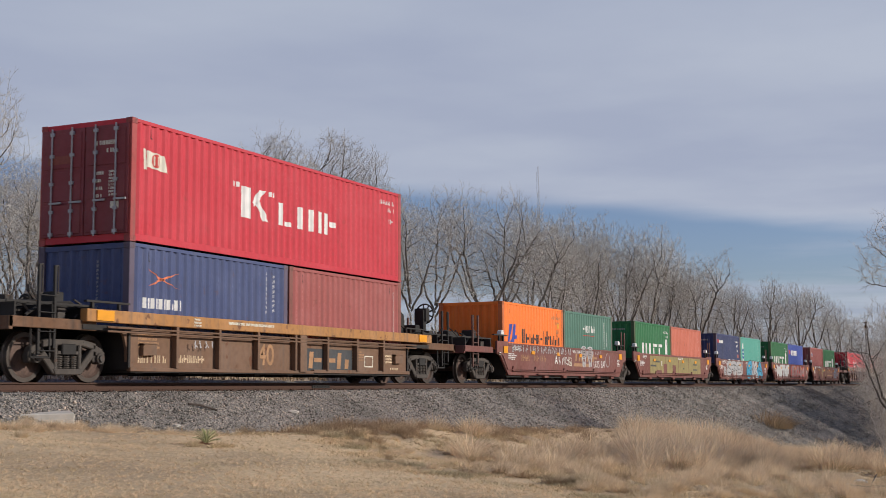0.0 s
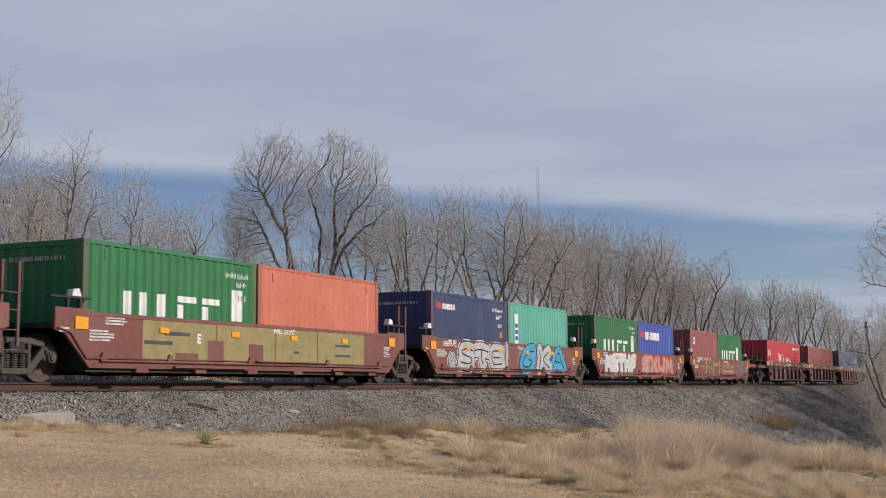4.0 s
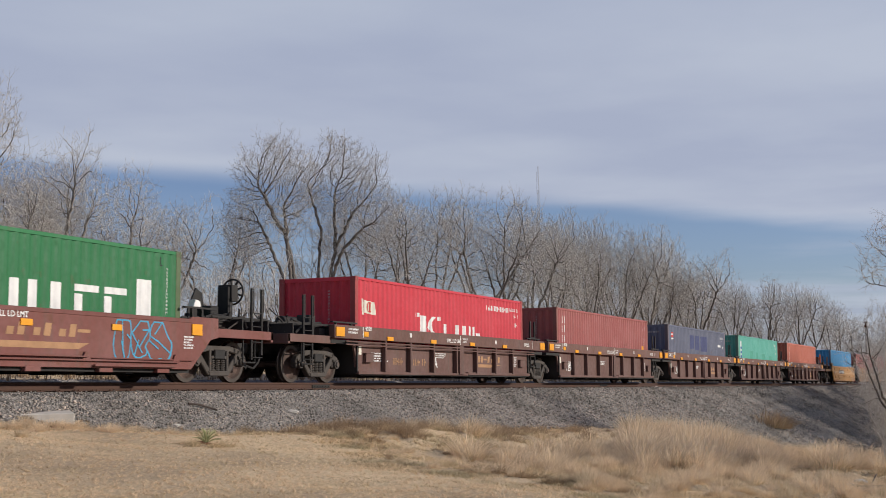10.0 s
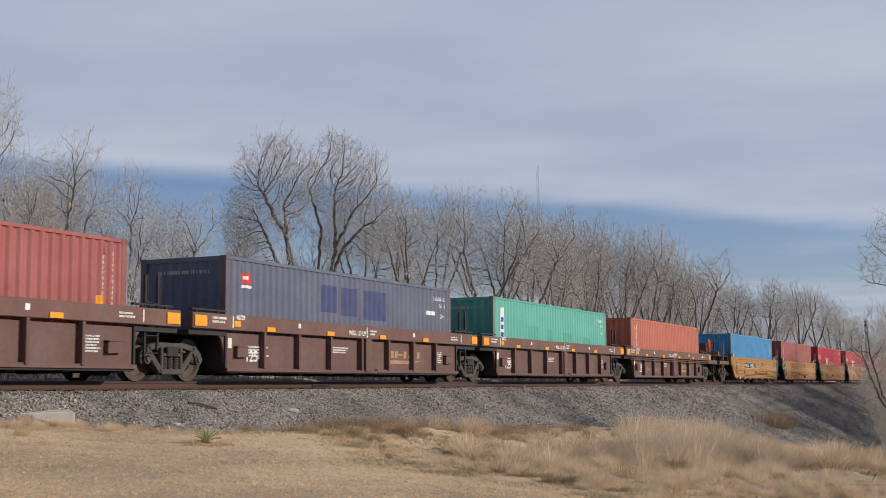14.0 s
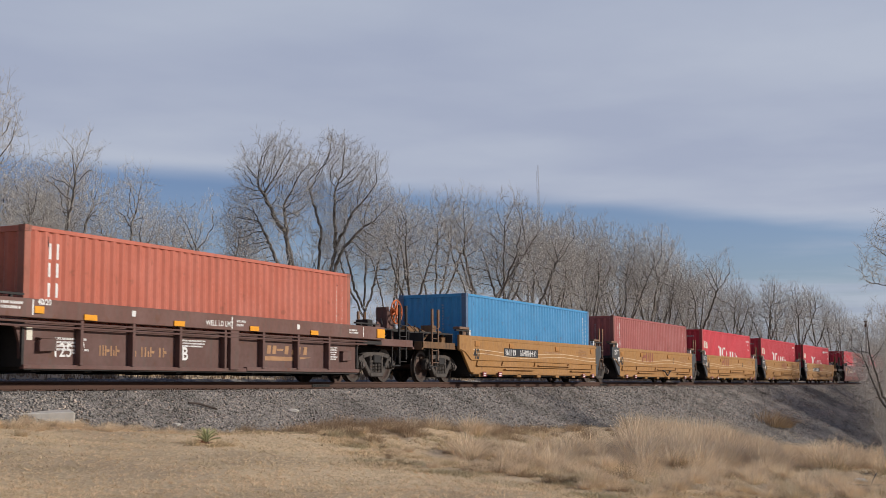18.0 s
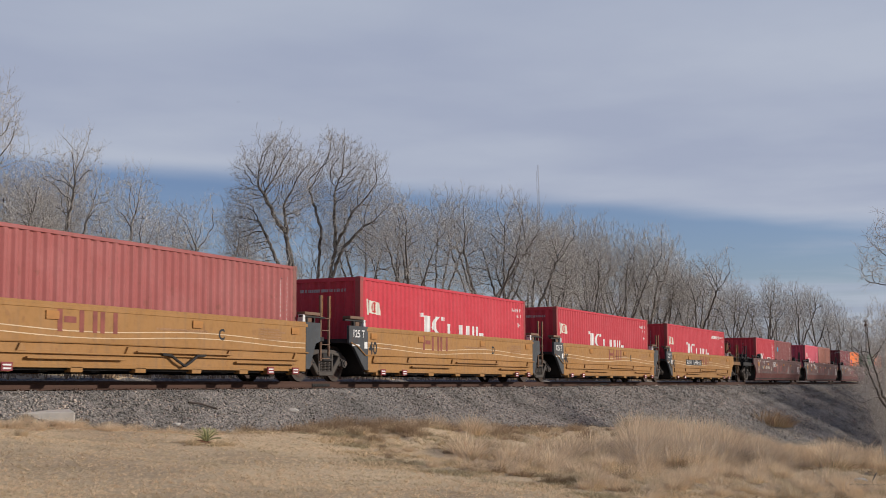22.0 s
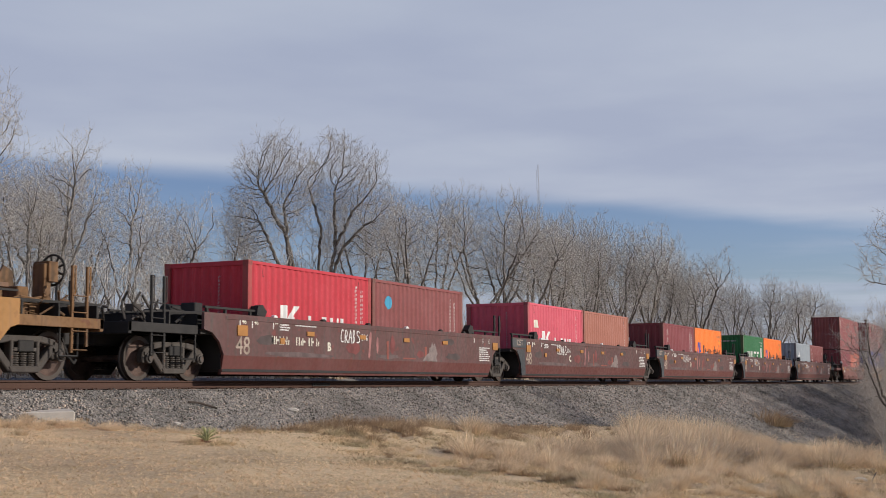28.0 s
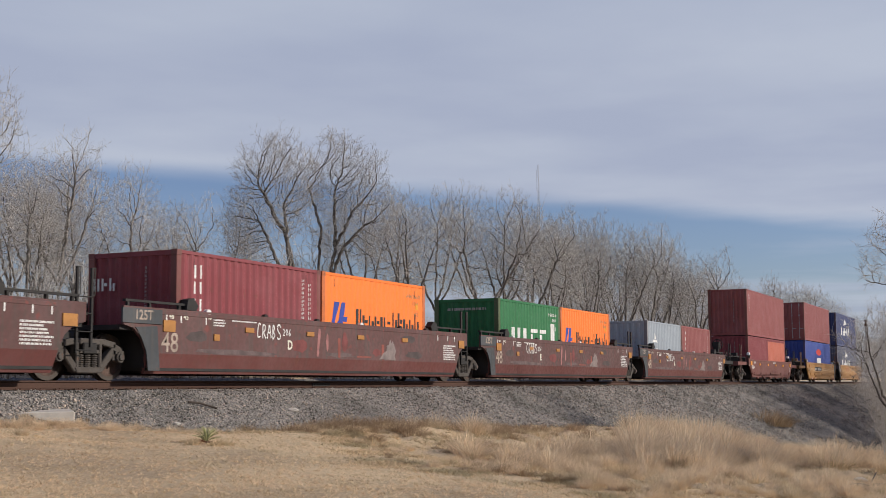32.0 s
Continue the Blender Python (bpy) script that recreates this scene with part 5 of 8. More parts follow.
    container("pink_red", 305.65, feet=20, z=zE, flat=True, marks=BLOCK20 + [faces("flag20", CREAM, [(0.62, 1.7), (1.1, 1.7), (1.02, 1.98), (0.6, 1.98)]), column(0.85, 1.0, 2.3, 0.06, from_end=True), end_code(GREY_INK)], label="pinkish red 20-foot container with white block signs")
    container("brick", 305.65 + 6.134, feet=20, z=zE, flat=True, marks=[column(0.6, 1.0, 2.2, 0.05, from_end=True)], label="plain brown-red 20-foot shipping container")
    container("maroon", 323.43, feet=20, z=zE, marks=upright + [end_word(), column(0.85, 1.0, 2.3, 0.07, from_end=True), column(0.55, 1.2, 2.2, 0.08, from_end=True), end_code(GREY_INK)], label="maroon corrugated 20-foot container, white upright signs")
    container("orange", 323.43 + 6.134, feet=20, z=zE, flat=True, marks=slant, label="bright orange 20-foot shipping container with dark blue marks")
    container("green", 341.31, feet=20, z=zE, marks=big_signs, label=gl)
    container("orange", 341.31 + 6.134, feet=20, z=zE, flat=True, marks=slant, label="bright orange 20-foot shipping container with dark blue marks")
    container("grey", 359.13, feet=20, z=zE, flat=True, marks=[faces("small_boat", WHITE, [(0.9, 1.6), (1.7, 1.6), (1.6, 1.72), (1.0, 1.72)], [(1.1, 1.75), (1.25, 1.75), (1.25, 2.0)], [(1.3, 1.75), (1.5, 1.75), (1.3, 2.05)]), end_code(GREY_INK)], label="light grey 20-foot container with small white mark")
    container("rust", 359.13 + 6.134, feet=20, z=zE, marks=[column(0.7, 1.2, 2.3, 0.2), column(0.6, 1.2, 2.2, 0.08, from_end=True)], label="dull red 20-foot container with white upright signs")
    # double-stacked tail cars
    container("maroon", 381.03, z=0.25, flat=True, marks=[rects("red_half", BOX["salmon"], (6.2, 11.9, 0.2, 2.4)), end_code(GREY_INK)], label="two-tone red 40-foot shipping container")
    container("rust", 381.03, level=1, high=True, z=0.25, flat=True, marks=[column(0.7, 1.3, 2.6, 0.16), end_code(GREY_INK)], label="brown-red high 40-foot shipping container")
    container("blue", 401.38, z=0.25, high=True, flat=True, marks=[faces("red_spot", RED_INK, [(6.3 + 1.2 * math.cos(a), 2.1 + 0.25 * math.sin(a)) for a in np.arange(0, 6.2, 0.5)]), rects("white_block", WHITE, (5.4, 7.2, 0.95, 1.65))], label="deep blue 40-foot container with red and white mark")
    container("rust", 401.38, level=1, high=True, lower_high=True, doors=True, z=0.25, flat=True, marks=[column(0.9, 1.4, 2.6, 0.16)], label="rust-red 40-foot container, doors facing ahead")
    big = [word("tail_word", WHITE, 3, 3.0, 8.0, 1.0, 0.7), faces("tail_mark", WHITE, [(4.5, 1.9), (6.5, 2.1), (5.2, 2.5)])]
    container("slate", 417.4, z=0.25, high=True, marks=big, label="slate-blue 40-foot container with white mark")
    container("navy", 417.4, level=1, high=True, lower_high=True, z=0.25, marks=big, label="dark navy 40-foot container with white mark")


build_boxes()


# ---- wagon markings ----
def stamp(key, make, mat, root, sp, back=0.0, label="", lift=0.004, stuff=True):
    k = (key, mat.name)
    if k not in MESHES:
        bm = bmesh.new()
        make(bm)
        me = bpy.data.meshes.new(key)
        bm.to_mesh(me)
        bm.free()
        me.materials.append(mat)
        MESHES[k] = me
    ob = part("small_writing" if stuff else "marking", MESHES[k], root, pose(0, -sp["y"] - lift + back, 0), label)
    return tagged(ob, kind="stuff") if stuff else ob


def figures(key, polys, mat, root, sp, back=0.0, label="", lift=0.004, step=0.0):
    for i, q in enumerate(polys):
        stamp("%s%d" % (key, i), lambda bm: mark_concave(bm, q), mat, root, sp, back, label, lift + step * i, False)


def boxed(*boxes):
    return [[(a, c), (b, c), (b, d), (a, d)] for a, b, c, d in boxes]


def reflectors(root, sp, xs, z, w=0.28, h=0.11, back=0.0, mat=REFLECT):
    me = shape("reflector_%g_%g" % (w, h), lambda bm: box(bm, -w / 2, w / 2, -0.02, 0.004, -h / 2, h / 2), mat)
    for x in xs:
        part("reflector", me, root, pose(x, -sp["y"] - 0.006 + back, z), "amber reflector strip")


def note(key, root, sp, *blocks, mat=WHITE, back=0.0):
    def make(bm):
        rng = random.Random(len(key) * 13 + 1)
        for x0, x1, z, rows, h in blocks:
            write_bars(bm, x0, x1, z, rows, h, h * 0.7, rng)
    stamp(key, make, mat, root, sp, back)


def put_text(text, size, x, z, mat, root, sp, back=0.0, bold=0.01):
    return part("lettering", letters(text, size * 1.4, mat, bold), root, pose(x, -sp["y"] - 0.005 + back, z))


def blob(rng, cx, cz, w, h, n=11, sharp=0.25):
    return [(cx + w * math.cos(a) * rng.uniform(1 - sharp, 1 + sharp) / 2, cz + h * math.sin(a) * rng.uniform(1 - sharp, 1 + sharp) / 2) for a in (k * math.tau / n for k in range(n))]


def rounded(pts, turns=2):
    """Cuts the corners of an outline."""
    for _ in range(turns):
        pts = [((a[0] * u + b[0] * (1 - u)), (a[1] * u + b[1] * (1 - u))) for a, b in zip(pts, pts[1:] + pts[:1]) for u in (0.75, 0.25)]
    return pts


def graffiti(root, sp, key, x0, x1, z0, z1, count, fill, ink, seed, sharp=0.3):
    """Sprayed figures in a row: dark outline, fill, inner strokes."""
    rng = random.Random(seed)
    p = (x1 - x0) / count
    outs, ins, lines = [], [], []
    for k in range(count):
        cx, cz, w, h = x0 + (k + 0.5) * p, (z0 + z1) / 2 + rng.uniform(-0.04, 0.04), p * 1.12, (z1 - z0) * rng.uniform(0.85, 1.0)
        shp = rounded(blob(rng, cx, cz, w * 1.05, h * 1.1, rng.choice((9, 11, 13)), sharp * 1.35))
        outs.append([(cx + (x - cx) * 1.12, min(z1, max(z0, cz + (z - cz) * 1.1))) for x, z in shp])
        ins.append([(x, min(z1 - 0.03, max(z0 + 0.03, z))) for x, z in shp])
        for q in range(4):
            a, b = rng.choice(shp), (cx + rng.uniform(-0.2, 0.2) * w, cz + rng.uniform(-0.3, 0.3) * h)
            d = Vector((b[0] - a[0], b[1] - a[1])).normalized() * 0.016
            lines.append([(a[0] - d.y, a[1] + d.x), (a[0] + d.y, a[1] - d.x), (b[0] + d.y, b[1] - d.x), (b[0] - d.y, b[1] + d.x)])
    lines = [[(x, min(z1, max(z0, z))) for x, z in l] for l in lines]
    # each figure lies a hair in front of the one before it
    figures(key + "_outline", outs, ink, root, sp, label="sprayed graffiti outline", step=0.0012)
    figures(key + "_fill", ins, fill, root, sp, label="sprayed graffiti figure", lift=0.0046, step=0.0012)
    stamp(key + "_strokes", lambda bm: [mark_face(bm, q, -0.004 - 0.0012 * count - 0.0003 * i) for i, q in enumerate(lines)], ink, root, sp)


# spray-can letters as open strokes, in a cell one wide and one high
STROKES = {"S": (((0.95, 0.82), (0.62, 0.98), (0.18, 0.9), (0.1, 0.66), (0.45, 0.52), (0.86, 0.4), (0.88, 0.14), (0.5, 0.03), (0.03, 0.14)),),
           "T": (((0.0, 0.86), (0.45, 0.98), (1.0, 0.84)), ((0.5, 0.86), (0.46, 0.4), (0.56, 0.02))),
           "E": (((0.98, 0.88), (0.3, 0.96), (0.1, 0.72), (0.16, 0.2), (0.4, 0.04), (1.0, 0.14)), ((0.2, 0.5), (0.85, 0.55))),
           "G": (((0.95, 0.97), (0.5, 0.92), (0.14, 0.5), (0.06, 0.06), (0.55, 0.03), (0.82, 0.42), (0.5, 0.5))),
           "K": (((0.2, 1.0), (0.3, 0.5), (0.1, 0.02)), ((0.95, 1.0), (0.42, 0.52), (0.7, 0.26), (0.98, 0.02))),
           "A": (((0.03, 0.02), (0.4, 0.75), (0.62, 0.99), (0.78, 0.5), (1.0, 0.02)), ((0.3, 0.42), (0.72, 0.38))),
           "M": (((0.0, 0.0), (0.2, 0.98), (0.5, 0.3), (0.9, 1.0), (0.92, 0.02)),),
           "H": (((0.1, 1.0), (0.16, 0.02)), ((0.9, 1.0), (0.84, 0.02)), ((0.14, 0.52), (0.86, 0.56))),
           "U": (((0.08, 1.0), (0.1, 0.3), (0.45, 0.04), (0.86, 0.3), (0.92, 1.0)),),
           "F": (((0.98, 0.96), (0.16, 0.9), (0.2, 0.02)), ((0.2, 0.5), (0.8, 0.54))),
           "!": (((0.5, 1.0), (0.46, 0.34)), ((0.44, 0.14), (0.46, 0.0)))}
STROKES["G"] = (STROKES["G"],)
STROKES.update({"L": (((0.15, 1.0), (0.2, 0.05), (0.9, 0.1)),), "C": (((0.9, 0.85), (0.5, 1.0), (0.12, 0.6), (0.2, 0.1), (0.85, 0.12)),), "R": (((0.15, 0.0), (0.2, 0.95), (0.8, 0.9), (0.75, 0.5), (0.25, 0.46), (0.95, 0.0)),),
                "B": (((0.2, 0.0), (0.2, 1.0), (0.75, 0.85), (0.25, 0.5), (0.85, 0.3), (0.2, 0.0)),), "0": (((0.5, 1.0), (0.1, 0.5), (0.5, 0.0), (0.9, 0.5), (0.5, 1.0)),),
                "2": (((0.1, 0.8), (0.5, 1.0), (0.85, 0.7), (0.1, 0.0), (0.9, 0.05)),), "6": (((0.8, 1.0), (0.2, 0.5), (0.2, 0.1), (0.7, 0.0), (0.8, 0.4), (0.25, 0.4)),), "1": (((0.2, 0.8), (0.55, 1.0), (0.5, 0.0)),), " ": ()})


def strip(pts, w, grow=0.0):
    """Left and right rim of a stroke w wide along pts, its ends drawn out by grow."""
    P = [Vector(p) for p in pts]
    for _ in range(2):
        P = [P[0]] + [a * u + b * (1 - u) for a, b in zip(P, P[1:]) for u in (0.75, 0.25)] + [P[-1]]
    P[0] = P[0] + (P[0] - P[1]).normalized() * grow
    P[-1] = P[-1] + (P[-1] - P[-2]).normalized() * grow
    rims = []
    for k, p in enumerate(P):
        d = (P[min(k + 1, len(P) - 1)] - P[max(k - 1, 0)]).normalized() * w / 2
        rims.append(((p.x - d.y, p.y + d.x), (p.x + d.y, p.y - d.x)))
    return rims


def tag(root, sp, key, text, x0, x1, z, h, mat, w=0.03, seed=1):
    """Thin handwritten letters sprayed in a row."""
    rng = random.Random(seed)
    p = (x1 - x0) / len(text)

    def make(bm):
        n = 0
        for k, ch in enumerate(text):
            for line in STROKES[ch]:
                rims = strip([(x0 + (k + 0.05 + u * 0.85) * p, z + h * (v + rng.uniform(-0.06, 0.06))) for u, v in line], w)
                for a, b in zip(rims, rims[1:]):
                    n += 1
                    bm.faces.new([bm.verts.new((x, -0.00008 * n, y)) for x, y in (a[0], a[1], b[1], b[0])])
    stamp(key, make, mat, root, sp, label="sprayed handwriting", lift=0.008, stuff=False)


def sprayed(root, sp, key, text, x0, x1, z0, z1, fills, ink, weight=0.3, rim=0.07, seed=1, halo=None):
    """A row of fat sprayed letters: rim of one colour, fill, and a few strokes of shading."""
    rng = random.Random(seed)
    p = (x1 - x0) / len(text)
    for k, ch in enumerate(text):
        w = weight * min(p, z1 - z0)
        cells = []
        for line in STROKES[ch]:
            cells.append([(x0 + k * p + p * 0.04 + (u * 0.86 + rng.uniform(-0.03, 0.03)) * p + w * 0.1, z0 + w / 2 + (z1 - z0 - w) * v + rng.uniform(-0.02, 0.02)) for u, v in line])

        def make(width, grow, at):
            def build(bm):
                n = 0
                for line in cells:
                    mids = [((a[0] + b[0]) / 2, (a[1] + b[1]) / 2) for a, b in strip(line, width, grow)]
                    shapes = [[(x + width / 2 * math.cos(q * math.tau / 10), z + width / 2 * math.sin(q * math.tau / 10)) for q in range(10)] for x, z in mids[1:-1]]
                    for a, b in zip(mids, mids[1:]):
                        d = Vector((b[0] - a[0], b[1] - a[1])).normalized() * width / 2
                        shapes.append([(a[0] - d.y, a[1] + d.x), (a[0] + d.y, a[1] - d.x), (b[0] + d.y, b[1] - d.x), (b[0] - d.y, b[1] + d.x)])
                    for q in shapes:
                        n += 1
                        bm.faces.new([bm.verts.new((x, at - 0.00005 * n, min(z1 + 0.04, max(z0 - 0.04, z)))) for x, z in q])
            return build

        if halo:
            stamp("%s_halo%d" % (key, k), make(w + rim * 1.9, rim, 0.0), halo, root, sp, label="pale sprayed halo", lift=0.003, stuff=False)
        stamp("%s_rim%d" % (key, k), make(w + rim, rim * 0.6, 0.0), ink, root, sp, label="sprayed letter rim", lift=0.0085, stuff=False)
        stamp("%s_fill%d" % (key, k), make(w, 0.0, 0.0), fills[k % len(fills)], root, sp, label="sprayed graffiti letter", lift=0.014, stuff=False)
        stamp("%s_line%d" % (key, k), make(w * 0.10, -w * 0.3, 0.0), ink, root, sp, label="thin sprayed stroke", lift=0.0195, stuff=False)


def scrawl(root, sp, key, x0, x1, z, h, mat, seed, w=0.02):
    """A sprayed line of handwriting: one long looping stroke."""
    rng = random.Random(seed)
    strokes, x = [], x0
    while x < x1:
        # one sign: a few bends in its own cell, then a gap now and then
        pts = [(x + rng.uniform(-0.1, 0.75) * h, z + h * v) for v in rng.choice(((0, 1, 0.6, 0.1, 0.5), (1, 0.1, 0, 0.7, 0.4), (0.9, 0, 0.5, 1, 0.2, 0), (0.2, 0.9, 0.8, 0.1, 0.2)))]
        for _ in range(2):
            pts = [pts[0]] + [(a[0] * u + b[0] * (1 - u), a[1] * u + b[1] * (1 - u)) for a, b in zip(pts, pts[1:]) for u in (0.75, 0.25)] + [pts[-1]]
        strokes.append(pts)
        x += h * rng.choice((0.6, 0.7, 0.8, 1.3))
    polys = []
    for a, b in [pair for pts in strokes for pair in zip(pts, pts[1:]) if pair[0] != pair[1]]:
        d = Vector((b[0] - a[0], b[1] - a[1])).normalized() * w / 2
        polys.append([(a[0] - d.y, a[1] + d.x), (a[0] + d.y, a[1] - d.x), (b[0] + d.y, b[1] - d.x), (b[0] - d.y, b[1] + d.x)])
    stamp(key, lambda bm: [mark_face(bm, q, -0.008 - 0.00005 * i) for i, q in enumerate(polys)], mat, root, sp, label="sprayed scribble")


def loops(root, sp, key, x0, z0, w, h, count, mat, seed):
    """A sprayed tag: a row of tall overlapping loops, each of one thin line."""
    rng = random.Random(seed)
    for k in range(count):
        cx, cz, n = x0 + k * w, z0 + h / 2 - 0.03 * k + rng.uniform(-0.03, 0.03), 16
        start = rng.uniform(0, 2)

        def make(bm):
            ring = []
            for i in range(n):
                a = start + i * 5.6 / (n - 1)
                ring.append([bm.verts.new((cx + (w * 0.55 + q) * math.cos(a), -0.0015 * k, cz + (h / 2 + q) * math.sin(a))) for q in (-0.016, 0.016)])
            for a, b in zip(ring, ring[1:]):
                bm.faces.new((a[0], a[1], b[1], b[0]))
        stamp("%s_%d" % (key, k), make, mat, root, sp, label="sprayed white loop", lift=0.012, stuff=False)


def balloon(root, sp, key, cx):
    """A sprayed hot-air balloon with a small basket and legs."""
    side = [(0.34, 1.36), (0.36, 1.14), (0.17, 0.88), (0.2, 0.62)]
    figures(key + "_halo", [rounded([(cx - x, z) for x, z in side[::-1]] + [(cx - 0.2, 1.46), (cx + 0.2, 1.46)] + [(cx + x, z) for x, z in side])], SILVER_SPRAY, root, sp, label="white sprayed balloon", lift=0.009)
    oval = [(math.cos(k * math.tau / 16), math.sin(k * math.tau / 16)) for k in range(16)]
    figures(key + "_ring", [[(cx + 0.26 * x, 1.2 + 0.22 * z) for x, z in oval]], BLACK_INK, root, sp, label="dark balloon outline", lift=0.011)
    figures(key + "_bag", [[(cx + 0.235 * x, 1.2 + 0.197 * z) for x, z in oval]], SCRAPE_PALE, root, sp, label="pale balloon", lift=0.013)
    stamp(key + "_lines", lambda bm: write_bars(bm, cx - 0.17, cx + 0.17, 1.27, 3, 0.05, 0.05, random.Random(4)), BLACK_INK, root, sp, lift=0.015)
    figures(key + "_ropes", [[(cx - 0.12, 0.96), (cx + 0.12, 0.96), (cx + 0.07, 0.84), (cx - 0.07, 0.84)], [(cx - 0.03, 0.7), (cx + 0.03, 0.7), (cx + 0.03, 0.6), (cx - 0.03, 0.6)]], CAR_BROWN, root, sp, label="bare gap in the paint", lift=0.011)
    figures(key + "_basket", boxed((cx - 0.08, cx + 0.08, 0.72, 0.735), (cx - 0.08, cx + 0.08, 0.825, 0.84), (cx - 0.02, cx + 0.02, 0.755, 0.805)), BLACK_INK, root, sp, label="dark basket outline", lift=0.011)


def smooth_common(root, sp):
    put_text("WELL LD LMT", 0.11, 0.3, 1.165, WHITE, root, sp, bold=0.003)
    reflectors(root, sp, (-6.45, 6.35), 1.13, 0.36, 0.24)
    reflectors(root, sp, (-3.9, -1.3, 1.2, 3.7), 1.08, 0.30, 0.12)
    note("smooth_notes", root, sp, (-7.05, -6.7, 1.0, 2, 0.035), (-5.75, -5.0, 1.25, 3, 0.035), (-6.2, -5.4, 0.98, 4, 0.035), (5.9, 6.3, 0.95, 5, 0.035))


def marks_b(k):
    def put(root, sp):
        smooth_common(root, sp)
        if k in (0, 4):
            note("stencil_b", root, sp, (-5.0, -4.1, 0.78, 1, 0.21), (-3.8, -2.65, 0.78, 1, 0.21), mat=TAN_INK)
        if k == 0:
            scrawl(root, sp, "tag_b0", -5.9, -0.1, 1.06, 0.28, SILVER_SPRAY, 3, 0.028)
            scrawl(root, sp, "tag_b0c", -1.25, -0.1, 0.68, 0.34, WHITE, 6, 0.03)
            for n, cx in enumerate((1.62, 2.37)):
                balloon(root, sp, "balloon%d" % n, cx)
            tag(root, sp, "tag_b0d", "LETS EAT", 2.8, 4.25, 0.62, 0.28, WHITE, 0.034, 4)
            scrawl(root, sp, "tag_b0b", 2.75, 3.6, 1.14, 0.18, SILVER_SPRAY, 9, 0.018)
            loops(root, sp, "ring_b0", 4.6, 0.66, 0.5, 0.55, 1, SILVER_SPRAY, 5)
            figures("plate_rim", boxed((-0.1, 0.17, 0.66, 0.69), (-0.1, 0.17, 0.95, 0.98), (-0.1, -0.07, 0.69, 0.95), (0.14, 0.17, 0.69, 0.95)), CREAM, root, sp)
            put_text("H", 0.14, -0.02, 0.71, CREAM, root, sp, bold=0.004)
            figures("slant_mark_b", block_word(4, 0.6, 3.3, 0.85, 0.3, 2, 0.2) + [[(0.4, 0.65), (2.4, 0.65), (2.6, 0.76), (0.5, 0.78)]], TAN_INK, root, sp)
            put_text("A", 0.30, -1.65, 0.72, WHITE, root, sp)
        if k == 1:
            figures("olive_panels", boxed((-4.6, -2.05, 0.40, 1.35), (-2.0, 0.35, 0.40, 1.35), (0.4, 2.3, 0.40, 1.35), (2.35, 4.75, 0.40, 1.35)), OLIVE_SPRAY, root, sp, label="olive over-painted patch")
            figures("bare_gaps", boxed((-2.35, -1.75, 0.44, 0.92), (-0.75, -0.15, 0.44, 0.88), (-3.5, -2.7, 0.42, 0.62)), CAR_BROWN, root, sp, label="bare gap in the over-painting", lift=0.007)
            figures("dark_strokes", boxed((-3.9, -3.0, 0.98, 1.06), (-4.55, -3.6, 0.78, 0.86), (3.2, 4.0, 0.92, 0.98), (3.2, 4.0, 0.66, 0.72), (1.2, 1.45, 0.7, 0.76)), CAR_SLATE, root, sp, label="dark painted stroke", lift=0.007)
            put_text("E", 0.2, -2.75, 0.85, WHITE, root, sp, back=-0.006)
        if k == 2:
            sprayed(root, sp, "silver_b2", "STE", -4.6, -1.05, 0.34, 1.34, (SILVER_SPRAY,), BLACK_INK, 0.46, 0.08, 12, WHITE)
            sprayed(root, sp, "bang_b2", "!", -0.95, -0.45, 0.5, 1.36, (SILVER_SPRAY,), BLACK_INK, 0.42, 0.06, 13, WHITE)
            tag(root, sp, "tag_b2", "STUE", -5.6, -4.75, 1.12, 0.2, WHITE, 0.03)
            sprayed(root, sp, "loops_b2", "0", -5.45, -4.85, 0.42, 0.95, (SILVER_SPRAY,), BLACK_INK, 0.34, 0.06, 15, WHITE)
            tag(root, sp, "tag_b2d", "16", -4.95, -4.65, 0.34, 0.2, WHITE, 0.03)
            scrawl(root, sp, "tag_b2b", -0.8, -0.2, 0.4, 0.1, WHITE, 23)
            figures("grey_cloud", [rounded(blob(random.Random(14), 2.7, 0.85, 5.0, 1.0, 17, 0.16))], SCRAPE, root, sp, label="grey sprayed background", lift=0.002)
            sprayed(root, sp, "cyan_b2", "GKA", 0.55, 5.0, 0.26, 1.42, (CYAN_SPRAY, SILVER_SPRAY, CYAN_SPRAY), BLACK_INK, 0.46, 0.07, 31)
            scrawl(root, sp, "tag_b2c", 4.5, 5.3, 0.85, 0.3, RED_SPRAY, 36)
        if k == 3:
            sprayed(root, sp, "white_b3", "METHF", -5.5, -1.2, 0.33, 1.33, (WHITE_SPRAY,), SILVER_SPRAY, 0.40, 0.05, 41)
            sprayed(root, sp, "red_b3", "SKUM", -0.3, 4.9, 0.38, 1.28, (SCRAPE_PALE,), RED_SPRAY, 0.30, 0.13, 47, RED_SPRAY)
        if k == 4:
            scrawl(root, sp, "tag_b4", -5.8, -2.8, 1.22, 0.17, WHITE, 51, 0.025)
            graffiti(root, sp, "cyan_b4", 3.6, 5.3, 0.45, 1.25, 3, CAR_BROWN, CYAN_SPRAY, 57, 0.35)
            figures("slant_mark_bb", block_word(4, 0.3, 3.0, 0.85, 0.24, 2, 0.2) + [[(0.2, 0.62), (2.6, 0.62), (2.9, 0.74), (0.3, 0.74)]], TAN_INK, root, sp)
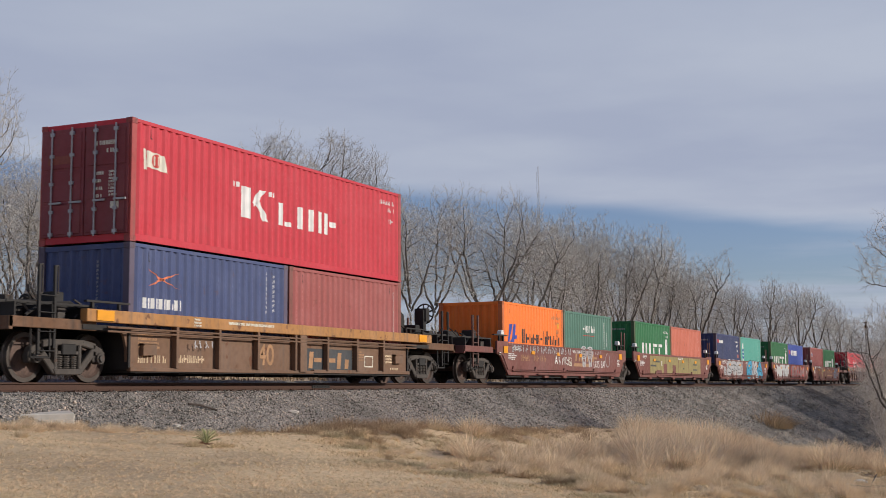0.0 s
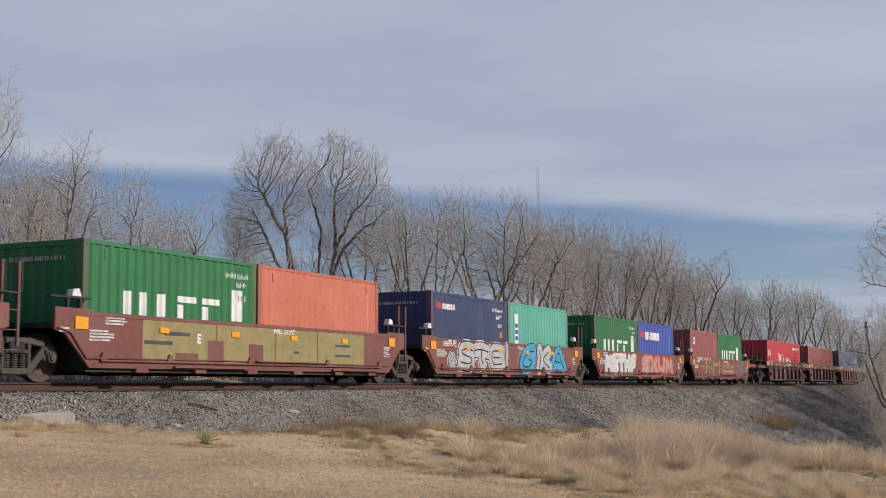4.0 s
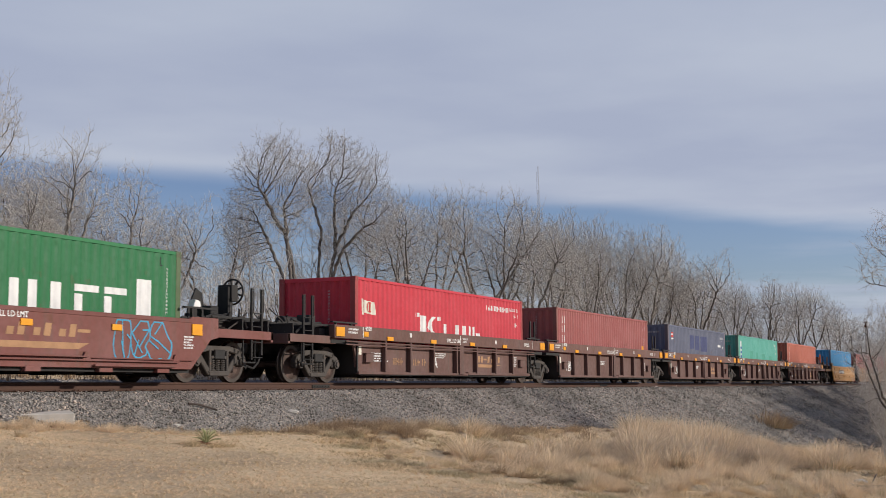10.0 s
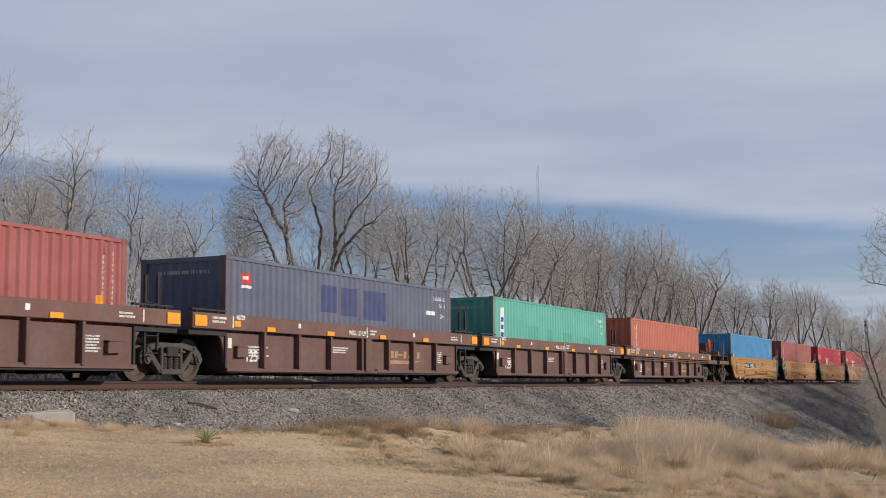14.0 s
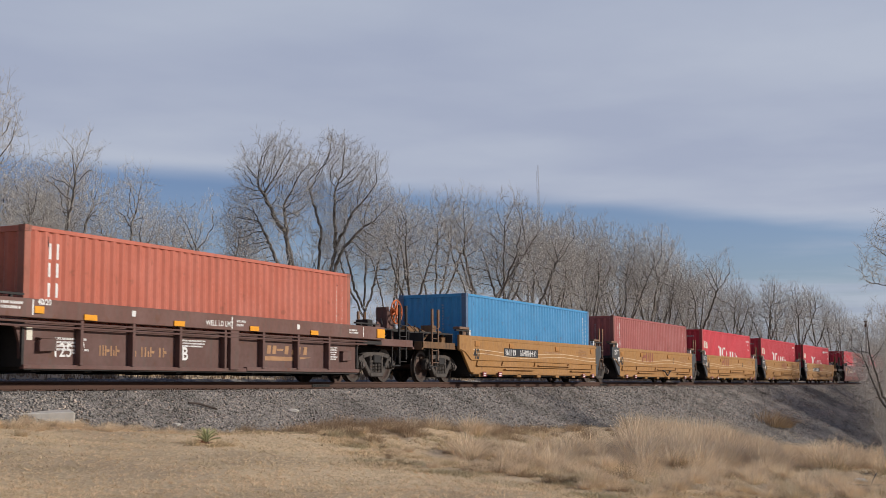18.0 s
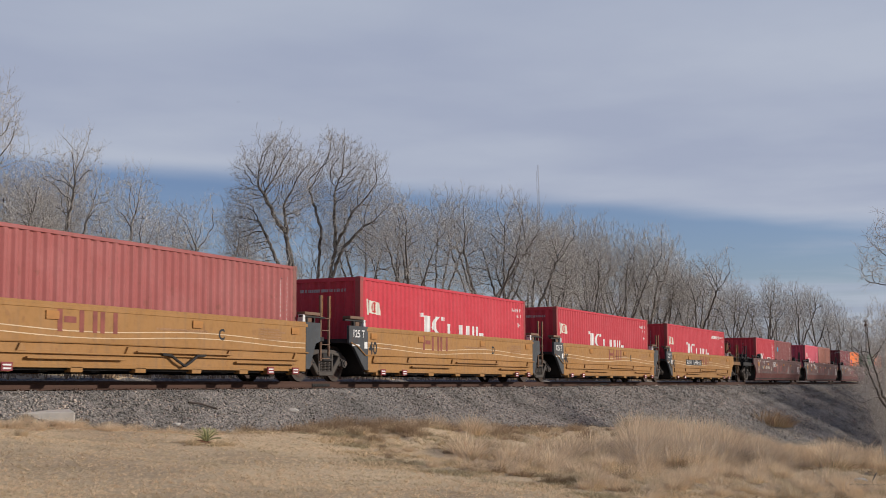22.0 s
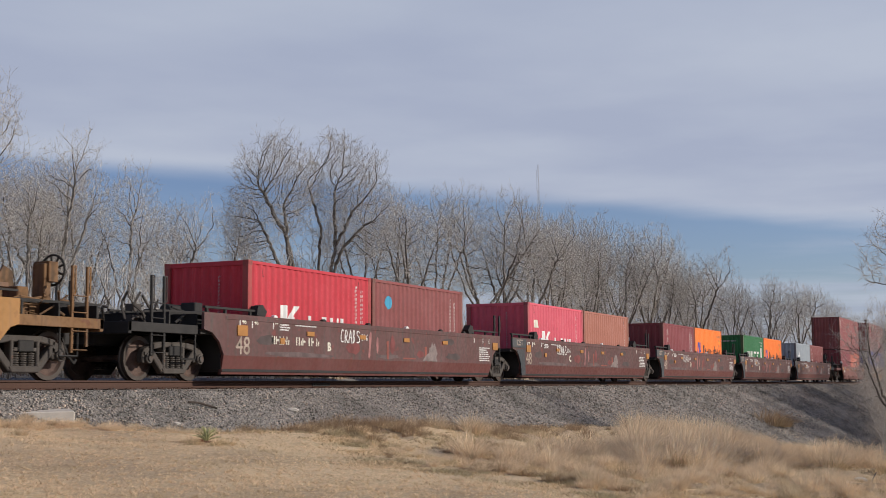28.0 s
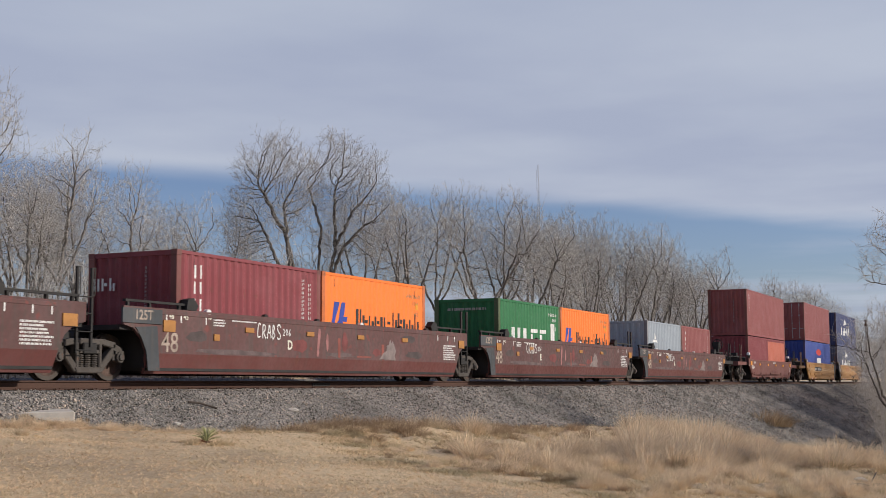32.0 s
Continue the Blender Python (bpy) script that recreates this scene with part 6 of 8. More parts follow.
            figures("olive_bars", boxed((-3.9, -3.75, 0.4, 1.3), (-2.3, -2.12, 0.4, 1.34), (-0.9, -0.7, 0.4, 1.3), (-2.1, -1.2, 0.95, 1.1), (0.0, 0.15, 0.4, 1.2)), OLIVE_SPRAY, root, sp)
    return put


def marks_c(k):
    def put(root, sp):
        reflectors(root, sp, (-7.35, 7.35), 1.32, 0.44, 0.24)
        reflectors(root, sp, (-4.55, -1.75, 1.1, 3.8), 1.22, 0.36, 0.11)
        reflectors(root, sp, (-5.95,), 1.3, 0.24, 0.13)
        note("chord_notes", root, sp, (-6.9, -6.25, 1.38, 2, 0.05), (0.4, 0.8, 1.34, 2, 0.05), (5.6, 6.2, 1.34, 2, 0.04))
        stamp("chord_ticks", lambda bm: [mark_rect(bm, *b) for b in ((-6.12, -6.08, 1.2, 1.48), (0.2, 0.24, 1.18, 1.46), (6.35, 6.39, 1.2, 1.46), (-3.3, -3.18, 1.3, 1.42), (3.0, 3.12, 1.28, 1.4))], WHITE, root, sp)
        put_text("WELL LD LMT", 0.12, -0.78, 1.23, WHITE, root, sp, bold=0.003)
        put_text("40/20", 0.11, -5.98, 1.40, WHITE, root, sp, bold=0.004)
        note("panel_notes", root, sp, (-5.35, -4.3, 0.78, 4, 0.04), (-1.6, -0.5, 0.86, 3, 0.035), (4.75, 5.25, 0.86, 6, 0.035), back=0.138)
        if k in (0, 4):
            note("stencil_c", root, sp, (-4.1, -3.4, 0.50, 1, 0.2), (-3.1, -1.9, 0.50, 1, 0.2), mat=TAN_INK, back=0.138)
        if k:
            put_text("125-T", 0.26, -5.42, 0.46, WHITE, root, sp, 0.138, 0.004)
        if k in (0, 4):
            put_text("A" if k == 0 else "B", 0.28, -1.45, 0.46, WHITE, root, sp, 0.138)
        if k in (0, 2, 4):
            figures("slant_mark_c", block_word(4, 1.55, 3.75, 0.66, 0.2, 4, 0.15, 0.34) + [[(1.5, 0.50), (2.9, 0.50), (3.9, 0.60), (1.55, 0.60)]], TAN_INK, root, sp, 0.138)
        stamp("yellow_tag", lambda bm: mark_rect(bm, -6.1, -5.95, 0.75, 0.98), CREAM, root, sp, 0.138)
    return put


def marks_d(k):
    def put(root, sp):
        e = 0.045 if k else 0.0
        put_text("40", 0.34, -6.08, 0.74, BLACK_INK, root, sp)
        if k:
            put_text("125 T", 0.2, -7.0, 1.17, WHITE, root, sp, -0.012, 0.004)
            figures("big_signs%d" % (k < 3), block_word(3, -2.75 if k < 3 else -0.6, -0.95 if k < 3 else 1.2, 0.92, 0.46, 7, 0, 0.26), MAROON_INK, root, sp)
            stamp("white_tag", lambda bm: (mark_rect(bm, -6.35, -6.18, 0.88, 1.06), mark_rect(bm, -7.0, -6.6, 0.93, 0.98)), WHITE, root, sp, lift=0.014)
        if k in (0, 4):
            stamp("dark_plate", lambda bm: mark_rect(bm, -3.55, -0.35, 0.86, 1.14), BLACK_INK, root, sp)
            stamp("plate_signs", lambda bm: (write_bars(bm, -3.4, -2.3, 0.9, 1, 0.2, 0, random.Random(3)), write_bars(bm, -2.05, -0.5, 0.9, 1, 0.2, 0, random.Random(4))), WHITE, root, sp, lift=0.006)
        else:
            put_text("ACDEB"[k], 0.24, 2.4, 0.92, BLACK_INK, root, sp)
        stamp("pale_stripes", lambda bm: [mark_face(bm, [(x, z + 0.05 * math.sin(x * 0.8)), (x + 0.61, z + 0.05 * math.sin((x + 0.61) * 0.8)), (x + 0.61, z + 0.02 + 0.05 * math.sin((x + 0.61) * 0.8)), (x, z + 0.02 + 0.05 * math.sin(x * 0.8))]) for z in (0.98, 0.86) for x in np.arange(-6.1, 6.0, 0.61)], FAINT, root, sp, lift=0.003)
        if k == 1:
            part("hose", shape("hose", lambda bm: pipe(bm, [(0.3, -0.05, 0.55), (0.6, -0.06, 0.53), (0.8, -0.07, 0.42), (1.05, -0.07, 0.31), (1.3, -0.07, 0.42), (1.5, -0.06, 0.53), (1.8, -0.05, 0.55)], 0.03, 6), BLACKISH), root, pose(0, -sp["y"] - 0.03, 0), "black sagging air hose")
        note("ink_notes", root, sp, (4.0, 5.2, 1.2, 5, 0.035), (0.2, 2.0, 1.05, 1, 0.05), (-5.2, -4.6, 0.98, 3, 0.03), mat=TAN_INK)
        me = shape("placard", lambda bm: box(bm, -0.14, 0.14, -0.01, 0.01, -0.08, 0.08), PLACARD)
        for x in (-5.4, -4.1, 4.4, 5.5):
            part("placard", me, root, pose(x, -sp["y"] - 0.085, 0.25), "small red and white placard")
        stamp("placard_lines", lambda bm: [mark_rect(bm, x - 0.10, x + 0.10, z, z + 0.03) for x in (-5.4, -4.1, 4.4, 5.5) for z in (0.20, 0.265)], WHITE, root, sp, lift=0.098)
        reflectors(root, sp, (-5.8, -2.9, 1.6, 5.6), 1.22, 0.34, 0.16, mat=DULL_REFLECT)
    return put


def marks_e(k):
    def put(root, sp):
        put_text("48", 0.42, -7.15, 0.60, DULL_CREAM, root, sp, bold=0.004)
        stamp("length_ticks", lambda bm: [mark_rect(bm, x, x + 0.035, 1.22, 1.44) for x in (-7.0, -6.5, -5.6, 6.2, 6.9, 7.4)], WHITE, root, sp)
        put_text("48", 0.12, -6.9, 1.30, CREAM, root, sp, bold=0.003)
        put_text("45", 0.12, -6.4, 1.30, CREAM, root, sp, bold=0.003)
        put_text("40", 0.12, -5.55, 1.34, CREAM, root, sp, bold=0.003)
        note("long_notes", root, sp, (-5.3, -4.7, 1.38, 4, 0.035), (6.6, 7.5, 1.05, 7, 0.04), (-4.6, -3.6, 1.33, 1, 0.03))
        reflectors(root, sp, (-6.9, 7.9), 1.14, 0.4, 0.24, mat=DULL_REFLECT)
        reflectors(root, sp, (-3.9, -1.2, 1.4, 4.0), 1.16, 0.34, 0.11, mat=DULL_REFLECT)
        reflectors(root, sp, (-5.2,), 0.95, 0.2, 0.14, mat=DULL_REFLECT)
        if k:
            part("end_plate", shape("end_plate_long", lambda bm: box(bm, -8.42, -7.15, -0.02, 0.02, 1.16, 1.46), CAR_SLATE), root, pose(0, -sp["y"] - 0.006, 0), "dark grey weight plate")
            put_text("125T", 0.2, -8.05, 1.24, DULL_CREAM, root, sp, -0.022, 0.006)
            part("end_casting", shape("end_casting_long", lambda bm: slab(bm, [(-8.0, 1.08), (-7.3, 1.12), (-7.2, 0.2), (-7.58, 0.2), (-7.65, 0.6), (-7.8, 0.86)], -0.012, 0.012), CAR_SLATE), root, pose(0, -sp["y"] - 0.004, 0))
        if k == 0:
            note("stencil_e", root, sp, (-5.65, -4.75, 0.86, 1, 0.2), (-4.6, -3.5, 0.86, 1, 0.2), mat=CREAM)
        x = -2.4 if k == 0 else -4.4 + (k % 3) * 0.4
        tag(root, sp, "tag_e%d" % k, "CRABS", x, x + 1.05, 0.98, 0.36, WHITE, 0.034, k)
        tag(root, sp, "tag_figures_e%d" % k, "206", x + 1.12, x + 1.5, 1.08, 0.16, WHITE, 0.022, k)
        put_text("BCDEA"[k], 0.22, -3.05 + (k % 3) * 0.4, 0.76, CREAM, root, sp)
        figures("red_blotch", [blob(random.Random(5), -1.7, 0.85, 0.7, 0.3), blob(random.Random(6), 0.55, 1.0, 0.3, 0.5), blob(random.Random(7), 2.3, 0.78, 0.5, 0.2)], RED_FADE, root, sp, label="faded red primer patch", lift=0.0048)
        figures("dark_blotch", [blob(random.Random(8), 4.3, 1.2, 0.9, 0.22), blob(random.Random(9), 4.6, 0.75, 1.1, 0.22), blob(random.Random(10), -5.9, 0.95, 0.7, 0.25)], DARK_FADE, root, sp, label="dark over-painted patch")
        stamp("worn_patch", lambda bm: mark_concave(bm, [(2.45, 0.585), (2.7, 0.60), (2.8, 0.575), (2.95, 0.59), (3.45, 0.575), (3.38, 0.7), (3.46, 0.82), (3.36, 1.0), (3.26, 1.12), (3.18, 1.04), (3.1, 1.16), (3.02, 1.0), (2.9, 0.98), (2.88, 0.82), (2.7, 0.76)]), SCRAPE, root, sp, label="scraped pale patch", lift=0.0075, stuff=False)
        figures("pink_scrape", [rounded([(-0.9, 0.62), (-0.78, 0.6), (-0.72, 0.95), (-0.66, 1.3), (-0.82, 1.32), (-0.84, 0.9)], 1), rounded(blob(random.Random(21), -0.35, 0.92, 0.16, 0.5, 9, 0.4), 1)], PINK_SCRAPE, root, sp, label="pale scraped streak", lift=0.0062)
        figures("grime_wash", [rounded(blob(random.Random(22 + k), -4.5, 0.64, 2.6, 0.14, 13, 0.5), 1), rounded(blob(random.Random(32 + k), 0.4, 0.66, 1.5, 0.12, 13, 0.5), 1)], SCRAPE_DIM, root, sp, label="grey road grime", lift=0.0028)
        stamp("red_scrapes", lambda bm: [mark_rect(bm, *b) for b in ((0.2, 0.32, 0.6, 1.1), (2.6, 2.75, 0.6, 1.0), (1.2, 2.0, 0.62, 0.66))], MAROON_INK, root, sp)
    return put


def build_cars():
    g = "units of the train"
    well_car("ochre", 27.08, "ochre and rust-brown well wagon with posted sides", True, True, g, lambda r, sp: (
        reflectors(r, sp, (-7.1, 7.0), 1.3, 0.5, 0.2),
        stamp("panel_signs_a", lambda bm: (write_bars(bm, -5.9, -4.95, 0.40, 1, 0.16, 0, random.Random(3)), write_bars(bm, -4.6, -3.6, 0.42, 1, 0.16, 0, random.Random(4))), FAINT, r, sp, 0.142),
        stamp("dark_panel_a", lambda bm: mark_rect(bm, 0.62, 3.02, 0.3, 0.86), CAR_SLATE, r, sp, 0.142, "dark grey painted panel", stuff=False),
        figures("block_a", block_word(3, 0.78, 2.9, 0.36, 0.42, 5, 0.12, 0.32), TAN_INK, r, sp, 0.138),
        figures("outline_box_a", boxed((3.7, 4.18, 0.42, 0.45), (3.7, 4.18, 0.70, 0.73), (3.7, 3.73, 0.45, 0.70), (4.15, 4.18, 0.45, 0.70)), CREAM, r, sp, 0.142),
        stamp("upright_code_a", lambda bm: column_bars(bm, 3.12, 0.28, 0.82, 0.06, random.Random(2)), CREAM, r, sp, 0.142),
        note("worn_lines_a", r, sp, (4.85, 5.5, 0.72, 3, 0.05), (5.2, 5.9, 0.36, 2, 0.06), mat=FAINT, back=0.142),
        put_text("40", 0.5, -1.5, 0.42, TAN_INK, r, sp, 0.142),
        note("panel_notes_a", r, sp, (-5.9, -5.2, 0.95, 4, 0.05), (3.0, 3.8, 0.8, 4, 0.04), mat=TAN_INK, back=0.142),
        note("chord_notes_a", r, sp, (-4.2, -3.9, 1.34, 3, 0.04), (-2.9, -1.0, 1.30, 1, 0.06), mat=CREAM),
        scrawl(r, sp, "tag_a", -4.2, -3.6, 0.72, 0.2, SILVER_SPRAY, 70)), gear=BLACKISH)
    for k in range(5):
        well_car("smooth", 46.89 + 15.488 * k, "red-brown smooth-sided well wagon unit" + (" with bright graffiti" if k in (0, 2, 3) else " with over-painted patches"), k == 0, k == 4, g, marks_b(k))
    for k in range(5):
        well_car("posted", 128.77 + 15.66 * k, "dark brown well wagon unit with ribbed posted sides", k == 0, k == 4, g, marks_c(k))
    for k in range(5):
        well_car("yellow", 211.17 + 15.457 * k, "mustard-yellow well wagon unit with long side ledges", k == 0, k == 4, g, marks_d(k))
    for k in range(5):
        well_car("long", 293.95 + 17.835 * k + 0.15, "faded dark brown long well wagon unit, scraped sides", k == 0, k == 4, g, marks_e(k))
    well_car("smooth", 387.13, "red-brown well wagon under stacked containers", True, True, g, smooth_common)
    well_car("yellow", 407.5, "mustard-yellow well wagon under stacked containers", True, False, g, marks_d(0))
    well_car("yellow", 423.5, "mustard-yellow well wagon under stacked containers", False, True, g, marks_d(1))


build_cars()


# ---- trees ----
def colony(seed, stems, lobes, count, step=0.25, kill=0.27, reach=3.2, rise=0.03, wander=0.23, loose=1.7):
    """Bare crown that grows towards points strewn through its lobes. Gives places, parents and radii of its joints."""
    rng = np.random.default_rng(seed)
    size = np.array([a[3] * a[4] * a[5] for a in lobes])
    # the points lie in loose bunches, so that the crown is ragged, with gaps
    many = max(8, count // 9)
    pick = rng.choice(len(lobes), many, p=size / size.sum())
    d = rng.normal(size=(many, 3))
    d *= (rng.random(many) ** 0.42 / np.linalg.norm(d, axis=1))[:, None]
    L = np.array(lobes)
    goal = (L[pick, :3] + d * L[pick, 3:])[rng.integers(0, many, count)] + rng.normal(0, loose * step, (count, 3))
    place, parent, kids = [], [], []
    for line in stems:
        last = -1
        for a, b in zip(line, line[1:]):
            a, b = np.array(a, float), np.array(b, float)
            n = max(1, round(np.linalg.norm(b - a) / step))
            for k in range(0 if last < 0 else 1, n + 1):
                place.append(a + (b - a) * k / n + rng.normal(0, 0.03, 3) * (k > 0))
                parent.append(last)
                kids.append(0)
                last = len(place) - 1
    based = len(place)
    best, who = np.full(count, 1e9), np.zeros(count, int)
    fresh = 0
    live = np.ones(count, bool)
    for _ in range(90):
        new_at = np.array(place[fresh:])
        if not len(new_at):
            break
        gap = np.linalg.norm(goal[:, None] - new_at[None], axis=2)
        j = gap.argmin(1)
        near = gap[np.arange(count), j]
        better = near < best
        best[better], who[better] = near[better], j[better] + fresh
        fresh = len(place)
        live &= best > kill
        act = live & (best < reach)
        if not act.any():
            break
        now = np.array(place)
        g = np.nonzero(act)[0]
        pull = np.zeros((len(now), 3))
        np.add.at(pull, who[g], (goal[g] - now[who[g]]) / best[g][:, None])
        for w in np.unique(who[g]):
            if kids[w] > 3:
                continue
            v = pull[w] / (np.linalg.norm(pull[w]) + 1e-6)
            if parent[w] >= 0:
                run_on = now[w] - now[parent[w]]
                v = v + 0.5 * run_on / (np.linalg.norm(run_on) + 1e-6)
            v = v + rng.normal(0, wander, 3) + (0, 0, rise)
            place.append(now[w] + v / np.linalg.norm(v) * step)
            parent.append(w)
            kids[w] += 1
            kids.append(0)
    return np.array(place), parent, based


def crown(seed, stems, lobes, count, tip=0.007, twigs=1.4, long=0.5, power=2.0, hang=0.3, sprigs=1, stout=1.3, **kw):
    """Lists of (p, q, r1, r2) for the wood and for the fine branches and twigs of a bare tree."""
    P, parent, based = colony(seed, stems, lobes, count, **kw)
    rng = np.random.default_rng(seed + 500)
    n = len(P)
    flow = np.zeros(n)
    for k in range(n - 1, -1, -1):
        flow[k] = max(flow[k], tip ** power)
        if parent[k] >= 0:
            flow[parent[k]] += flow[k]
    R = flow ** (1 / power)
    R[:based] *= stout
    wood, fine = [], []
    for k in range(n):
        p = parent[k]
        if p < 0:
            continue
        (wood if k < based or R[k] > tip * 2.2 else fine).append((P[p], P[k], min(R[p], R[k] * 1.25), R[k]))
        if R[k] < tip * 3.4:
            way = (P[k] - P[p]) / (np.linalg.norm(P[k] - P[p]) + 1e-6)
            for _ in range(rng.poisson(twigs)):
                d = way * 0.75 + rng.normal(0, 0.55, 3) + (0, 0, hang)
                d /= np.linalg.norm(d)
                a, size = P[k], long * rng.uniform(0.4, 1.2)
                b = a + d * size * 0.5
                d = d + rng.normal(0, 0.28, 3) + (0, 0, 0.12)
                c = b + d / np.linalg.norm(d) * size * 0.5
                fine.append((a, b, tip * 0.75, tip * 0.6))
                fine.append((b, c, tip * 0.6, tip * 0.35))
                for _ in range(sprigs):
                    e = d / np.linalg.norm(d) + rng.normal(0, 0.5, 3) + (0, 0, 0.2)
                    fine.append((b, b + e / np.linalg.norm(e) * size * rng.uniform(0.3, 0.6), tip * 0.5, tip * 0.3))
    return wood, fine


def tubes_mesh(name, segs, sides, mat):
    n = len(segs)
    P, Q = np.array([s[0] for s in segs]), np.array([s[1] for s in segs])
    R1, R2 = np.array([s[2] for s in segs]), np.array([s[3] for s in segs])
    d = Q - P
    d /= np.linalg.norm(d, axis=1)[:, None]
    ref = np.where(np.abs(d[:, 2:3]) < 0.9, np.array([[0, 0, 1.0]]), np.array([[1.0, 0, 0]]))
    a = np.cross(d, ref)
    a /= np.linalg.norm(a, axis=1)[:, None]
    b = np.cross(d, a)
    ang = np.arange(sides) * math.tau / sides
    ring = a[:, None] * np.cos(ang)[None, :, None] + b[:, None] * np.sin(ang)[None, :, None]
    v = np.concatenate([P[:, None] + ring * R1[:, None, None], (Q + d * R2[:, None] * 0.5)[:, None] + ring * R2[:, None, None]], 1).reshape(-1, 3)
    k = np.arange(sides)
    f = np.stack([k, (k + 1) % sides, (k + 1) % sides + sides, k + sides], -1)
    f = (f[None] + (np.arange(n) * 2 * sides)[:, None, None]).reshape(-1, 4)
    me = from_arrays(name, v, f, mat)
    me.shade_smooth()
    return me


def tree_kind(seed, label, stems, lobes, count, name="tree", sides=6, pale=False, **kw):
    wood, fine = crown(seed, stems, lobes, count, **kw)
    return tubes_mesh("trunk", wood, sides, TWIG if pale else BARK), tubes_mesh("crown", fine, 3, TWIG), label, name


def bunch(seed, n, foot, top, out):
    """Stems that rise from one foot and part."""
    rng = random.Random(seed)
    rows = []
    for k in range(n):
        a = rng.uniform(0, 1) + k * math.tau / n
        o, h = out * rng.uniform(0.6, 1.2), top * rng.uniform(0.8, 1.15)
        x, y = math.cos(a), math.sin(a)
        rows.append([(0, 0, -0.4), (foot * x + 0.25 * o * x, foot * y + 0.25 * o * y, h * 0.5), (foot * x + o * x, foot * y + o * y, h)])
    return rows


def limbed(seed, n, fork, top, out, puff):
    """A trunk that parts into spreading limbs, and a lobe of crown about each limb's end and on its way."""
    rng = random.Random(seed)
    lean = rng.uniform(-0.3, 0.3)
    rows, lobes = [], []
    for k in range(n):
        a = rng.uniform(-0.5, 0.5) + k * math.tau / n
        o, h = out * rng.uniform(0.55, 1.25), top * rng.uniform(0.82, 1.12)
        x, y, f = math.cos(a) * o, math.sin(a) * o * 0.8, fork * rng.uniform(0.75, 1.2)
        mid = (lean + x * 0.5, y * 0.5, f + (h - f) * rng.uniform(0.34, 0.5))
        rows.append([(0, 0, -0.4), (lean, 0, f), mid, (lean + x, y, h)] if k == 0 else [(lean, 0, f), mid, (lean + x, y, h)])
        r = puff * rng.uniform(0.8, 1.25)
        lobes.append((lean + x * 1.05, y, h + 0.75 * r, r, r, r * 1.15))
        side = rng.choice((-1, 1))
        lobes.append((lean + x * 1.1 + 0.5 * side * puff, y * 1.1, mid[2] + rng.uniform(0.5, 1.1), r * 0.75, r * 0.75, r * 0.6))
    return rows, lobes


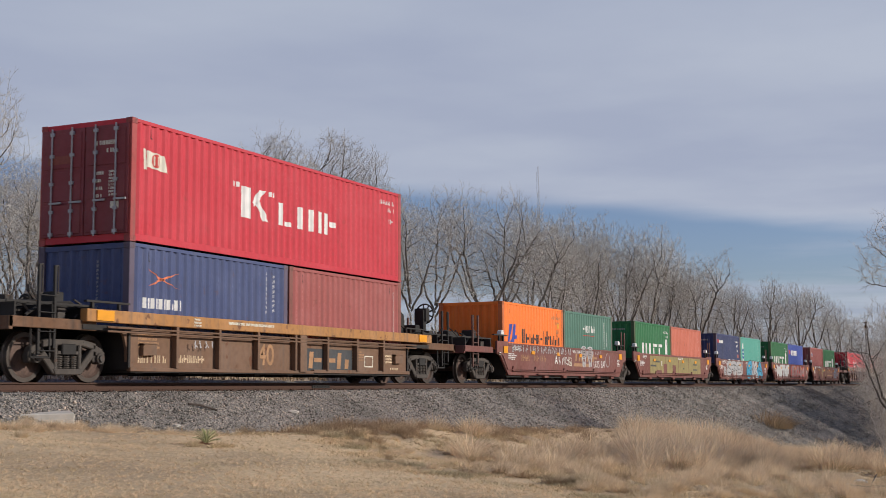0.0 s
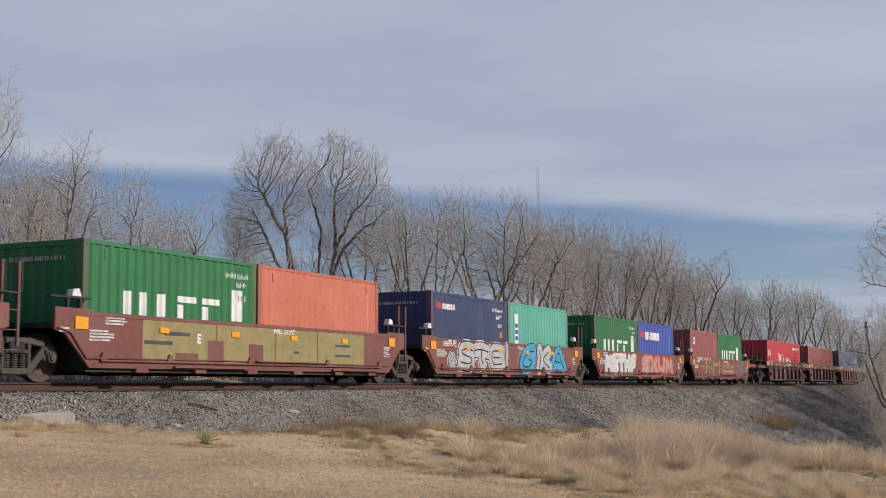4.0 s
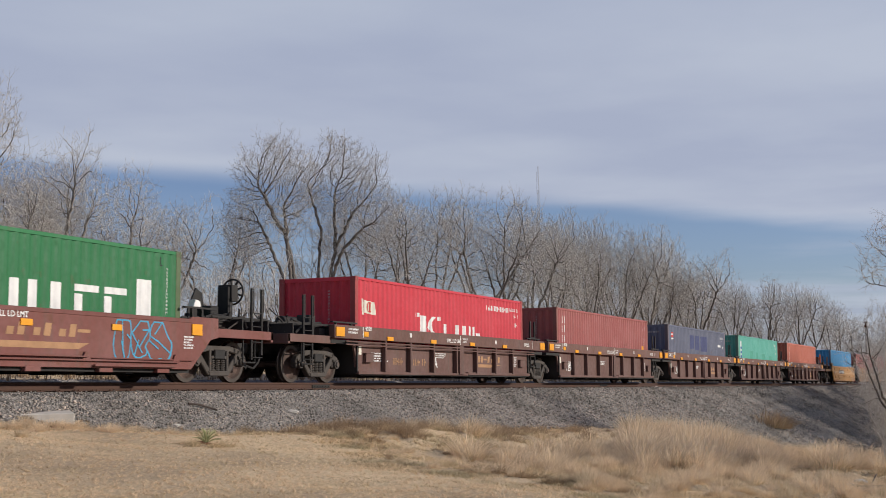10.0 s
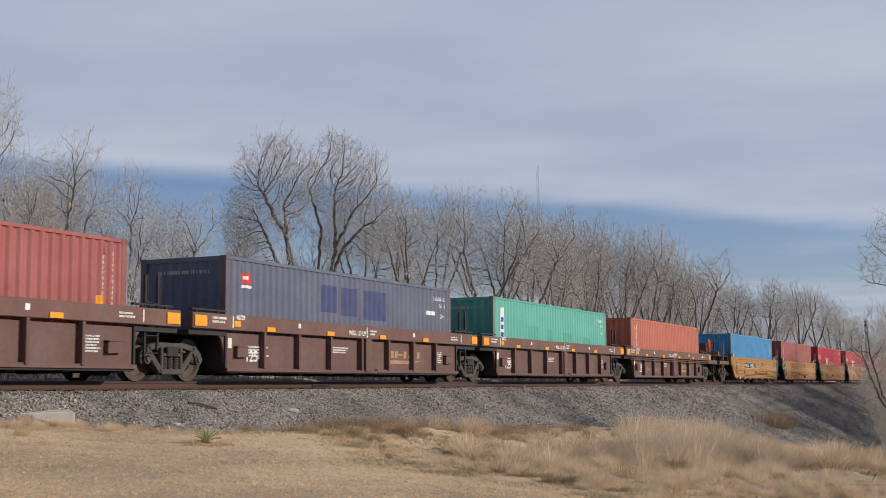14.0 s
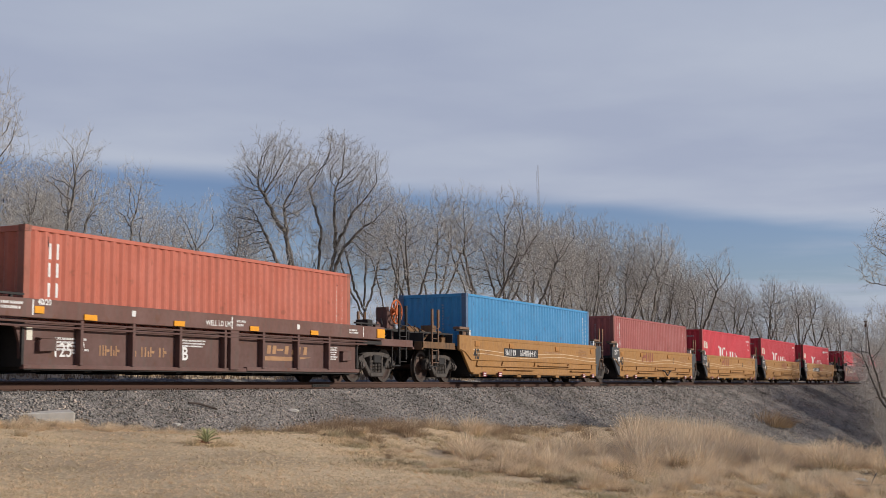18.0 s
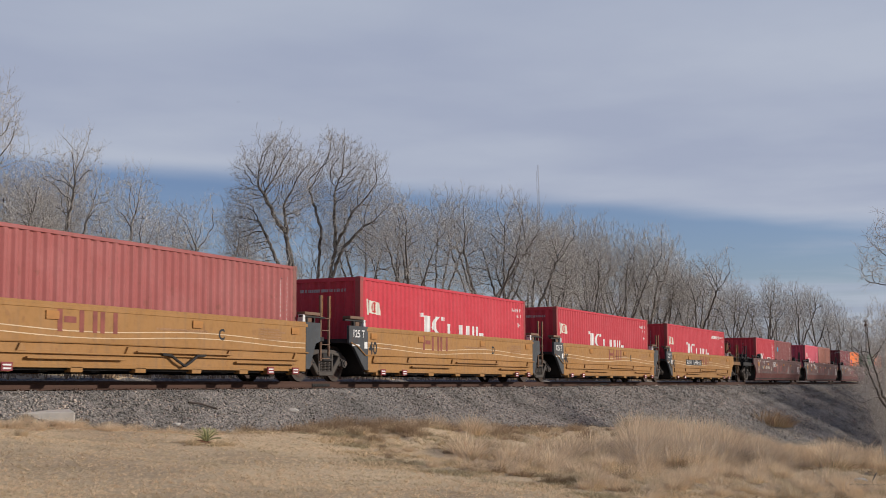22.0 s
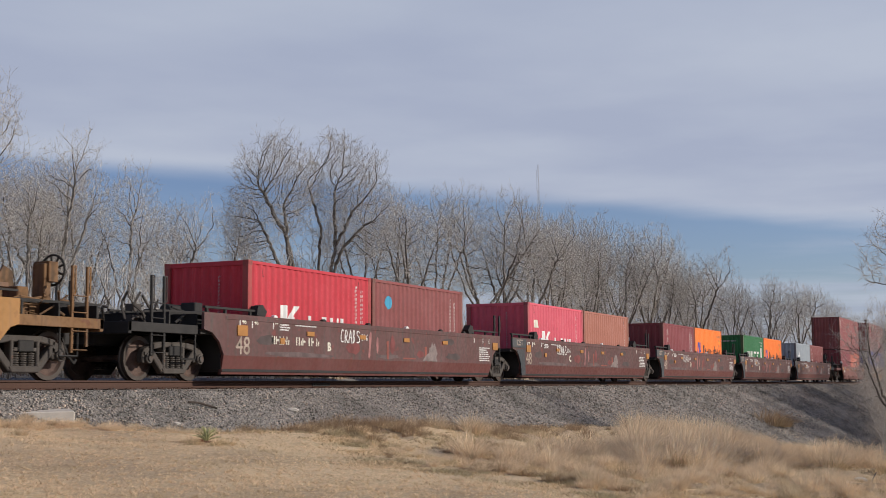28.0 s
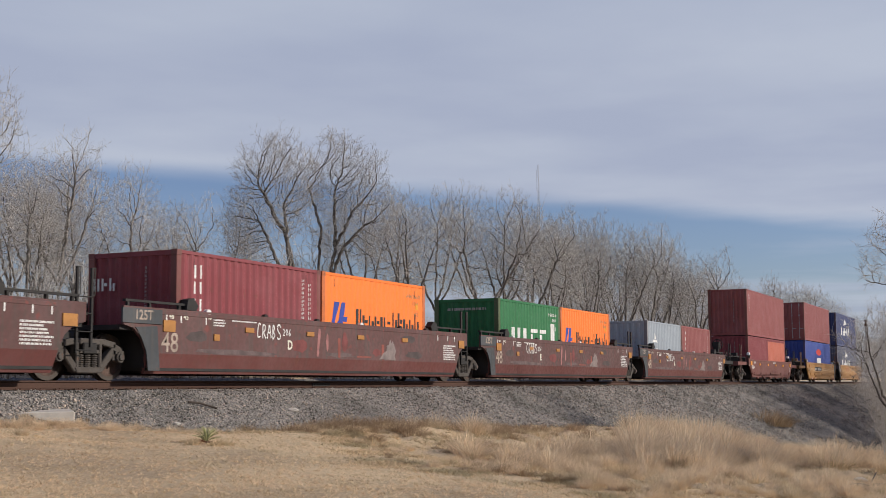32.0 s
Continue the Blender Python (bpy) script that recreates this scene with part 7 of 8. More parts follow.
# lobes of a crown: middle and half-axes; x runs to the right as seen from this side of the track
KINDS = {
    "twin_a": tree_kind(3, "tall bare winter elm with fanning crown and dark trunk",
                        [[(0.15, 0, -0.4), (0.0, 0, 3.6), (-0.25, 0, 6.2), (-0.45, 0.1, 8.2)], [(0.0, 0.1, 3.6), (-0.9, 0.3, 5.6), (-1.8, 0.4, 7.6)], [(0.15, 0, -0.4), (0.35, 0.4, 3.6), (-0.3, 0.6, 6.6), (-1.6, 0.4, 9.0)]],
                        [(-0.6, 0, 10.3, 1.2, 1.5, 1.5), (-2.1, 0.2, 9.9, 0.9, 1.1, 1.1), (-2.3, 0.3, 7.9, 1.1, 1.5, 1.5), (0.6, 0, 9.3, 0.55, 1.3, 1.7), (-0.4, -0.2, 8.0, 1.1, 1.4, 1.6), (-2.2, 0.2, 6.1, 1.1, 1.3, 0.8)], 5000, kill=0.19, step=0.2, twigs=1.9, long=0.46, tip=0.0058, loose=1.5, power=2.1, stout=1.1),
    "twin_b": tree_kind(8, "tall bare winter elm with several dark forked trunks",
                        [[(0, 0, -0.4), (0.1, 0, 3.5), (0.5, 0, 6.0), (0.45, 0, 8.8)], [(0, 0, -0.4), (-0.4, 0.3, 3.8), (-0.2, 0.2, 7.0), (-0.9, 0.3, 9.2)], [(0.1, 0.1, 3.6), (0.9, -0.2, 6.0), (2.1, -0.3, 7.2)], [(0.5, 0, 6.0), (1.5, 0.2, 8.0)]],
                        [(0.6, 0, 10.4, 0.85, 1.3, 1.4), (2.0, -0.2, 9.7, 0.95, 1.3, 1.1), (2.6, -0.3, 8.1, 0.85, 1.2, 1.4), (0.9, 0, 8.3, 1.2, 1.4, 1.5), (-0.35, 0.2, 9.2, 0.5, 1.1, 1.3), (2.2, 0, 6.2, 1.0, 1.3, 0.8), (0.2, 0.2, 6.6, 0.9, 1.2, 0.9)], 5200, kill=0.19, step=0.2, twigs=1.9, long=0.46, tip=0.0058, loose=1.5, power=2.1, stout=1.1),
    "vase": tree_kind(14, "bare winter tree with upswept limbs", *limbed(1, 4, 3.0, 7.0, 1.7, 1.15), 2300, kill=0.23, step=0.24, tip=0.0065, wander=0.3, stout=1.05, power=2.15),
    "vase_b": tree_kind(21, "bare grey winter tree with a ragged crown", *limbed(2, 4, 2.6, 6.9, 1.9, 1.1), 2300, kill=0.23, step=0.24, tip=0.0065, wander=0.32, stout=1.05, power=2.15),
    "broad": tree_kind(29, "bare winter tree with a broad twiggy crown", *limbed(3, 5, 2.6, 6.4, 2.7, 1.35), 2800, kill=0.26, step=0.26, tip=0.007, wander=0.32, stout=1.1, power=2.15),
    "broad_b": tree_kind(33, "bare winter tree with crooked spreading limbs", *limbed(4, 4, 2.3, 6.6, 2.9, 1.35), 2600, kill=0.26, step=0.26, tip=0.007, wander=0.36, stout=1.1, power=2.15),
    "dense": tree_kind(39, "bare brownish winter tree with a dense twiggy crown", *limbed(5, 5, 2.4, 6.3, 2.0, 1.35), 2500, kill=0.26, step=0.24, tip=0.007, twigs=1.7, wander=0.32, stout=1.05, power=2.15),
    "dense_b": tree_kind(44, "bare brownish winter tree with several limbs", *limbed(6, 5, 2.2, 6.4, 1.9, 1.35), 2500, kill=0.26, step=0.24, tip=0.007, twigs=1.7, wander=0.32, stout=1.05, power=2.15),
    "far": tree_kind(51, "bare grey winter tree far behind the track", bunch(7, 3, 0.2, 3.0, 1.3), [(0, 0, 5.6, 2.4, 2.2, 3.6)], 1000, sides=4, tip=0.012, kill=0.45, step=0.35, long=0.7),
    "overhang": tree_kind(70, "bare winter tree with fine drooping outer twigs", [[(0, 0, -0.4), (0, 0, 4.0), (-0.7, 0, 6.6), (-1.5, 0, 7.7)], [(-0.7, 0, 6.6), (-1.6, 0.1, 6.9), (-2.3, 0.1, 6.9)], [(0, 0, 4.0), (0.9, 0.2, 6.8)]], [(-1.6, 0, 8.3, 0.8, 0.8, 0.75), (-2.2, 0, 7.3, 0.75, 0.7, 0.35), (1.5, 0, 7.5, 1.4, 1.3, 1.2)], 1500, kill=0.16, step=0.16, tip=0.005, twigs=1.5, long=0.4, hang=0.0, power=2.4, stout=0.9),
    "shrub": tree_kind(55, "leafless grey-brown thicket shrub", bunch(8, 7, 0.25, 1.2, 0.6), [(0, 0, 1.7, 1.3, 1.2, 1.5)], 500, "shrub", 4, tip=0.006, kill=0.2, step=0.15, twigs=0.8, long=0.35),
    "shrub_b": tree_kind(59, "tangled leafless brush beside the track", bunch(9, 8, 0.35, 0.9, 0.7), [(-0.4, 0, 1.3, 1.2, 1.1, 1.2), (0.7, 0, 1.9, 0.8, 0.8, 1.2)], 500, "shrub", 4, tip=0.006, kill=0.2, step=0.15, twigs=0.8, long=0.35),
    "thicket": tree_kind(64, "thin leafless shrub with pale fine stems", bunch(10, 7, 0.18, 1.6, 0.45), [(0, 0, 2.7, 0.95, 0.9, 1.3), (-0.3, 0, 1.6, 0.9, 0.8, 0.9)], 1800, "shrub", 4, tip=0.003, pale=True, stout=0.8, kill=0.1, step=0.09, twigs=1.1, long=0.32, reach=1.2, rise=0.3, power=2.7),
}
TALL = {k: float(np.quantile([v.co.z for v in KINDS[k][1].vertices], 0.992)) for k in KINDS}
WIDE = {k: float(np.quantile([abs(v.co.x) for v in KINDS[k][1].vertices], 0.97)) for k in KINDS}


def plant(kind, x, y, height, turn, group="trees beyond the track", half=0.0):
    """A tree of that height, its crown reaching half metres to either side (0: as it grows)."""
    trunk, crown_mesh, label, name = KINDS[kind]
    root = tagged(new(name), label, name, group)
    part("trunk", trunk, root)
    part("crown", crown_mesh, root)
    up = height / TALL[kind]
    across = min(max(1.45 * half / WIDE[kind], up * 0.8), up * 1.5) if half else up
    root.matrix_world = pose(x, y, float(land(x, y)), 0, 0, turn) @ Matrix.Diagonal((across, across, up, 1))
    return root


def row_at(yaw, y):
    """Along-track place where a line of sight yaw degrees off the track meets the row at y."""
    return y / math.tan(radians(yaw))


def build_trees():
    rng = random.Random(77)
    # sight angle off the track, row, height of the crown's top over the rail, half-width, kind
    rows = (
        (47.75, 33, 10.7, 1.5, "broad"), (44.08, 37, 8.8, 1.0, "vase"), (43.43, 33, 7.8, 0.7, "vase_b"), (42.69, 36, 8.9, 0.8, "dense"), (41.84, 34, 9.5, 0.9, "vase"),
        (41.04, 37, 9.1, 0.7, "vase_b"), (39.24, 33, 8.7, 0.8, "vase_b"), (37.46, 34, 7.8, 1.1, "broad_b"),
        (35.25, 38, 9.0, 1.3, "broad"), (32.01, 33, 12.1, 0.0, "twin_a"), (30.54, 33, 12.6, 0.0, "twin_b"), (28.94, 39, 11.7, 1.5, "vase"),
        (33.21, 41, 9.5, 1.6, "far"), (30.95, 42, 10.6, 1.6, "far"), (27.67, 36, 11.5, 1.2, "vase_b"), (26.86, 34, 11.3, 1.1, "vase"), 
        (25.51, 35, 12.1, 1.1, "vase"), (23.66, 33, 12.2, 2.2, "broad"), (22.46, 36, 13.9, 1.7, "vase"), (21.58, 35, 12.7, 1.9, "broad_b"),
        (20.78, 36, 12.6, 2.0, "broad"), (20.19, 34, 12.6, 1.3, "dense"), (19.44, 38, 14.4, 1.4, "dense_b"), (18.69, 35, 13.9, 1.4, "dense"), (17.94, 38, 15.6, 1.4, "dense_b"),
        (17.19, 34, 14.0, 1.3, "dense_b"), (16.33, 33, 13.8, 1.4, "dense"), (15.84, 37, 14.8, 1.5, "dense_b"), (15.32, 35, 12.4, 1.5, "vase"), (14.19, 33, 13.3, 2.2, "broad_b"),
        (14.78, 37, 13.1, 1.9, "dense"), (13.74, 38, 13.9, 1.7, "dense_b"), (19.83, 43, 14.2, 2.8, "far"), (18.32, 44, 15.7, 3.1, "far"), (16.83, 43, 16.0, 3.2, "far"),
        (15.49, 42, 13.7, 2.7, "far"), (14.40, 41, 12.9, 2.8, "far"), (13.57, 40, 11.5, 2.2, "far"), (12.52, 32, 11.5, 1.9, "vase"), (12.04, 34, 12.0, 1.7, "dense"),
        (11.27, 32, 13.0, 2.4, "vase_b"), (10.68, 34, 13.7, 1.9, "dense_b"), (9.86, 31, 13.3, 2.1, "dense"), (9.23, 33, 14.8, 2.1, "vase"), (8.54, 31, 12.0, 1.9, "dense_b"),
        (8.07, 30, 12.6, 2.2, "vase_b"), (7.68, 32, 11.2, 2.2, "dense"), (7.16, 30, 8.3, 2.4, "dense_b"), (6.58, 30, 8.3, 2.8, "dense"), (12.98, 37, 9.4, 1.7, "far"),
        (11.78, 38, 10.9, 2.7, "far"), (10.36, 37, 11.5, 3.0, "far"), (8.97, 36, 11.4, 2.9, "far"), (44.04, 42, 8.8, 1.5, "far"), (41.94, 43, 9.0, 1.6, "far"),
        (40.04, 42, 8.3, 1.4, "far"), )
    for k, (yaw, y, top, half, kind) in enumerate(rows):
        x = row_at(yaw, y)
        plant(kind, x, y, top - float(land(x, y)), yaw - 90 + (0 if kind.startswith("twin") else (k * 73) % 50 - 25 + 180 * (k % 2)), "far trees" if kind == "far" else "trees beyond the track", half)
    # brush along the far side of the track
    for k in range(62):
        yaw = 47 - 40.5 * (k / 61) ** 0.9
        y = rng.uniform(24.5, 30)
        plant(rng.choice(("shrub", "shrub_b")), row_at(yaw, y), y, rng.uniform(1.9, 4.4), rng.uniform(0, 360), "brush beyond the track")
    # this side of the track, by the ravine
    for x, y, h, turn in ((26.5, 2.84, 3.1, 40), (28.6, 3.12, 2.9, 100), (31.0, 3.3, 2.6, 200), (25.4, 2.66, 1.5, 10)):
        plant("thicket", x, y, h, turn, "brush by the ravine")
    plant("vase", 25.2, 2.75, 3.3, 70, "brush by the ravine", 0.5)
    plant("overhang", 47.0, 3.45, 5.6 - float(land(47.0, 3.45)), -90, "trees by the ravine")
    for x, y, h, turn in ((74, 3.4, 9.5, 10), (85, 5.4, 11, 60), (97, 6.9, 11.5, 200), (111, 8.4, 11.5, 90), (118, 9.4, 11, 30)):
        plant("broad_b", x, y, h, turn, "trees by the ravine")
    # a row out of sight whose shadows lie across the bank
    for k in range(9):
        plant("dense" if k % 2 else "dense_b", 84 + 4.2 * k, -5.5 + 1.5 * (k % 3), 15.5, 40 * k, "trees by the ravine", 3.4)


build_trees()


# ---- grass ----
def blades(name, x, y, z, height, lean, rng, mat, label, width=0.006, per=5, bend=0.5, rise=1.0):
    """Tufts of flat tapering blades, two bends each."""
    n = len(x) * per
    X, Y, Z, H = (np.repeat(v, per) for v in (x, y, z, height))
    a = rng.random(n) * math.tau
    H = H * rng.uniform(0.55, 1.1, n)
    out = rng.uniform(0.1, 1.0, n) * bend
    dx, dy = np.cos(a) * out + lean[0], np.sin(a) * out + lean[1]
    bx, by = X + np.cos(a) * 0.25 * rng.random(n) * np.repeat(height, per) * 0.5, Y + np.sin(a) * 0.25 * rng.random(n) * np.repeat(height, per) * 0.5
    w = width * rng.uniform(0.6, 1.4, n)
    sx, sy = -np.sin(a + 0.6) * w, np.cos(a + 0.6) * w
    v = np.empty((n, 5, 3))
    for i, (t, q) in enumerate(((0, 1), (0, -1), (0.55, 0.8), (0.55, -0.8), (1.0, 0))):
        g = t ** 1.7
        v[:, i, 0] = bx + dx * H * g + sx * q
        v[:, i, 1] = by + dy * H * g + sy * q
        v[:, i, 2] = Z + H * rise * (t - 0.28 * g * np.hypot(dx, dy) * min(rise, 1))
    f = np.array([(0, 1, 3), (0, 3, 2), (2, 3, 4)])
    f = (f[None] + (np.arange(n) * 5)[:, None, None]).reshape(-1, 3)
    return tagged(new(name, from_arrays(name, v.reshape(-1, 3), f, mat)), label, "grass", kind="stuff")


def mown_x(y):
    """Where the mown lawn ends."""
    return 14.3 + 0.62 * (y - 4.5) + 0.5 * np.sin(y * 1.3)


def build_grass():
    rng = np.random.default_rng(5)
    # mown lawn: thickest where it is nearest
    n = 40000
    yaw = np.radians(rng.uniform(3.0, 46.5, n))
    d = 9 + 20 * rng.random(n) ** 1.3
    x, y = d * np.cos(yaw), d * np.sin(yaw)
    keep = (y < toe_y(x) + 0.15 * rng.normal(0, 1, n) - 0.1) & (x < mown_x(y) + rng.normal(0, 0.5, n))
    x, y = x[keep], y[keep]
    blades("lawn", x, y, land(x, y) - 0.01, rng.uniform(0.06, 0.13, len(x)), (0.25, 0.1), rng, STRAW, "short dry straw-coloured winter lawn", 0.0038, 6, 1.2, 0.38)
    # unmown ground beyond it
    n = 44000
    y = 1.2 + 14 * rng.random(n) ** 0.85
    x = mown_x(y) + rng.normal(0, 0.35, n) + 44 * rng.random(n) ** 1.9
    keep = y < toe_y(x) + 0.1
    x, y = x[keep], y[keep]
    h = rng.uniform(0.06, 0.16, len(x)) * (0.9 + 0.6 * np.sin(x * 2.1 + y * 1.3) * np.sin(y * 2.9 - x * 0.7))
    blades("rough_grass", x, y, land(x, y) - 0.015, h, (0.3, 0.05), rng, REED, "uneven matted dry grass on the slope", 0.005, 7, 1.5, 0.55)
    # sparse brown fringe by the ballast
    n = 3600
    x = 10 + 52 * rng.random(n) ** 1.2
    y = toe_y(x) - np.abs(rng.normal(0, 0.5, n)) + 0.2
    blades("grass_fringe", x, y, land(x, y) - 0.02, rng.uniform(0.05, 0.16, n), (0.3, 0.1), rng, BROWN_REED, "brown grass along the ballast edge", 0.006, 6, 0.6)


def build_far_grass():
    rng = np.random.default_rng(9)
    n = 6500
    x = 12 + 110 * rng.random(n) ** 1.3
    y = 22.4 + 8 * rng.random(n) ** 1.5
    blades("far_grass", x, y, land(x, y) - 0.02, rng.uniform(0.12, 0.42, n), (0.2, 0.0), rng, BROWN_REED, "dead brown weeds beyond the track", 0.012, 5, 0.6)
    n = 6000
    x = 12 + 130 * rng.random(n) ** 1.2
    y = 27.5 + 6 * rng.random(n)
    blades("far_weeds", x, y, land(x, y) - 0.02, rng.uniform(0.2, 0.55, n), (0.2, 0.0), rng, REED, "pale dry weeds under the far trees", 0.014, 5, 0.6)


build_grass()
build_far_grass()


def clump_mesh(seed, mat, height, radius, count, width, arch=0.95):
    rng = np.random.default_rng(seed)
    r = radius * np.sqrt(rng.random(count))
    a = rng.random(count) * math.tau
    x, y = r * np.cos(a), r * np.sin(a)
    H = height * rng.uniform(0.5, 1.1, count) * (1 - 0.35 * (r / radius) ** 2)
    dx = np.cos(a) * r / radius * arch + rng.normal(0.3, 0.36 * arch, count)
    dy = np.sin(a) * r / radius * arch + rng.normal(0, 0.36 * arch, count)
    w = width * rng.uniform(0.6, 1.5, count)
    q = rng.random(count) * math.pi
    sx, sy = np.cos(q) * w, np.sin(q) * w
    v = np.empty((count, 7, 3))
    for i, (t, k) in enumerate(((0, 1), (0, -1), (0.4, 0.9), (0.4, -0.9), (0.75, 0.6), (0.75, -0.6), (1, 0))):
        g = t ** 1.8
        v[:, i, 0] = x + dx * H * g + sx * k
        v[:, i, 1] = y + dy * H * g + sy * k
        v[:, i, 2] = H * (t - 0.38 * g * np.hypot(dx, dy)) - 0.03
    f = np.array([(0, 1, 3), (0, 3, 2), (2, 3, 5), (2, 5, 4), (4, 5, 6)])
    f = (f[None] + (np.arange(count) * 7)[:, None, None]).reshape(-1, 3)
    return from_arrays("grass_clump", v.reshape(-1, 3), f, mat)


def build_clumps():
    rng = random.Random(31)
    low = [clump_mesh(60 + k, REED, 0.45, 0.36, 230, 0.0055) for k in range(3)]
    brown = [clump_mesh(70 + k, BROWN_REED, 0.6, 0.40, 250, 0.0055) for k in range(3)]

    joined = {}

    def put(mesh, x, y, s, label):
        m = pose(x, y, float(land(x, y)), 0, 0, rng.uniform(-110, -20)) @ Matrix.Diagonal((s, s, s * rng.uniform(0.85, 1.15), 1))
        if "slope" in label or "edge" in label:
            joined.setdefault(mesh.materials[0].name, []).append((mesh, m))
            return
        o = tagged(new("grass_clump", mesh), label, "grass", "grass clumps on the bank")
        o.matrix_world = m

    # the bleached stand on the bank, lower towards the ravine
    pale = [clump_mesh(80 + k, BLEACHED, 0.85, 0.34, 340, 0.005) for k in range(4)]
    stand = [clump_mesh(90 + k, BLEACHED, 0.95, 0.36, 330, 0.0045, 0.72) for k in range(4)]
    for k in range(250):
        yaw, d = rng.uniform(9.4, 17.0), 21.5 + 14.5 * rng.random()
        tall_here = min(1.0, max(0.3, 0.35 + (yaw - 9.8) * 0.19)) * rng.uniform(0.55, 1.1) * min(1.0, 0.45 + (d - 21.5) * 0.13)
        put(rng.choice(stand + stand + pale + brown[:1]), d * math.cos(radians(yaw)), d * math.sin(radians(yaw)), tall_here, "tall bleached dry grass clump on the bank")
    # matted tussocks before the stand
    for k in range(210):
        yaw, d = rng.uniform(6.2, 23.0), rng.uniform(16.5, 23.5)
        x, y = d * math.cos(radians(yaw)), d * math.sin(radians(yaw))
        if x > float(mown_x(y)) + 0.6:
            put(rng.choice(pale + low + brown[:1]), x, y, rng.uniform(0.2, 0.48), "matted dry grass tussock on the slope")
    # single fountains of grass before it
    for x, y, size in ((20.6, 9.2, 0.85), (20.9, 9.5, 0.7), (20.2, 8.3, 0.7), (21.6, 8.4, 0.8), (22.9, 8.3, 0.75), (24.1, 8.6, 0.8), (24.6, 8.3, 0.85), (25.7, 8.0, 0.95), (26.4, 7.8, 0.8)):
        put(rng.choice(pale), x, y, size, "arching dry grass clump on the bank")
    for k in range(26):
        yaw, d = rng.uniform(17, 27), rng.uniform(21, 30)
        put(rng.choice(pale + low), d * math.cos(radians(yaw)), d * math.sin(radians(yaw)), rng.uniform(0.35, 0.7), "arching dry grass clump on the bank")
    # wiry growth over the mounds and down the slope
    for k in range(130):
        x = rng.uniform(19.5, 32)
        put(rng.choice(low + brown), x, 12.6 - (x - 18) * 0.1 + rng.gauss(0, 1.1), rng.uniform(0.25, 0.6), "wiry dry grass clump on the slope")
    for k in range(70):
        y = rng.uniform(4.0, 13.0)
        put(rng.choice(pale + low), float(mown_x(y)) + 0.5 + abs(rng.gauss(0, 1.6)), y, rng.uniform(0.14, 0.3), "pale dry grass tussock on the slope")
    for k in range(190):
        x = rng.uniform(11.5, 20)
        put(rng.choice(low + pale), x, float(toe_y(x)) + 0.1 - abs(rng.gauss(0, 1.0)), rng.uniform(0.12, 0.3), "small dry grass tuft at the lawn's edge")
    for k in range(120):
        y = rng.uniform(3.0, 11.0)
        x = float(mown_x(y)) + abs(rng.gauss(0, 6)) + 0.4
        put(rng.choice(low + brown), x, y, rng.uniform(0.15, 0.35), "low dry grass clump at the lawn's edge")
    for k in range(22):
        x = rng.uniform(48, 66)
        put(rng.choice(brown + low), x, float(toe_y(x)) - rng.uniform(0.2, 2.2), rng.uniform(0.8, 1.3), "brown dead grass clump low on the bank")
    for x, y, s in ((65.3, 12.9, 1.5), (66.0, 12.8, 1.35), (66.7, 12.7, 1.1)):
        put(brown[0], x, y, s * 1.5, "brown dead grass clump alone on the bank")
    for k in range(40):
        x = rng.uniform(19.5, 30)
        put(rng.choice(brown), x, 13.3 - (x - 18) * 0.1 + rng.gauss(0, 0.55), rng.uniform(0.35, 0.7), "brown wiry grass clump on the slope")
    for k in range(34):
        x = rng.uniform(26.5, 36)
        put(rng.choice(pale + low), x, x * math.tan(radians(rng.uniform(6.0, 9.4))), rng.uniform(0.5, 0.95), "dull dead grass clump at the ravine")
    for k in range(6):
        a = k * 1.05
        put(rng.choice(low), 15.6 + 0.3 * math.cos(a), 11.2 + 0.3 * math.sin(a), rng.uniform(0.2, 0.34), "dry grass tuft round the yucca")
    for k in range(14):
        x = rng.uniform(52, 64)
        put(rng.choice(low), x, 8.0 + rng.gauss(0, 0.7), rng.uniform(1.0, 1.5), "yellowish dry grass clump at the ravine")
    # the low clumps that run into one another
    for name, rows in joined.items():
        verts, faces, base = [], [], 0
        for mesh, m in rows:
            v = np.empty(len(mesh.vertices) * 3)
            mesh.vertices.foreach_get("co", v)
            f = np.empty(len(mesh.loops), "i4")
            mesh.loops.foreach_get("vertex_index", f)
            a = np.array(m)
            verts.append(v.reshape(-1, 3) @ a[:3, :3].T + a[:3, 3])
            faces.append(f.reshape(-1, 3) + base)
            base += len(mesh.vertices)
        tagged(new("tussocks", from_arrays("tussocks", np.concatenate(verts), np.concatenate(faces), rows[0][0].materials[0])), "dry tan grass tussocks on the slope", "grass", kind="stuff")


build_clumps()


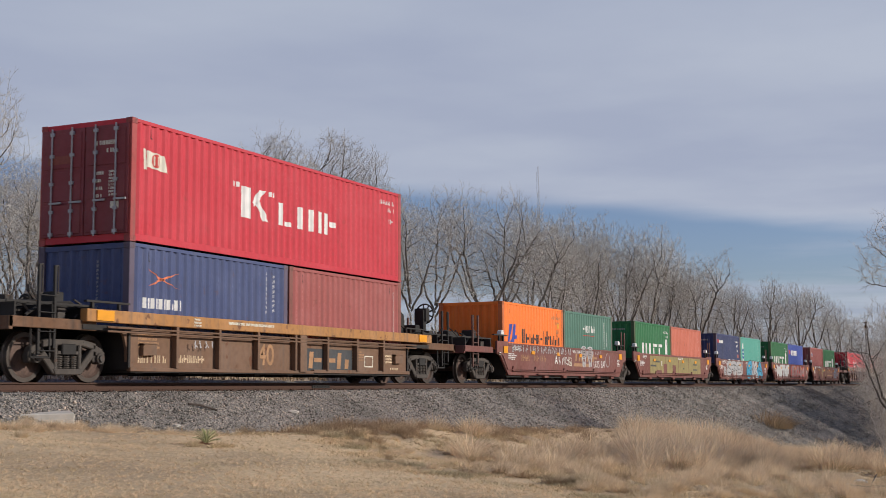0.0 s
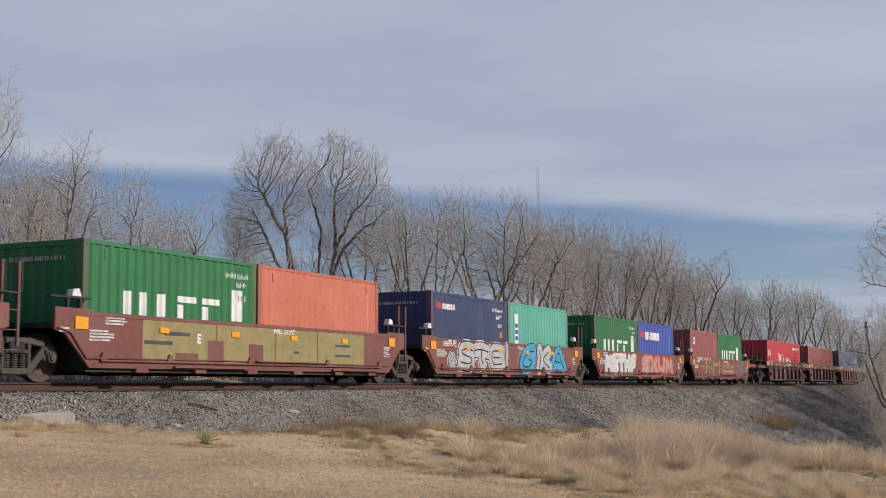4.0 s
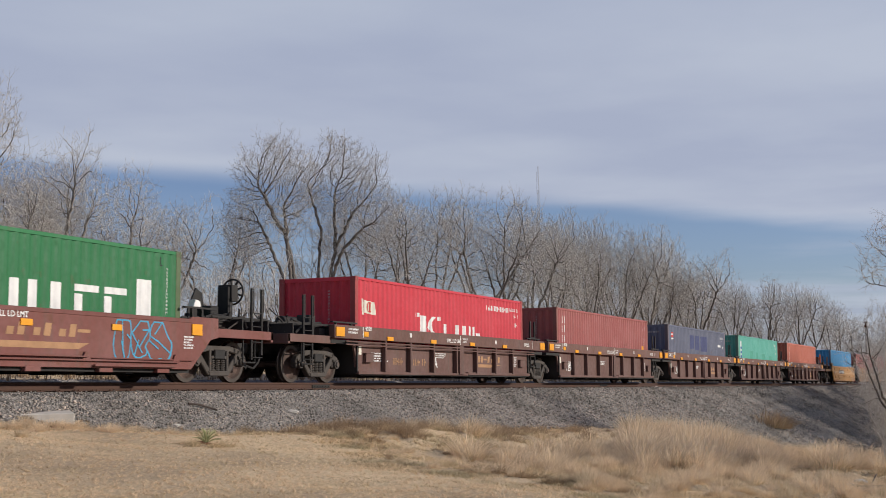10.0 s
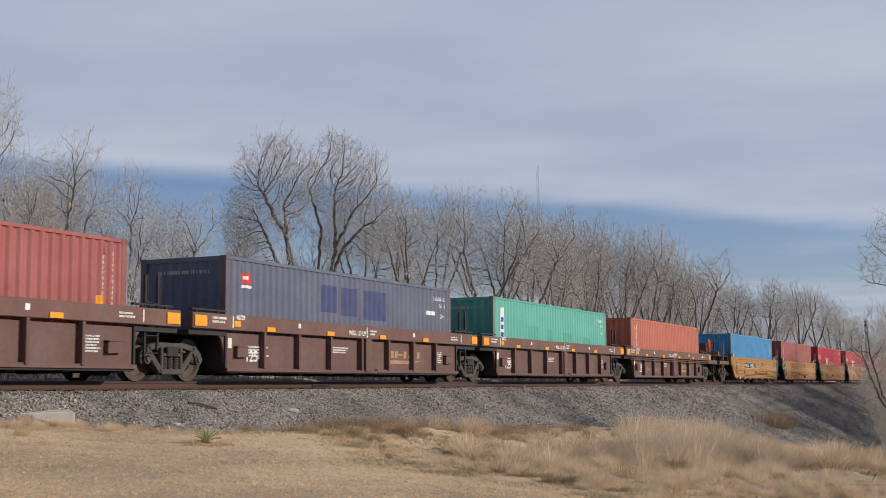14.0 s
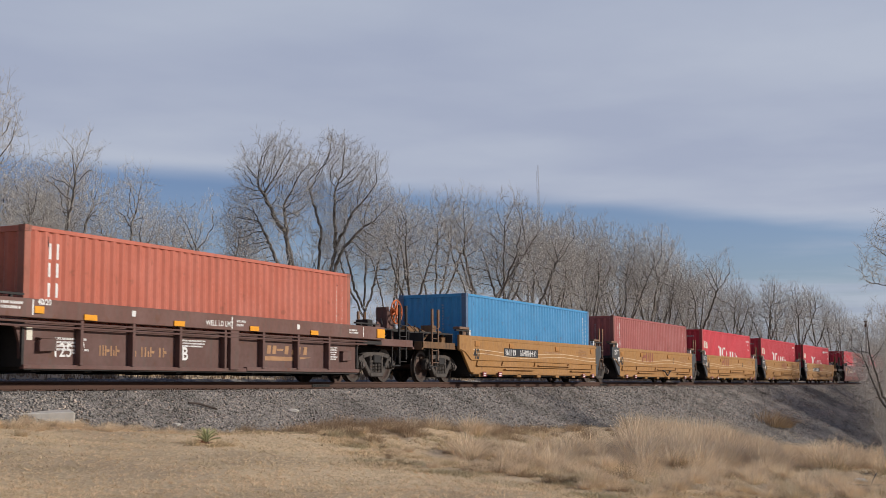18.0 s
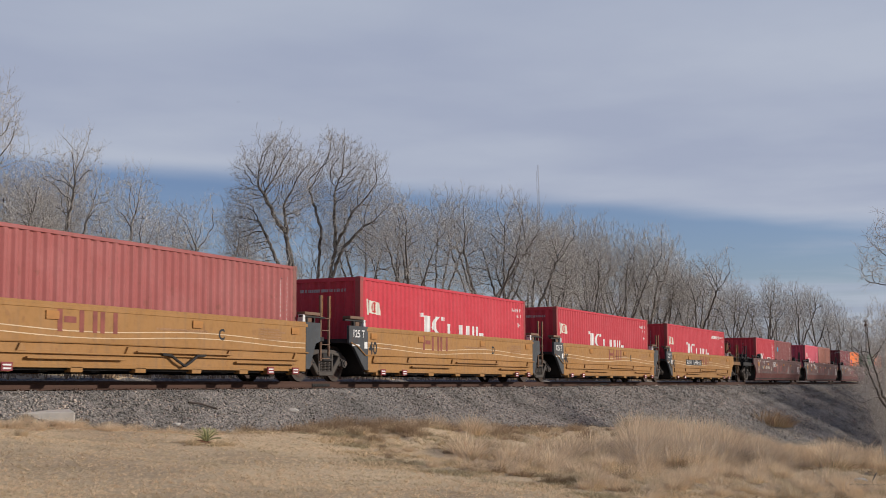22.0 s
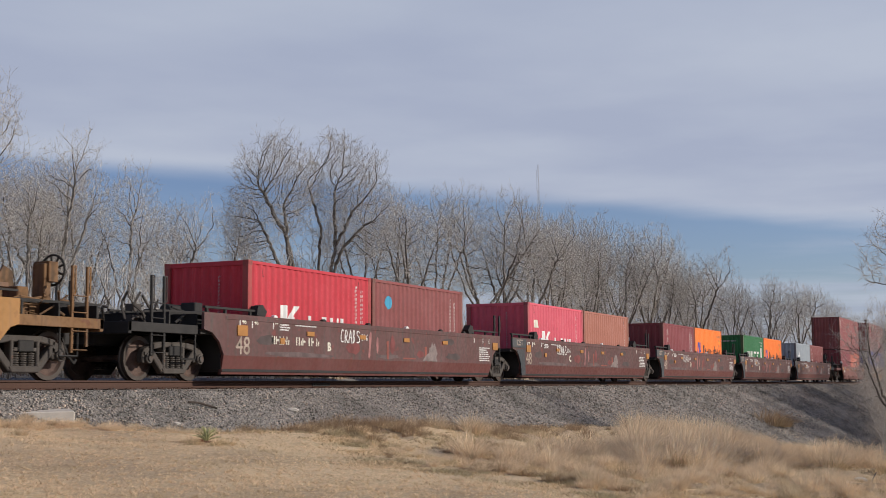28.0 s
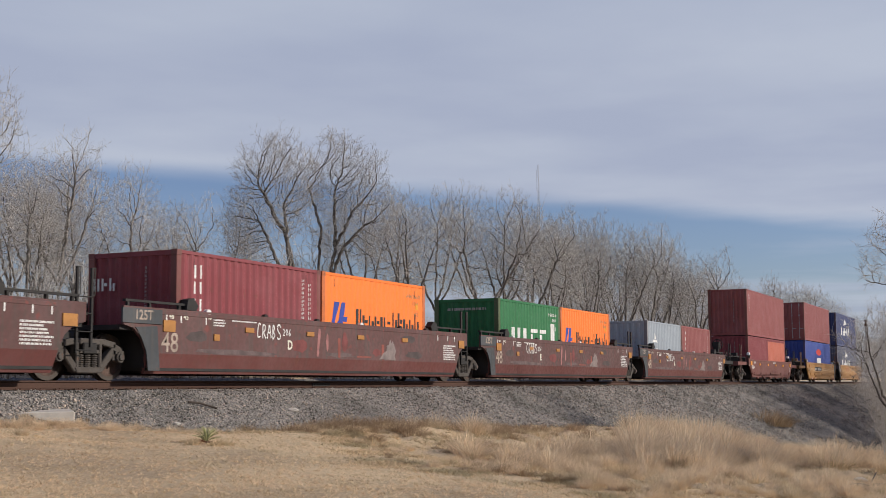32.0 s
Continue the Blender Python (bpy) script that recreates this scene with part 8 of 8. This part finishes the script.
# ---- small things on the ground ----
def build_small():
    bm = bmesh.new()
    box(bm, -0.5, 0.5, -0.33, 0.33, -0.2, 0.06)
    me = finish(bm, "concrete_slab", CONCRETE, 0.015)
    o = tagged(new("concrete_slab", me), "weathered pale concrete slab sunk in the ballast edge", "slab")
    o.matrix_world = pose(17.32, 15.87, float(land(17.32, 15.87)) + 0.015, 3, -1, -42)
    # yucca
    root = tagged(new("yucca"), "green spiky yucca with dead red-brown leaves", "plant")
    rng = random.Random(3)
    x, y = 15.6, 11.2
    root.matrix_world = pose(x, y, float(land(x, y))) @ Matrix.Scale(0.75, 4)

    def leaf(L, w):
        def make(bm):
            pts = [(0, w * 0.7, 0), (L * 0.4, w, 0.02), (L * 0.75, w * 0.6, 0.01), (L, 0.001, -0.02)]
            top = [bm.verts.new((a, s * b, c)) for a, b, c in pts for s in (-1, 1)]
            mid = [bm.verts.new((a, 0, c - 0.012)) for a, b, c in pts]
            for i in range(3):
                bm.faces.new((top[2 * i], top[2 * i + 2], mid[i + 1], mid[i]))
                bm.faces.new((mid[i], mid[i + 1], top[2 * i + 3], top[2 * i + 1]))
                bm.faces.new((top[2 * i], top[2 * i + 1], top[2 * i + 3], top[2 * i + 2]))
        return make

    green, dead = shape("leaf_green", leaf(0.3, 0.008), YUCCA), shape("leaf_dead", leaf(0.2, 0.009), DEAD_LEAF)
    for k in range(46):
        part("leaf", green, root, pose(0, 0, 0.05, 0, -rng.uniform(15, 80), rng.uniform(0, 360)))
    for k in range(12):
        part("dead_leaf", dead, root, pose(0.05 * rng.uniform(-1, 1), -0.05, 0.02, 0, -rng.uniform(0, 25), rng.uniform(0, 360)))
    # stick and pale rocks on the ballast
    bm = bmesh.new()
    pipe(bm, [(-0.35, 0, 0.02), (-0.1, 0.01, 0.05), (0.12, -0.01, 0.04), (0.36, 0.0, 0.03)], 0.022, 6)
    o = tagged(new("stick", finish(bm, "stick", TIE_WOOD)), "dark broken stick lying on the ballast", "stick")
    o.matrix_world = pose(22.0, 15.9, float(land(22.0, 15.9)) + 0.06, 0, 12, -20)
    for x, y, s in ((25.1, 15.65, 0.13), (21.6, 3.05, 0.09), (21.9, 2.9, 0.11), (20.4, 15.35, 0.09), (27.0, 14.6, 0.13), (15.4, 15.1, 0.07), (13.2, 14.2, 0.05)):
        bm = bmesh.new()
        bmesh.ops.create_icosphere(bm, subdivisions=2, radius=1)
        for v in bm.verts:
            v.co *= 1 + 0.35 * noise.noise(v.co * 1.3 + Vector((x, y, 0)))
            v.co.z *= 0.42
        o = tagged(new("rock", finish(bm, "rock", CONCRETE)), "pale loose rock on the bank", "rock")
        o.matrix_world = pose(x, y, float(land(x, y)) + s * 0.4, 0, 0, x * 40) @ Matrix.Diagonal((s, s, s, 1))
    # fallen branch at the ravine
    root = tagged(new("fallen_branch"), "dark fallen branch lying in the dry grass", "branch")
    root.matrix_world = pose(21.7, 2.62, float(land(21.7, 2.62)) + 0.03, 0, 0, -55) @ Matrix.Scale(0.6, 4)
    part("stem", shape("fallen_stem", lambda bm: pipe(bm, [(-0.8, 0, 0.1), (-0.3, 0.05, 0.04), (0.2, -0.02, 0.06), (0.8, 0.06, 0.16), (1.2, 0.0, 0.3)], 0.035, 6), BARK), root)
    for x, a in ((-0.2, 50), (0.3, -40), (0.7, 65)):
        part("twig", shape("fallen_twig", lambda bm: pipe(bm, [(0, 0, 0), (0.3, 0.02, 0.1), (0.6, -0.03, 0.28)], 0.016, 5), BARK), root, pose(x, 0, 0.06, 0, 0, a))
    # radio mast far beyond the trees
    root = tagged(new("radio_mast"), "slim grey lattice radio mast far away", "mast")
    d, yaw = 300.0, radians(25.284 - 4.30)
    root.matrix_world = pose(d * math.cos(yaw), d * math.sin(yaw), 0)

    def lattice(bm):
        for k in range(3):
            a = k * math.tau / 3
            tube(bm, (0.3 * math.cos(a), 0.3 * math.sin(a), 0), (0.3 * math.cos(a), 0.3 * math.sin(a), 47), 0.04, 4)
        for z in range(0, 46):
            for k in range(3):
                a, b = k * math.tau / 3, (k + 1) * math.tau / 3
                tube(bm, (0.3 * math.cos(a), 0.3 * math.sin(a), z), (0.3 * math.cos(b), 0.3 * math.sin(b), z + 1), 0.02, 3)

    part("lattice", shape("lattice", lattice, GALV), root)
    part("aerial", shape("aerial", lambda bm: (tube(bm, (0, 0, 47), (0, 0, 51.5), 0.09, 5), tube(bm, (-0.9, 0, 45), (-0.9, 0, 50), 0.05, 4), box(bm, -0.9, 0, -0.03, 0.03, 45.0, 45.1)), GALV), root)
    # dark post by the ravine
    root = tagged(new("signal_post"), "weathered grey post beside the far track", "post")
    root.matrix_world = pose(178, 22.2, 2.1)
    part("shaft", shape("shaft", lambda bm: tube(bm, (0, 0, -2), (0, 0, 5.4), 0.15, 8), GALV), root)
    part("cap", shape("cap", lambda bm: (box(bm, -0.22, 0.22, -0.22, 0.22, 5.3, 5.6), box(bm, -0.2, 0.2, -0.2, 0.2, 5.9, 6.1), tube(bm, (0, 0, 5.6), (0, 0, 5.9), 0.12, 8)), CORNER), root)


build_small()


# ---- bird ----
def build_bird():
    root = tagged(new("bird"), "small dark bird flying over the trees", "bird")
    part("body", shape("bird_body", lambda bm: (tube(bm, (-0.10, 0, 0), (0.02, 0, 0.004), 0.012, 8, 0.035), tube(bm, (0.02, 0, 0.004), (0.11, 0, 0.012), 0.035, 8, 0.024), tube(bm, (0.11, 0, 0.012), (0.15, 0, 0.016), 0.024, 8, 0.008)), BLACKISH), root)
    part("tail", shape("bird_tail", lambda bm: slab(bm, [(-0.21, 0.0), (-0.21, 0.006), (-0.09, 0.008), (-0.09, -0.002)], -0.03, 0.03), BLACKISH), root)

    def wing(side):
        def make(bm):
            pts = [(0.07, 0.02), (0.08, 0.10), (0.04, 0.24), (-0.01, 0.215), (-0.05, 0.10), (-0.05, 0.02)]
            top = [bm.verts.new((x, side * y, 0.004)) for x, y in pts]
            low = [bm.verts.new((x, side * y, -0.004)) for x, y in pts]
            bm.faces.new(top)
            bm.faces.new(low[::-1])
            for i in range(6):
                bm.faces.new((top[i], low[i], low[(i + 1) % 6], top[(i + 1) % 6]))
        return make

    wings = [part("wing", shape("bird_wing%d" % s, wing(s), BLACKISH), root, pose(0, 0, 0.015)) for s in (-1, 1)]
    return root, wings


BIRD, WINGS = build_bird()
BIRD.scale = (0.6, 0.6, 0.6)


# ---- what moves ----
def motions():
    times = [0, 4, 8, 12, 16, 20, 24, 28, 32]
    for ob, u in UNITS:
        walk(ob, [(t, pose(u - run(t), TRACK_Y, 0)) for t in times])
    for ob, u, z in BOXES:
        walk(ob, [(t, pose(u - run(t), TRACK_Y, z)) for t in times])
    # wheels roll without slipping
    steps = [k / 15 for k in range(481)]
    for ob, x in WHEELS:
        walk(ob, [(t, pose(x, 0, WHEEL_R) @ Matrix.Rotation(-run(t) / WHEEL_R, 4, "Y")) for t in steps])
    # the bird comes in over the trees and climbs away over the camera
    flight = ((0, -1800, 420, 600), (18, -230, 330, 330), (20, 128, 255, 260), (21, 280, 212, 190), (22, 422, 180, 130), (22.6, 502, 153, 100), (23, 555, 131, 80), (23.4, 608, 98, 76), (23.7, 645, 67, 72), (24.2, 708, 8, 66), (25, 810, -110, 60), (32, 1700, -1100, 60))
    view, f = heading(6.06), 784 / math.tan(radians(19.015))
    spots = [(t, view @ (Vector(((x - 784) / f, (441 - y) / f, -1)).normalized() * d)) for t, x, y, d in flight]
    rows = []
    for k, (t, p) in enumerate(spots):
        way = spots[min(k + 1, len(spots) - 1)][1] - spots[max(k - 1, 0)][1]
        rows.append((t, pose(p.x, p.y, p.z, 0, -math.degrees(math.asin(way.normalized().z)), math.degrees(math.atan2(way.y, way.x)))))
    walk(BIRD, rows)
    beats = [0] + [21 + 0.07 * k for k in range(50)] + [32]
    for s, ob in zip((-1, 1), WINGS):
        walk(ob, [(t, pose(0, 0, 0.015, s * (10 + (38 if k % 2 else -28)))) for k, t in enumerate(beats)])


motions()
